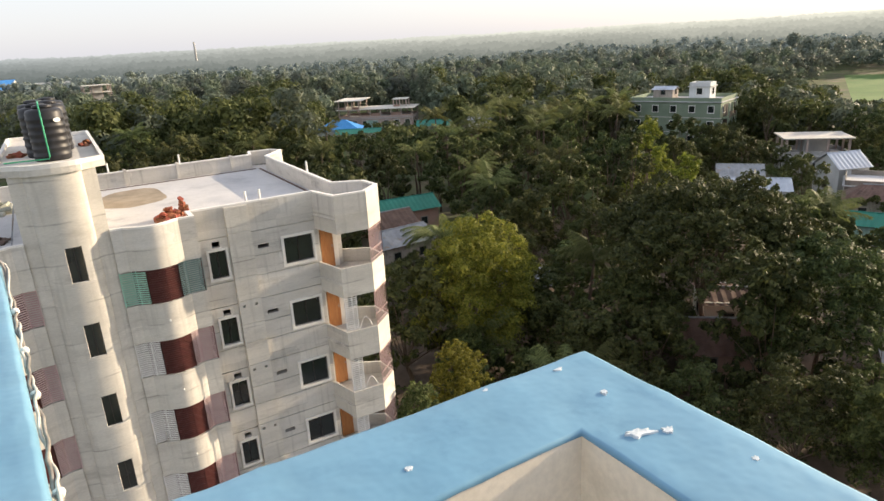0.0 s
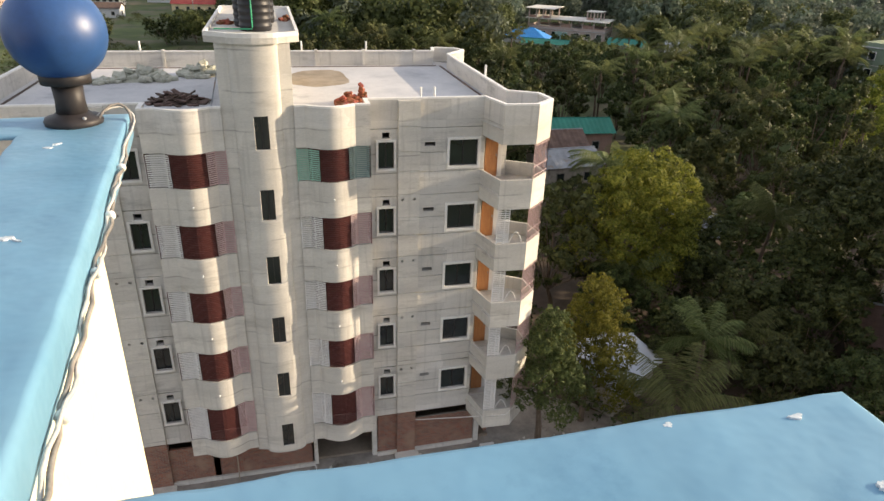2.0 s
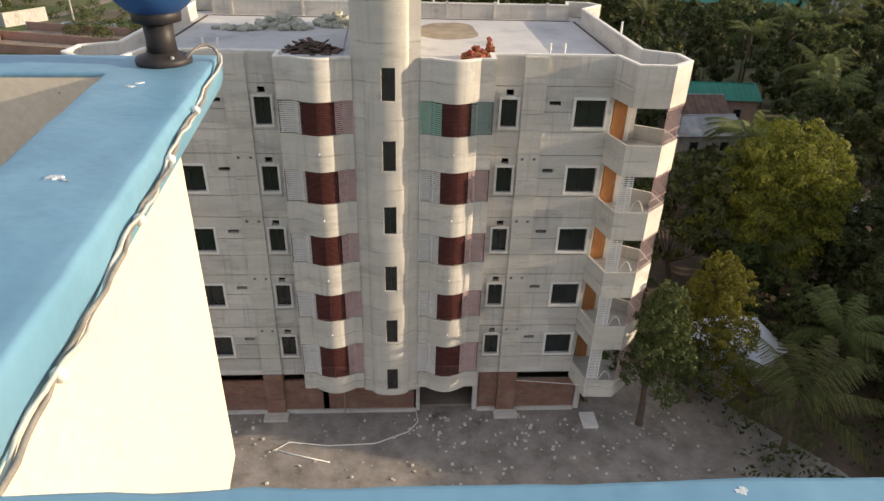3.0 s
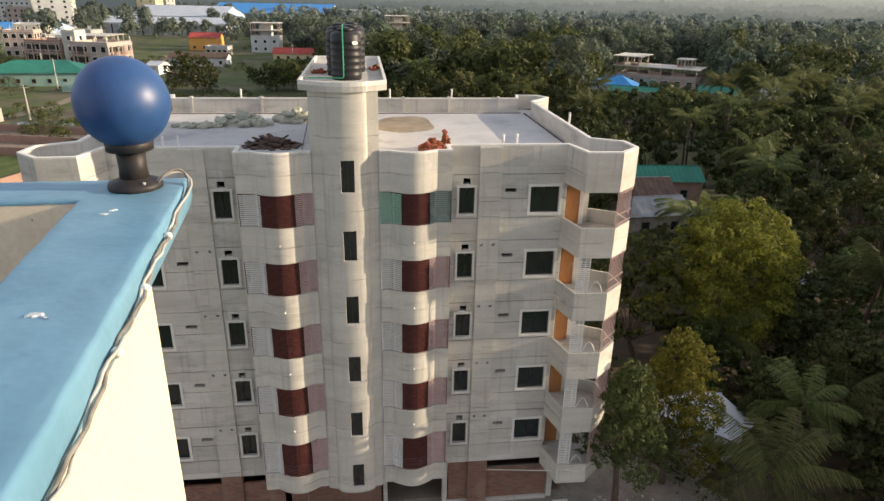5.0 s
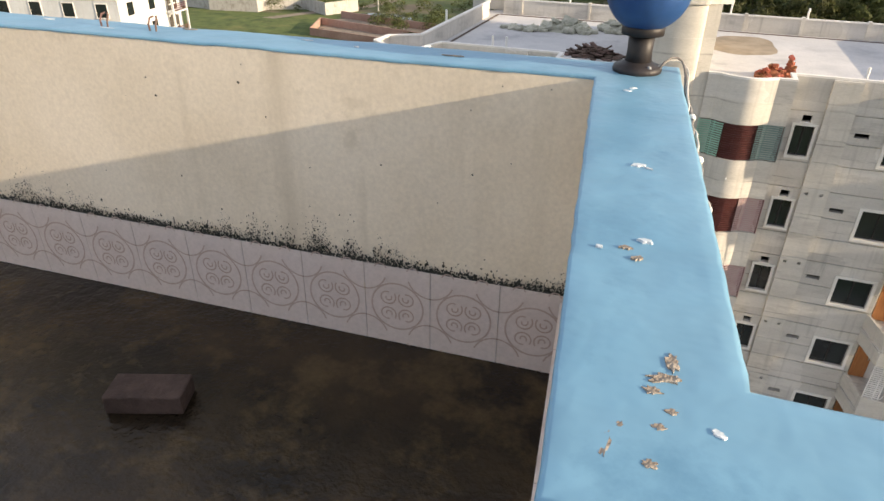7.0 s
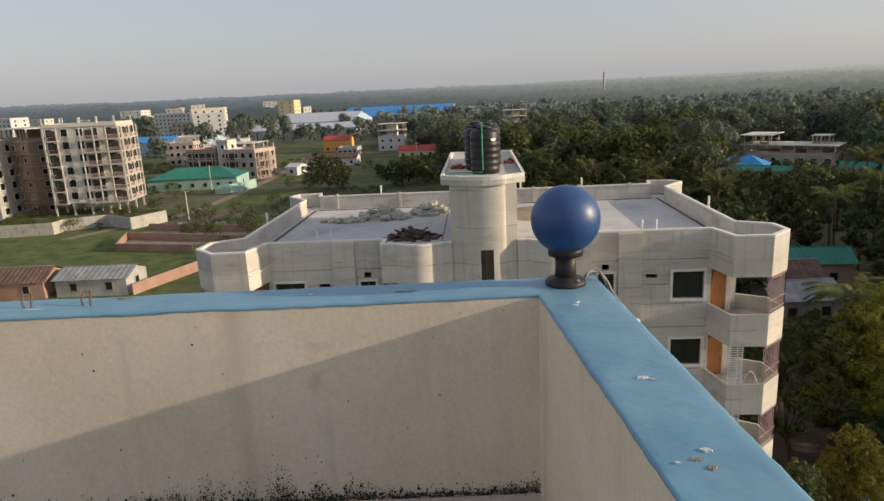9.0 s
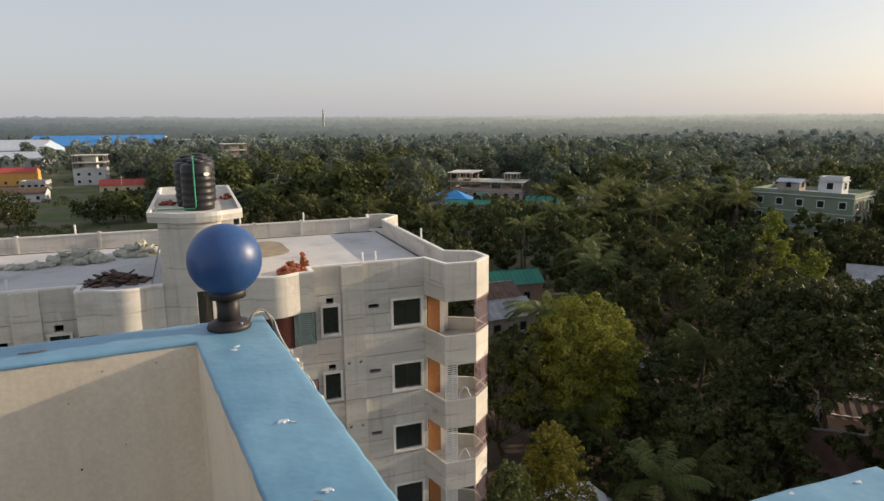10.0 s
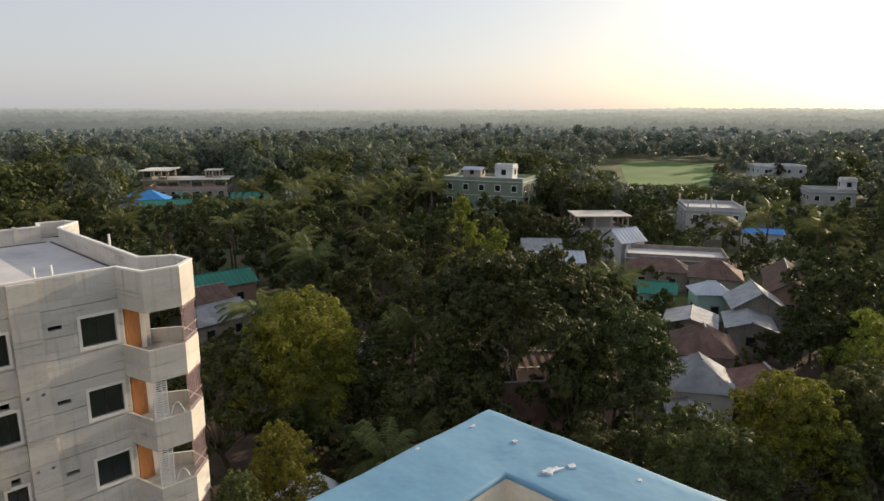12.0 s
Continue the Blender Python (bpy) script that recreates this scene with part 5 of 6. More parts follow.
pink = flat_house("brick_building", "pinkish brick three-storey house with balconies and bare roof columns", -79, 193, 13, 11, -20, 3, "pl_pink", 4, 4, columns=4, cat="building", win=(1.6, 1.6))
for k in range(3):
    deep_balcony(pink, -6.3, -0.6, -7.0, -5.57, k * 3.05 + 0.1, 3.0, "pl_pink", "pl_brick", 3)
    deep_balcony(pink, 6.57, 7.8, -5.2, 3.0, k * 3.05 + 0.1, 3.0, "pl_pink", "pl_brick", 4)
pink = flat_house("brick_building", "grey-pink three-storey house joined to the brick one", -96, 200, 12, 10, -14, 3, "pl_brick", 4, 3, columns=3, cat="building", win=(1.8, 1.6))
for k in range(3):
    deep_balcony(pink, -5.5, 5.5, -6.4, -5.07, k * 3.05 + 0.1, 3.0, "pl_pink", "pl_pink", 5)
flat_house("stair_block", "pale plastered stair block between the brick houses", -87.5, 195, 4.5, 5, -16, 4, "pl_cream", 1, 1, cat="building")
frame_house("unfinished_building", "pale unfinished multi-storey building with bare columns", -100, 236, 22, 14, -8, 3, "pl_grey", 2, 5)
long_wall("green_wall", "pale green curved boundary wall beside the track", [(-76, 153), (-72, 154), (-69.5, 158), (-68.3, 166)], 2.6, "pl_mint")
M["old_wall"] = material("weathered_site_wall", (0.40, 0.385, 0.355), (0.54, 0.52, 0.48), 0.5, 0.9, fine=5, bump=0.3, spot=(0.24, 0.22, 0.19), spot_scale=0.5, spot_at=(0.5, 0.68), streak=(0.22, 0.20, 0.17))
long_wall("boundary_wall", "grey plastered boundary wall round the building site", [(-116, 101.5), (-104, 100.5), (-101.5, 99.5), (-90, 101.3), (-90, 105), (-82.5, 109), (-74.5, 104), (-70.5, 112)], 2.6, "old_wall")
long_wall("brick_wall", "low unplastered red brick plot wall", [(-51, 81), (-66.5, 84), (-70, 94), (-43, 87)], 1.4, "pl_brick")
long_wall("brick_wall", "low unplastered red brick plot wall by the meadow", [(-38, 96), (-55, 99), (-70, 103)], 1.4, "pl_brick")
long_wall("brick_wall", "red brick wall behind the apartment block", [(-48.5, 56), (-43, 72), (-41, 80)], 1.6, "pl_brick")
tin_house("low house with a rusty red sheet roof", -66, 58, 10, 6, 4, 2.6, 1.4, "tin_rust", "pl_brick")
tin_house("low shed with a pale blue-grey translucent sheet roof", -54.5, 59, 10, 6, 2, 2.6, 1.0, "tin", "pl_grey", cat="shed", ribs=14)
tin_house("large blue-walled industrial shed", -165, 318, 50, 24, -4, 7, 2.5, "tin_blue", "pl_blue", cat="shed")
factory = tin_house("long white factory shed with a pale sheet roof", -112, 398, 70, 22, -4, 7, 3.0, "tin_white", "pl_white", cat="shed")
# one flat panel; the shade between the posts is its grey
part("side_opening", boxes((-34.5, 34.5, -11.06, -11.0, 0.4, 5.9)), M["pl_grey"], factory, "grey panel for the shaded openings between the posts")
for k in range(17):
    x = -34.4 + 4.3 * k
    part("wall_post", boxes((x - 0.3, x + 0.3, -11.45, -11.06, 0, 6.6)), M["dark"] if k % 2 else M["pl_white"], factory)
part("eave_beam", boxes((-35, 35, -11.5, -11.06, 6.0, 6.7)), M["pl_white"], factory, "white eaves beam")
tin_house("broad factory shed with a pale grey sheet roof", -118, 470, 62, 50, -8, 9, 6, "tin_white", "pl_blue", cat="shed")
tin_house("large factory hall with a bright blue sheet roof", -68, 560, 95, 60, -6, 9, 7, "tin_blue", "pl_grey", cat="shed")
tin_house("orange-painted house with a red sheet roof", -68.5, 289, 13, 9, -4, 5.6, 1.8, "tin_red", "pl_orange")
tin_house("long low white house with a dark red sheet roof", -56.5, 221, 20, 7, -4, 3.0, 1.6, "tin_rust", "pl_white")
frame_house("unfinished_building", "white-walled building with open unfinished upper storeys", -41, 282, 12, 10, -3, 4, "pl_white", 2, 3)
tin_house("yellow-walled house with a bright red sheet roof", -25.5, 241, 15, 7, -3, 3.0, 1.8, "tin_red", "pl_yellow")
flat_house("tall_building", "narrow tall yellow and pink apartment tower", -152, 500, 14, 12, -10, 8, "pl_yellow", 2, 3, cat="building")
flat_house("white_building", "long white multi-storey building with dark window bands", -250, 520, 44, 16, -6, 6, "pl_white", 12, 3, cat="building", joined=True)
flat_house("white_building", "white apartment building with deep balconies behind the town", -225, 235, 20, 16, 6, 7, "pl_white", 4, 3, balcony=2, cat="building")
flat_house("grey_building", "grey apartment building in the town behind", -262, 262, 18, 16, 6, 7, "pl_grey", 4, 3, balcony=2, cat="building")
flat_house("cream_building", "cream apartment building at the town edge", -205, 170, 16, 14, 8, 6, "pl_cream", 3, 3, cat="building")
frame_house("unfinished_building", "grey unfinished building among the trees", 18, 305, 11, 10, 4, 5, "pl_grey", 2, 3)
flat_house("white_building", "small white building far among the trees", 3, 520, 22, 12, 0, 4, "pl_white", 5, 2, cat="building")
for x, y, w, d, rot, fl, wall, nm in ((-108, 256, 11, 9, -8, 3, "pl_grey", "grey house behind the brick houses"), (-128, 250, 11, 9, 6, 3, "pl_pink", "pinkish house behind the brick houses"), (-146, 300, 13, 10, 8, 3, "pl_cream", "white house beside the blue sheds"), (-58, 262, 9, 7, -6, 1, "pl_grey", "low grey house by the dirt track")):
    flat_house("town_house", nm, x, y, w, d, rot, fl, wall, 4, 3, columns=3 if fl > 2 else 0, win=(1.5, 1.5))
tin_house("low dark-walled hut with a rusty roof by the meadow trees", -50, 172, 7, 5, -4, 2.4, 1.0, "tin_rust", "pl_dim", cat="hut")
tin_house("white boundary shed by the dirt track", -64, 196, 4, 9, -8, 3.0, 0.8, "tin_white", "pl_white", cat="shed")
rt = random.Random(31)
for k in range(46):
    a, r = radians(rt.uniform(-52, -13)), rt.uniform(420, 1150)
    w = rt.uniform(10, 24)
    flat_house("town_building", "distant pale town building on the skyline", r * math.sin(a), -27 + r * math.cos(a), w, rt.uniform(9, 16), rt.uniform(-20, 30), rt.randint(3, 8), rt.choice(["pl_white", "pl_white", "pl_cream", "pl_grey", "pl_pink"]), rt.randint(3, 5), 2, cat="building", joined=True)

# village side
site = flat_house("brick_building", "pinkish brick building with open unfinished upper storeys", 91, 168, 24, 11, -38, 1, "pl_pink", 7, 3, cat="building", win=(1.5, 1.5))


def open_storey(t, x0, x1, y0, y1, z, h, nx, infill=0.0, over=0.7):
    """Bare columns under a thin projecting slab, with low unplastered walls between some of them."""
    xs = np.linspace(x0 + 0.2, x1 - 0.2, nx + 1)
    for x in xs:
        for y in (y0 + 0.2, y1 - 0.2):
            part("column", boxes((x - 0.17, x + 0.17, y - 0.17, y + 0.17, z, z + h - 0.18)), M["pl_pink"], t)
    for k, (xa, xb) in enumerate(zip(xs, xs[1:])):
        if infill and k % 3 != 1:
            part("infill_wall", boxes((xa + 0.17, xb - 0.17, y0 + 0.1, y0 + 0.26, z, z + infill * (1.0 if k % 2 else 0.6))), M["pl_brick"], t)
    part("slab", boxes((x0 - over, x1 + over, y0 - over, y1 + over, z + h - 0.18, z + h)), M["pl_cream"], t)


open_storey(site, -12, 12, -5.5, 5.5, 3.2, 2.9, 7, 1.6)
open_storey(site, -12, -5, -5.5, 5.5, 6.1, 2.8, 3, 1.2, 1.0)
open_storey(site, 5, 9.5, -1, 4.5, 6.1, 2.4, 2, 1.0, 0.2)
part("painted_wall", boxes((-3.2, 0.6, -5.56, -5.5, 0.2, 2.6)), M["pl_mint"], site, "teal painted wall panel")
tin_house("hall with a bright blue sheet roof", 68.5, 146.5, 12, 9, -30, 3.4, 2.4, "tin_blue", "pl_white", True)
tin_house("low house with a teal green sheet roof below the blue hall", 71, 139, 12, 4.5, -30, 2.8, 0.9, "tin_teal", "pl_white")
tin_house("low house with a green sheet roof among the trees", 92, 134, 9, 5, -40, 3.0, 1.3, "tin_teal", "pl_dim")
tin_house("white-walled house with a pale sheet roof among the trees", 101, 124, 5.5, 4.5, -45, 4.0, 1.4, "tin_white", "pl_white")
green = flat_house("green_building", "pale green four-storey apartment building with red balcony panels", 109.5, 63, 18, 10, -70, 4, "pl_green", 5, 3, fh=2.85, cat="building")
for k in range(1, 4):
    deep_balcony(green, 9.07, 10.3, -4.2, 0.8, k * 2.85, 2.85, "pl_green", "slat_maroon", 3)
flat_house("roof_room", "small white stair room on the green building", 0, 0, 4, 3.5, -70, 1, "pl_white", 1, 1, fh=2.4, cat="roof room").matrix_world = pose(111.5, 60, 4 * 2.85 + 0.15, 0, 0, -70)
tin_house("sunlit roof shelter on the green building", 0, 0, 4, 3, -70, 2.0, 0.4, "tin_white", "pl_dim", cat="shelter").matrix_world = pose(108.5, 66.5, 4 * 2.85 + 0.15, 0, 0, -70)
tin_house("long shed with a pale blue-white sheet roof", 82, 28, 9.5, 5, -50, 3.6, 1.1, "tin_white", "pl_white")
tin_house("low house with a grey sheet roof behind the white shed", 88, 34, 6, 4.5, -50, 3.6, 1.4, "tin", "pl_dim")
frame_house("unfinished_building", "grey unfinished two-storey house in the village", 112.5, 37.5, 10, 7, -45, 2, "pl_grey", 1, 3)
flat_house("grey_building", "grey two-storey village house with a flat roof", 138.6, 26, 11.5, 12, -58, 2, "pl_grey", 3, 3, fh=2.9, columns=3)
flat_house("white_building", "white two-storey house at the village edge", 188, 15.5, 10.5, 9, -62, 2, "pl_grey", 3, 3)
flat_house("roof_room", "small pale stair room on the white village house", 0, 0, 3.5, 3, -62, 1, "pl_white", 1, 1, fh=2.4, cat="roof room").matrix_world = pose(191, 12, 6.25, 0, 0, -62)
flat_house("white_building", "far white village building with a roof room", 268, 52, 17, 12, -48, 2, "pl_white", 4, 3, fh=2.9)
flat_house("long_house", "long single-storey house with a pale flat roof", 99.5, 16, 15, 8, -62, 1, "pl_dim", 4, 2, fh=3.0)
tin_house("house with a dull red tiled roof before the long house", 90, 14.5, 8.5, 4.5, -62, 3.0, 1.5, "tin_rust", "pl_dim", True)
tin_house("house with a dull red hipped roof", 91.5, 6.5, 6.5, 6, -68, 3.2, 1.9, "tin_rust", "pl_dim", True)
tin_house("small house with a pale gabled sheet roof", 101, 26, 5, 5, -20, 4.2, 1.9, "tin_white", "pl_white")
tin_house("low house with a bright teal sheet roof", 77.5, 9.2, 5.5, 4.2, -65, 3.2, 0.9, "tin_teal", "pl_mint")
tin_house("low house with a pale sheet roof beside the teal roof", 80.5, 2.8, 4.2, 3.8, -50, 3.6, 1.1, "tin_white", "pl_mint", True)
tin_house("grey sheet-roofed house with a pale gable", 78.5, -3.2, 5.5, 5.5, 30, 3.6, 1.9, "tin", "pl_dim")
tin_house("lean-to with streaked grey sheet roof", 73, -4.4, 5.5, 4.5, 25, 2.9, 0.7, "tin", "pl_dim")
tin_house("lean-to with grey sheet roof beside the alley", 70, 0.8, 5, 5, 20, 2.8, 0.7, "tin", "pl_dim")
tin_house("house with a rusty brown sheet roof", 62, -3.8, 6, 5.2, 28, 3.0, 1.9, "tin_rust", "pl_dim", True)
tin_house("cream house with a grey-blue hipped sheet roof", 53.2, -7.0, 5.6, 4.6, 32, 3.1, 1.9, "tin", "pl_cream", True)
tin_house("house with a dark rusty sheet roof", 55.8, -11.6, 6, 5.2, 38, 2.8, 1.8, "tin_rust", "pl_brick", True)
tin_house("low shed with a grey sheet roof below the cream house", 48.6, -8.3, 3.2, 3, 32, 2.0, 0.4, "tin", "pl_dim", cat="shed")
tin_house("cream-walled shed under the trees", 47.8, 6.5, 4, 5, -42, 2.8, 0.5, "tin_rust", "pl_cream", cat="shed")
tin_house("house with a dark brown sheet roof under the trees", 41.5, 1.5, 7, 6, -40, 2.4, 1.4, "tin_rust", "pl_brick")
tin_house("long house with dark rusty sheet roof along the alley", 93, -2.5, 14, 5, 20, 3.2, 1.7, "tin_rust", "pl_brick")
tin_house("house with a blue sheet lean-to", 130, 12.5, 6.5, 3.5, -62, 3.4, 0.6, "tin_blue", "pl_white")
tin_house("shed with pale worn corrugated sheets behind the apartment block", 33.2, 41, 7, 5.5, 4, 2.8, 1.2, "tin", "pl_dim", cat="shed", ribs=8)
tin_house("house with a rusty red sheet roof behind the trees", 35.5, 48.5, 6, 5, 0, 2.8, 1.4, "tin_rust", "pl_brick")
tin_house("house with a dark teal sheet roof behind the trees", 40, 53, 9, 5, -5, 3.2, 1.3, "tin_teal", "pl_brick")
tin_house("small shed with a white sheet roof under the near trees", 19.5, 3.0, 4.5, 4, 30, 2.2, 0.7, "tin_white", "pl_dim", cat="shed")
tin_house("shed with a pale sheet roof among the trees", 36, 22, 7, 5, -30, 2.6, 1.0, "tin", "pl_dim", cat="shed")

# poles and the far chimney
for x, y, h in ((-72, 190, 9), (-22, 200, 9), (-66, 113, 7), (-79, 158, 8), (118, 160, 12), (131, 23, 9), (-88, 172, 8)):
    p = thing("utility_pole", pose(x, y, 0), "slim grey concrete utility pole with a cross arm", "pole", "utility poles")
    part("shaft", tube(bmesh.new(), [(0, 0, 0), (0, 0, h)], 0.16, 8, 0.1), M["concrete_lit"], p)
    part("cross_arm", boxes((-0.8, 0.8, -0.06, 0.06, h - 0.6, h - 0.48)), M["concrete"], p)
ch = thing("chimney", pose(185, 960, 0), "tall slim brick kiln chimney on the horizon", "chimney")
part("stack", tube(bmesh.new(), [(0, 0, 0), (0, 0, 44)], 2.2, 10, 1.2), M["pl_grey"], ch)


# ---------- trees ----------
def leaf_mesh(name, centres, radii, count, leaf, seed, mat, flat=0.8, upward=0.25, wide=0.5, corners=4, loose=0.38, ragged=0.13):
    """Leaves as folded blades lying like scales on the skin of many small clumps."""
    rng = np.random.default_rng(seed)
    c, r = np.array(centres, float), np.array(radii, float)
    which = rng.choice(len(c), count, p=r ** 2 / (r ** 2).sum())
    d = rng.normal(size=(count, 3))
    d[:, 2] += upward
    d /= np.linalg.norm(d, axis=1)[:, None]
    pos = c[which] + d * (r[which] * rng.normal(0.95, ragged, count).clip(0.5, 1.4))[:, None] * np.array([1, 1, flat])
    nrm = d + rng.normal(size=(count, 3)) * loose
    nrm /= np.linalg.norm(nrm, axis=1)[:, None]
    t = np.cross(nrm, rng.normal(size=(count, 3)))
    t /= np.linalg.norm(t, axis=1)[:, None]
    b = np.cross(nrm, t)
    s = leaf * rng.uniform(0.6, 1.35, count)[:, None]
    pts = [pos - t * s * 0.5 + b * s * wide * (0.5 if corners == 3 else 0.0), pos + b * s * wide * 0.5 - nrm * s * 0.1, pos + t * s * 0.5 - nrm * s * 0.12, pos - b * s * wide * 0.5 - nrm * s * 0.1]
    if corners == 3:
        pts = pts[0:1] + pts[2:]
    v = np.stack(pts, 1).reshape(-1, 3)
    me = bpy.data.meshes.new(name)
    me.from_pydata(v.tolist(), [], np.arange(corners * count).reshape(-1, corners).tolist())
    me.materials.append(mat)
    return me


def clumps(rnd, h, r, n, low=0.35, shape="round"):
    """The boughs of a crown: centres and radii."""
    out, rad = [], []
    off, whole = rnd.uniform(0, 50), r
    for k in range(n):
        a = 2.39996 * k + rnd.uniform(-0.5, 0.5)
        r = whole * (0.95 + 0.5 * noise.noise(Vector((math.cos(a) * 1.3 + off, math.sin(a) * 1.3, 0.3 * k % 2))))
        if shape == "flat":
            q = math.sqrt((k + 0.5) / n)
            z = h * (0.88 - 0.26 * q * q) + rnd.uniform(-0.5, 0.3)
            out.append((r * q * math.cos(a), r * q * math.sin(a), z))
            rad.append(whole * rnd.uniform(0.15, 0.24))
        elif shape == "tall":
            s = (k + 0.5) / n
            q = (1 - s) ** 0.6 * 0.72 * rnd.uniform(0.6, 1.1)
            out.append((r * q * math.cos(a), r * q * math.sin(a), h * (low + (0.90 - low) * s)))
            rad.append(whole * rnd.uniform(0.26, 0.42) * (0.6 + 0.5 * (1 - s)))
        else:
            s = ((k + 0.5) / n) ** 0.85
            q = math.sqrt(max(0.04, 1 - (1.65 * s - 0.68) ** 2)) * rnd.uniform(0.5, 0.82)
            out.append((r * q * math.cos(a), r * q * math.sin(a), h * (low + (0.86 - low) * s)))
            rad.append(whole * rnd.uniform(0.24, 0.42))
    return out, rad


def sprays(rnd, centres, radii, each):
    """Small leafy sprays over the outer and upper side of each bough."""
    out, rad = [], []
    for (x, y, z), r in zip(centres, radii):
        for k in range(each):
            d = Vector((rnd.gauss(0, 1) + 0.35 * x / (r + 1), rnd.gauss(0, 1) + 0.35 * y / (r + 1), rnd.gauss(0.35, 0.9))).normalized()
            q = r * rnd.uniform(0.72, 1.05)
            out.append((x + d.x * q, y + d.y * q, z + d.z * q * 0.85))
            rad.append(r * rnd.uniform(0.17, 0.31))
        out.append((x, y, z))
        rad.append(r * 0.6)
    return out, rad


def make_tree(m, h, r, mat, label, seed, n=18, leaves=6000, leaf=0.3, shape="round", low=0.35, wide=0.5, cat="tree", group="", corners=4, each=17):
    rnd = random.Random(seed)
    t = thing("tree", m, label, cat, group)
    cs, rs = clumps(rnd, h, r, int(n * 0.62), low, shape)
    bm = bmesh.new()
    lean = (rnd.uniform(-0.4, 0.4), rnd.uniform(-0.4, 0.4))
    fork = (lean[0], lean[1], h * low * 0.9)
    tube(bm, [(0, 0, -0.1), (lean[0] * 0.3, lean[1] * 0.3, h * low * 0.45), fork], 0.024 * h ** 0.9 + 0.02, 8, 0.016 * h ** 0.9)
    for c in cs[: min(len(cs), 14)]:
        if shape == "flat" and math.hypot(c[0], c[1]) > 0.55 * r:
            continue
        mid = ((fork[0] + c[0]) / 2 + rnd.uniform(-0.3, 0.3), (fork[1] + c[1]) / 2 + rnd.uniform(-0.3, 0.3), (fork[2] + c[2]) / 2 + 0.3)
        tube(bm, [fork, mid, c], 0.0065 * h, 5, 0.015)
    part("trunk", bm, M["bark"], t)
    fine, fine_r = sprays(rnd, cs, rs, each)
    crown = new("crown", leaf_mesh("crown", fine, fine_r, leaves, leaf, seed, M[mat], upward=0.75, wide=wide, corners=corners, loose=0.3, ragged=0.10))
    crown.parent = t
    return t


def make_palm(m, h, r, label, seed, fronds=16, group="palms"):
    rnd = random.Random(seed)
    t = thing("palm_tree", m, label, "palm tree", group)
    bend = rnd.uniform(-0.6, 0.6)
    part("trunk", tube(bmesh.new(), [(0, 0, -0.1), (bend * 0.3, 0, h * 0.4), (bend * 0.8, 0, h * 0.8), (bend, 0, h)], 0.17, 8, 0.11), M["bark"], t)
    verts, faces = [], []
    for k in range(fronds):
        a = 6.283 * k / fronds + rnd.uniform(-0.2, 0.2)
        el0 = rnd.uniform(0.3, 1.45)
        ca, sa = math.cos(a), math.sin(a)
        pr, pz, d, el = 0.0, 0.0, r / 12, el0
        path = []
        for i in range(14):
            path.append((pr, pz, el))
            pr += d * math.cos(el)
            pz += d * math.sin(el)
            el -= 0.095 + 0.03 * (1.2 - el0)
        for i in range(1, 14):
            R, Z, e = path[i]
            L = r * 0.26 * math.sin(math.pi * (0.12 + 0.83 * i / 14)) + 0.1
            for s in (1, -1):
                for q in (0.0, 0.25, 0.5, 0.75):
                    R2 = R + q * d
                    bx, by, bz = bend + R2 * ca, R2 * sa, h + Z + q * d * math.sin(e)
                    dx, dy = 0.55 * ca - s * 0.8 * sa, 0.55 * sa + s * 0.8 * ca
                    w = 0.012 * r / 2
                    tip = (bx + L * dx, by + L * dy, bz - L * rnd.uniform(0.25, 0.6))
                    o = len(verts)
                    verts += [(bx - w * ca, by - w * sa, bz), (bx + w * ca, by + w * sa, bz + 0.02), (tip[0] + w * 0.6 * ca, tip[1] + w * 0.6 * sa, tip[2]), (tip[0] - w * 0.4 * ca, tip[1] - w * 0.4 * sa, tip[2] - 0.02)]
                    faces.append((o, o + 1, o + 2, o + 3))
    me = bpy.data.meshes.new("crown")
    me.from_pydata(verts, [], faces)
    me.materials.append(M["leaf_palm"])
    ob = new("crown", me)
    ob.parent = t
    return t


make_tree(pose(13.3, -1.3, 0), 9.6, 2.7, "leaf_mid", "slender grey-green tree beside the apartment block corner", 11, 46, 13000, 0.19, "tall", 0.34, 0.40)
make_tree(pose(16.7, 0.4, 0), 10.2, 3.3, "leaf_yellow", "yellow-green sunlit tree beside the apartment block", 12, 50, 18000, 0.19, "tall", 0.24, 0.40)
make_tree(pose(26, 12.2, 0), 12.6, 5.4, "leaf_yellow", "broad yellow-green tree beyond the block", 13, 44, 34100, 0.28, "round", 0.3, corners=3)
make_tree(pose(31, 17, 0), 10.5, 4.6, "leaf_mid", "green tree behind the broad yellow-green one", 14, 24, 12400, 0.31, corners=3)
make_tree(pose(34.4, 4.6, 0), 9.2, 3.3, "leaf_dark", "dark round tree with pale young leaf tips", 15, 32, 17050, 0.29, corners=3)
make_tree(pose(42.3, 4.0, 0), 14.6, 8.8, "leaf_dark", "great spreading dark tree with an umbrella crown", 16, 100, 46500, 0.39, "flat", 0.3, corners=3)
make_tree(pose(43, -4.6, 0), 12.0, 4.8, "leaf_dark", "dense dark tree beside the village houses", 17, 44, 24800, 0.31, "round", 0.25, corners=3)
make_tree(pose(35.5, -14.6, 0), 8.6, 4.2, "leaf_mid", "dense green tree in the near grove", 18, 34, 21700, 0.28, "round", 0.2, corners=3)
make_tree(pose(42.2, -17.0, 0), 9.8, 4.4, "leaf_yellow", "sunlit yellow-green tree in the near grove", 19, 34, 21700, 0.28, "round", 0.2, corners=3)
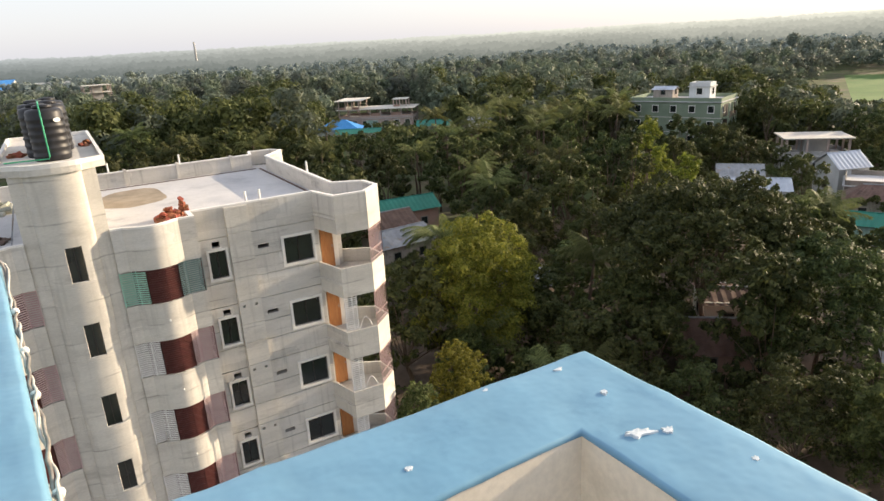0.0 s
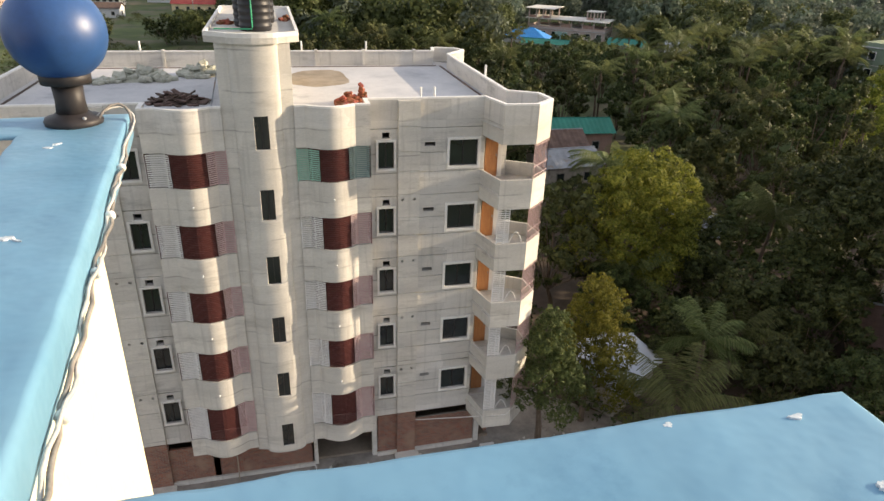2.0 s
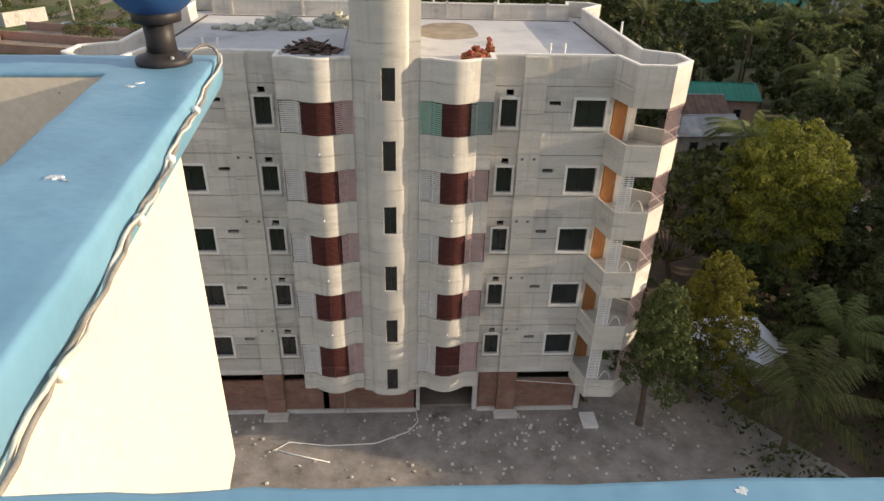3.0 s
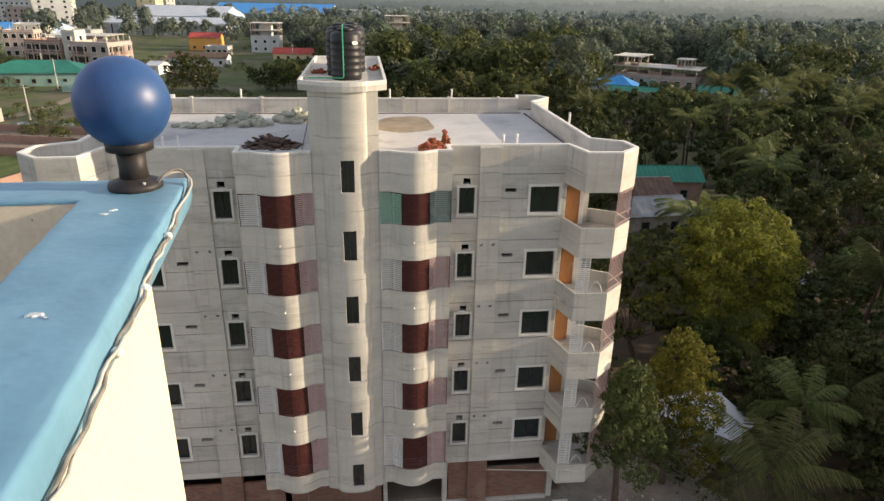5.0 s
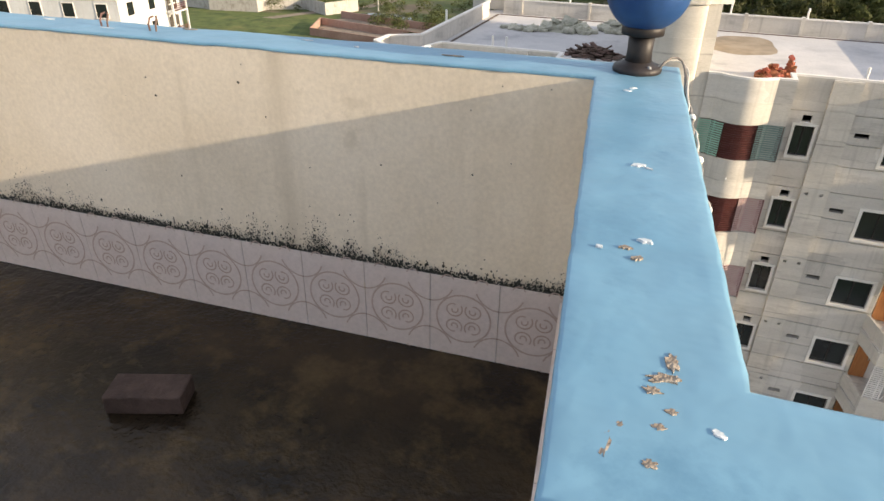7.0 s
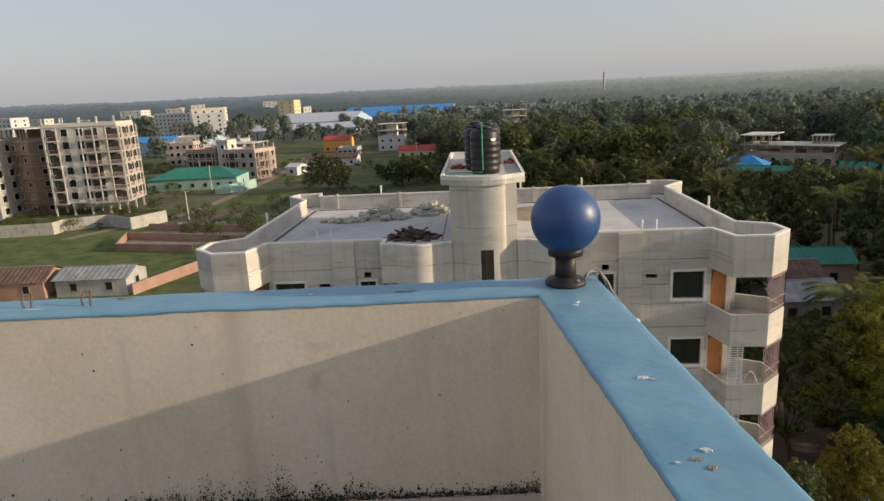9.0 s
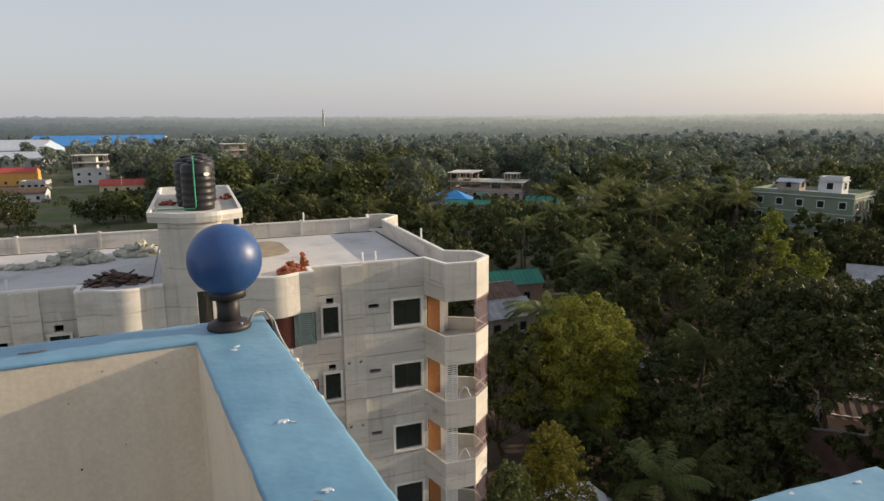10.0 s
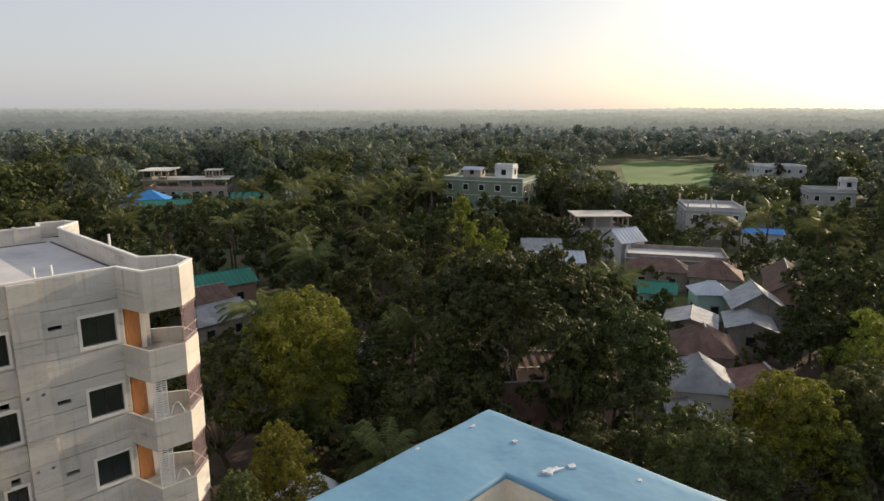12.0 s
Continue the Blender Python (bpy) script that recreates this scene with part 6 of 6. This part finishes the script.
make_tree(pose(46, -20.2, 0), 9.0, 4.4, "leaf_mid", "dense green tree at the grove's edge", 20, 30, 18600, 0.29, "round", 0.2, corners=3)
make_tree(pose(33.0, -9.2, 0), 7.6, 3.8, "leaf_dark", "low dark tree in the near grove", 21, 22, 13950, 0.26, "round", 0.15, corners=3)
make_tree(pose(30.5, -4.0, 0), 6.0, 3.0, "leaf_dark", "small dark tree among the grove", 22, 18, 9300, 0.26, "round", 0.15, corners=3)
make_tree(pose(66, 32, 0), 15.5, 4.8, "leaf_yellow", "tall sunlit tree rising over the grove", 23, 26, 10850, 0.38, "tall", 0.2, corners=3)
make_tree(pose(63, 23.5, 0), 11.8, 4.0, "leaf_yellow", "pale green tree beside the tall one", 24, 20, 7750, 0.38, "tall", 0.2, corners=3)
make_tree(pose(52, -20, 0), 9.0, 4.5, "leaf_mid", "green tree beside the rusty roofs", 25, 22, 10850, 0.31, "round", 0.2, corners=3)
make_tree(pose(60, -20, 0), 10.0, 5.0, "leaf_yellow", "sunlit tree by the village edge", 26, 22, 10850, 0.33, "round", 0.2, corners=3)
make_tree(pose(66, -14, 0), 8.5, 4.0, "leaf_dark", "dark tree beside the village alley", 27, 20, 9300, 0.33, "round", 0.2, corners=3)
make_tree(pose(72, -11, 0), 8.0, 3.5, "leaf_mid", "green tree over the village roofs", 28, 18, 7750, 0.33, "round", 0.2, corners=3)
make_tree(pose(-43, 153, 0), 9.5, 7.5, "leaf_dark", "broad dark tree in the meadow", 29, 30, 5000, 0.6, "round", 0.15)
make_tree(pose(-25, 156, 0), 7.5, 5.0, "leaf_dark", "dark tree in the meadow", 30, 20, 3500, 0.6, "round", 0.15)
make_tree(pose(-18, 158, 0), 8.0, 4.5, "leaf_dark", "dark tree at the meadow's edge", 33, 20, 3000, 0.6, "round", 0.15)
make_tree(pose(21.5, 6.5, 0), 4.5, 2.2, "leaf_dark", "low dark shrubby tree by the near shed", 34, 14, 5425, 0.24, "round", 0.12, corners=3)
make_tree(pose(24, 3.0, 0), 5.0, 2.4, "leaf_dark", "low dark shrubby tree at the grove's foot", 35, 14, 6200, 0.24, "round", 0.12, corners=3)
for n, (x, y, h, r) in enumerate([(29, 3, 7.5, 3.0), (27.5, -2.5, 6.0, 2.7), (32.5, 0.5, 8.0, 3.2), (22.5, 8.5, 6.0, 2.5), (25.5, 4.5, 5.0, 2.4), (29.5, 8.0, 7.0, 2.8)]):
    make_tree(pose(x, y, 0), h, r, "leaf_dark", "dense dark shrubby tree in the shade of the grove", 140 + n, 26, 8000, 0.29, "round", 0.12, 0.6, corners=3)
for n, (x, y, h, r) in enumerate([(20.2, -3.4, 3.3, 3.6), (24.2, 0.6, 4.4, 2.6), (45.5, 38.5, 7.5, 3.6), (55.8, 39, 9, 3.6), (56.5, 3.5, 8.2, 3.4), (94, -6.5, 9.5, 4), (95, 4.5, 9.5, 4), (86, 69, 10, 3.5), (94, 74, 11, 3.5), (90, 78, 10, 3.5), (80, 72, 10, 3.5), (99, 70, 10.5, 3.5), (37.5, 12.5, 6.5, 3.2), (30, 26, 7, 3.4), (75, 88, 10, 3.6), (24, 9, 4.5, 2.8), (48, 46, 8, 3.5), (108, 80, 11, 3.6), (27.5, 2.0, 3.6, 2.6), (62, 66, 10, 3.4), (66, 72, 11, 3.4), (58, 70, 9.5, 3.2), (71, 78, 11.5, 3.6), (64, 84, 11, 3.4), (78, 82, 12, 3.6), (84, 88, 11, 3.5), (55, 60, 9, 3.2), (48, 62, 9, 3.2), (70, 60, 10, 3.4), (76, 66, 11, 3.4), (88, 60, 11, 3.4), (36, 74, 9, 3.2), (28, 84, 10, 3.2), (20, 92, 10, 3.2), (12, 110, 11, 3.4), (44, 92, 10, 3.4), (118, 8, 9, 3.4), (84, -12, 8, 3.2), (108, -2, 9, 3.4)]):
    make_palm(pose(x, y, 0, 0, 0, 40 * n), h, r, "green coconut palm with drooping fronds" if n < 8 else "grey-green palm among the village trees", 60 + n)

# groves: a few trees, repeated
kinds = []
for n, (h, r, mt, sh, low) in enumerate([(11, 4.6, "leaf_dark", "round", 0.2), (12.5, 4.8, "leaf_mid", "round", 0.18), (10, 4.2, "leaf_dark", "round", 0.15), (14, 3.8, "leaf_mid", "tall", 0.15), (9, 4.6, "leaf_mid", "round", 0.12), (12, 5.6, "leaf_dark", "flat", 0.3)]):
    kinds.append(make_tree(pose(0, -80 - 14 * n, 0), h, r, mt, "dense green tree of the village grove", 90 + n, 20, 4200, 0.52, sh, low, 0.7, group="grove trees", corners=3, each=8))
used = [(o.matrix_world.translation.x, o.matrix_world.translation.y, 4.6 if o.name.startswith("tin") else 9.0) for o in scene.objects if o.parent is None and o.type == "EMPTY" and ("house" in o.name or "building" in o.name) and o.name != "apartment_building"]
used += [(o.matrix_world.translation.x, o.matrix_world.translation.y, 3.0) for o in scene.objects if o.parent is None and o.name.startswith("tree") and o not in kinds]


def inside(x, y, poly):
    c = False
    for (xa, ya), (xb, yb) in zip(poly, poly[1:] + poly[:1]):
        if (ya > y) != (yb > y) and x < (xb - xa) * (y - ya) / (yb - ya) + xa:
            c = not c
    return c


paddy = [(214, 60), (234, 58), (350, 102), (322, 152), (212, 90)]


def woods(x, y):
    """How thick the trees stand at a place, 0 to 1."""
    a, r = math.degrees(math.atan2(x, y + 27)), math.hypot(x, y + 27)
    if abs(x) < 19 and y < 20 or (x < 17 and y < 18) or r < 42 or inside(x, y, paddy):
        return 0.0
    if 48 < x < 160 and -34 < y < 36:
        return 0.35
    if a > 0:
        return 1.0
    if a > -7:
        return 1.0 if r > 190 else 0.0 if r < 165 else 0.5
    if r > 600:
        return 0.7
    return 0.35 if r > 330 else 0.05 if r > 250 else 0.0


KEY = [(91, 168, 15, 1.5), (69, 144, 8, 2.0), (92, 134, 6, 3), (101, 124, 4, 2.5), (109, 63, 10, 7.5), (82, 28, 6, 3), (138, 26, 8, 2.5), (188, 15, 8, 2.5), (268, 52, 11, 2), (285, 104, 26, 0), (230, 80, 14, 0), (33, 41, 5, 1.5), (39, 52, 5, 2), (112, 37, 6, 3), (53, -7, 4, 1), (56, -11.5, 4, 1), (62, -4, 4, 1), (78, -3, 4, 1), (73, -4, 3, 1), (99, 16, 8, 2), (90, 10, 6, 2), (-41, 282, 9, 1), (-26, 241, 9, 1)]


def most_high(x, y):
    """How high a tree may be here and still leave the open houses and fields in sight."""
    best = 40.0
    for u, v, w, z in KEY:
        dx, dy = u, v + 27
        rr = math.hypot(dx, dy)
        along = (x * dx + (y + 27) * dy) / rr
        if along < rr - w * 0.3 and abs(x * dy - (y + 27) * dx) / rr < w + 2:
            q = along / rr
            best = min(best, 25 * (1 - q) + z * q)
        elif along < rr + w and abs(x * dy - (y + 27) * dx) / rr < w:
            best = 0.0
    return best


rg = random.Random(8)
spots = []
first = [True] * len(kinds)
tries = 0
while len(spots) < 250 and tries < 9000:
    tries += 1
    a, r = radians(rg.uniform(-10, 92)), math.sqrt(rg.uniform(40 ** 2, 150 ** 2))
    x, y = r * math.sin(a), -27 + r * math.cos(a)
    top = most_high(x, y)
    if rg.random() > woods(x, y) or top < 4 or any((x - u) ** 2 + (y - v) ** 2 < q * q for u, v, q in used) or any((x - u) ** 2 + (y - v) ** 2 < 30 for u, v in spots):
        continue
    spots.append((x, y))
    k = rg.randrange(len(kinds))
    s = min(rg.uniform(0.65, 1.15), top / 12.5)
    m = pose(x, y, 0, 0, 0, rg.uniform(0, 360)) @ Matrix.Diagonal((s, s, s * rg.uniform(0.9, 1.15), 1))
    if first[k]:
        kinds[k].matrix_world = m
        first[k] = False
    else:
        c = copy_thing(kinds[k], Matrix.Identity(4))
        c.matrix_world = m

# small trees between the village houses
for n, (x, y, q) in enumerate([(112, 27, 0.5), (126, 22, 0.55), (133, 38, 0.6), (156, 30, 0.6), (163, 14, 0.6), (90, 31, 0.45), (101, 37, 0.6), (112, 4, 0.5), (88, -9, 0.55), (76, 15, 0.4), (70, 9, 0.4), (128, 3, 0.6), (118, -6, 0.6), (104, -12, 0.65), (140, 8, 0.6), (170, 26, 0.7), (190, 22, 0.7), (92, 42, 0.7), (108, 50, 0.75), (80, -14, 0.6), (68, -22, 0.7), (150, -4, 0.7), (62, 12, 0.5), (205, 5, 0.8), (225, 30, 0.7), (238, 62, 0.7), (262, 50, 0.8), (88, 21, 0.4), (95.5, 9.5, 0.4), (84, 12.5, 0.4), (101, 7, 0.45), (73, 5.5, 0.35), (68, -8, 0.4), (59.5, -8.5, 0.35), (66.5, 1.5, 0.38), (87, 25, 0.42), (106, 29, 0.5), (121, 28, 0.5), (129, 31, 0.5), (75.5, -8.5, 0.45), (84, 0.5, 0.4), (94, 50, 0.95), (89, 56, 0.9), (99, 46, 0.8), (97, 58, 0.75), (101, 52, 0.7), (116, 44, 0.6)]):
    c = copy_thing(kinds[n % len(kinds)], Matrix.Identity(4))
    c.matrix_world = pose(x, y, 0, 0, 0, 57 * n) @ Matrix.Diagonal((q, q, q, 1))


# far woods, one mesh each for two leaf tones
def far_woods(seed, count, mat, r0, r1, size, per, a0, a1):
    rng = np.random.default_rng(seed)
    rnd = random.Random(seed)
    cs, rs, hs = [], [], []
    while len(hs) < count:
        a, r = radians(rnd.uniform(a0, a1)), math.sqrt(rnd.uniform(r0 ** 2, r1 ** 2))
        x, y = r * math.sin(a), -27 + r * math.cos(a)
        top = most_high(x, y)
        if rnd.random() > woods(x, y) or top < 3 or any((x - u) ** 2 + (y - v) ** 2 < q * q for u, v, q in used):
            continue
        h = rnd.choice((rnd.uniform(7, 12), rnd.uniform(10, 16))) * (1 + 0.35 * noise.noise(Vector((x, y, 0)) * 0.012))
        h = min(h, top)
        hs.append(h)
        wide = h * rnd.uniform(0.24, 0.36)
        for q in range(6):
            u, lift = rnd.uniform(0, 6.283), rnd.random()
            away = wide * (0.85 - 0.55 * lift) * rnd.uniform(0.6, 1.1)
            cs.append((x + away * math.cos(u), y + away * math.sin(u), h * (0.38 + 0.48 * lift)))
            rs.append(wide * rnd.uniform(0.36, 0.62))
    me = leaf_mesh("far_woods", cs, rs, count * per, size, seed, M[mat], flat=0.9, upward=0.5, wide=1.0, corners=3, loose=0.3)
    ob = new("far_woods", me)
    return tagged(ob, "dense distant woodland canopy fading to the horizon", "woods", "", "stuff")


# farther bands take paler leaves, so the haze lies in their colour
far_woods(1, 800, "leaf_mid", 140, 230, 0.9, 260, -9, 92)
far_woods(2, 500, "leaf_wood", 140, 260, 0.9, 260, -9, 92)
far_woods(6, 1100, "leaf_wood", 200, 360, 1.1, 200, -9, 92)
far_woods(8, 600, "leaf_hazy", 240, 360, 1.1, 200, -9, 92)
far_woods(4, 1700, "leaf_hazy", 340, 480, 1.6, 110, -9, 92)
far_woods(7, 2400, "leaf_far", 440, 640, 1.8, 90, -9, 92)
far_woods(5, 700, "leaf_hazy", 240, 800, 1.4, 200, -58, -9)


def scrub():
    rnd = random.Random(23)
    cs, rs = [], []
    while len(cs) < 700:
        a, r = radians(rnd.uniform(-52, -6)), rnd.uniform(105, 330)
        x, y = r * math.sin(a), -27 + r * math.cos(a)
        if any((x - u) ** 2 + (y - v) ** 2 < 90 for u, v, q in used) or noise.noise(Vector((x, y, 9)) * 0.04) < 0.02 or inside(x, y, [(-125, 98), (-72, 104), (-46, 84), (-44, 55), (-130, 52)]):
            continue
        s = rnd.choice((0.5, 0.7, 1.0, 1.9))
        cs.append((x, y, s * 0.5))
        rs.append(s * rnd.uniform(0.7, 1.2))
    return leaf_mesh("meadow_scrub", cs, rs, 75000, 0.38, 41, M["leaf_mid"], flat=0.8, upward=0.8)


tagged(new("meadow_scrub", scrub()), "low scrub and weeds scattered over the meadows", "scrub", "", "stuff")


# undergrowth below the near trees
def undergrowth():
    rnd = random.Random(17)
    cs, rs = [], []
    while len(cs) < 1500:
        x, y = rnd.uniform(17, 62), rnd.uniform(-30, 48)
        if any((x - u) ** 2 + (y - v) ** 2 < 16 for u, v, q in used if q >= 5) or noise.noise(Vector((x, y, 3)) * 0.13) < -0.25:
            continue
        cs.append((x, y, 0.35))
        rs.append(rnd.uniform(0.5, 1.2))
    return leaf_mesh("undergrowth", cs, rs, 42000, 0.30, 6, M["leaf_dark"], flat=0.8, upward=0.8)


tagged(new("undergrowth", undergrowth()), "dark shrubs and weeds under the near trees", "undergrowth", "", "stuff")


# glowing tree lines at the horizon; haze and sunward brightening are emission colour
def skyline(r, z, wob, c_left, c_right, seed):
    m = bpy.data.materials.new("distant_haze")
    m.use_nodes = True
    nt = m.node_tree
    nt.nodes.remove(nt.nodes["Principled BSDF"])
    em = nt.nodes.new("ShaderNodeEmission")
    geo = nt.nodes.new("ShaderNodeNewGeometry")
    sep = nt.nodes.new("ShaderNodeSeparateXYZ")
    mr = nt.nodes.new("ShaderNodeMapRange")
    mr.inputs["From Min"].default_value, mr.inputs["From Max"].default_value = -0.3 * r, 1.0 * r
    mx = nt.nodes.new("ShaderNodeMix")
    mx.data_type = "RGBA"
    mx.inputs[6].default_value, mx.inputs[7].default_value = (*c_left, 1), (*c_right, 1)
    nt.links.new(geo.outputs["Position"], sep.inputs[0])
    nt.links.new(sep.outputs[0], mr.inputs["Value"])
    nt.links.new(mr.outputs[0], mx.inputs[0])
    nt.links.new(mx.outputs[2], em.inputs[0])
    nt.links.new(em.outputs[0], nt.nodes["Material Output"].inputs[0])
    bm = bmesh.new()
    prev = None
    n = 3000
    for k in range(n + 1):
        a = 2 * math.pi * k / n
        top = z + wob * (noise.noise(Vector((math.cos(a) * 9, math.sin(a) * 9, seed))) + 0.6 * noise.noise(Vector((math.cos(a) * 60, math.sin(a) * 60, seed))) + 0.7 * noise.noise(Vector((math.cos(a) * 260, math.sin(a) * 260, seed))) + 0.5 * noise.noise(Vector((math.cos(a) * 700, math.sin(a) * 700, seed))))
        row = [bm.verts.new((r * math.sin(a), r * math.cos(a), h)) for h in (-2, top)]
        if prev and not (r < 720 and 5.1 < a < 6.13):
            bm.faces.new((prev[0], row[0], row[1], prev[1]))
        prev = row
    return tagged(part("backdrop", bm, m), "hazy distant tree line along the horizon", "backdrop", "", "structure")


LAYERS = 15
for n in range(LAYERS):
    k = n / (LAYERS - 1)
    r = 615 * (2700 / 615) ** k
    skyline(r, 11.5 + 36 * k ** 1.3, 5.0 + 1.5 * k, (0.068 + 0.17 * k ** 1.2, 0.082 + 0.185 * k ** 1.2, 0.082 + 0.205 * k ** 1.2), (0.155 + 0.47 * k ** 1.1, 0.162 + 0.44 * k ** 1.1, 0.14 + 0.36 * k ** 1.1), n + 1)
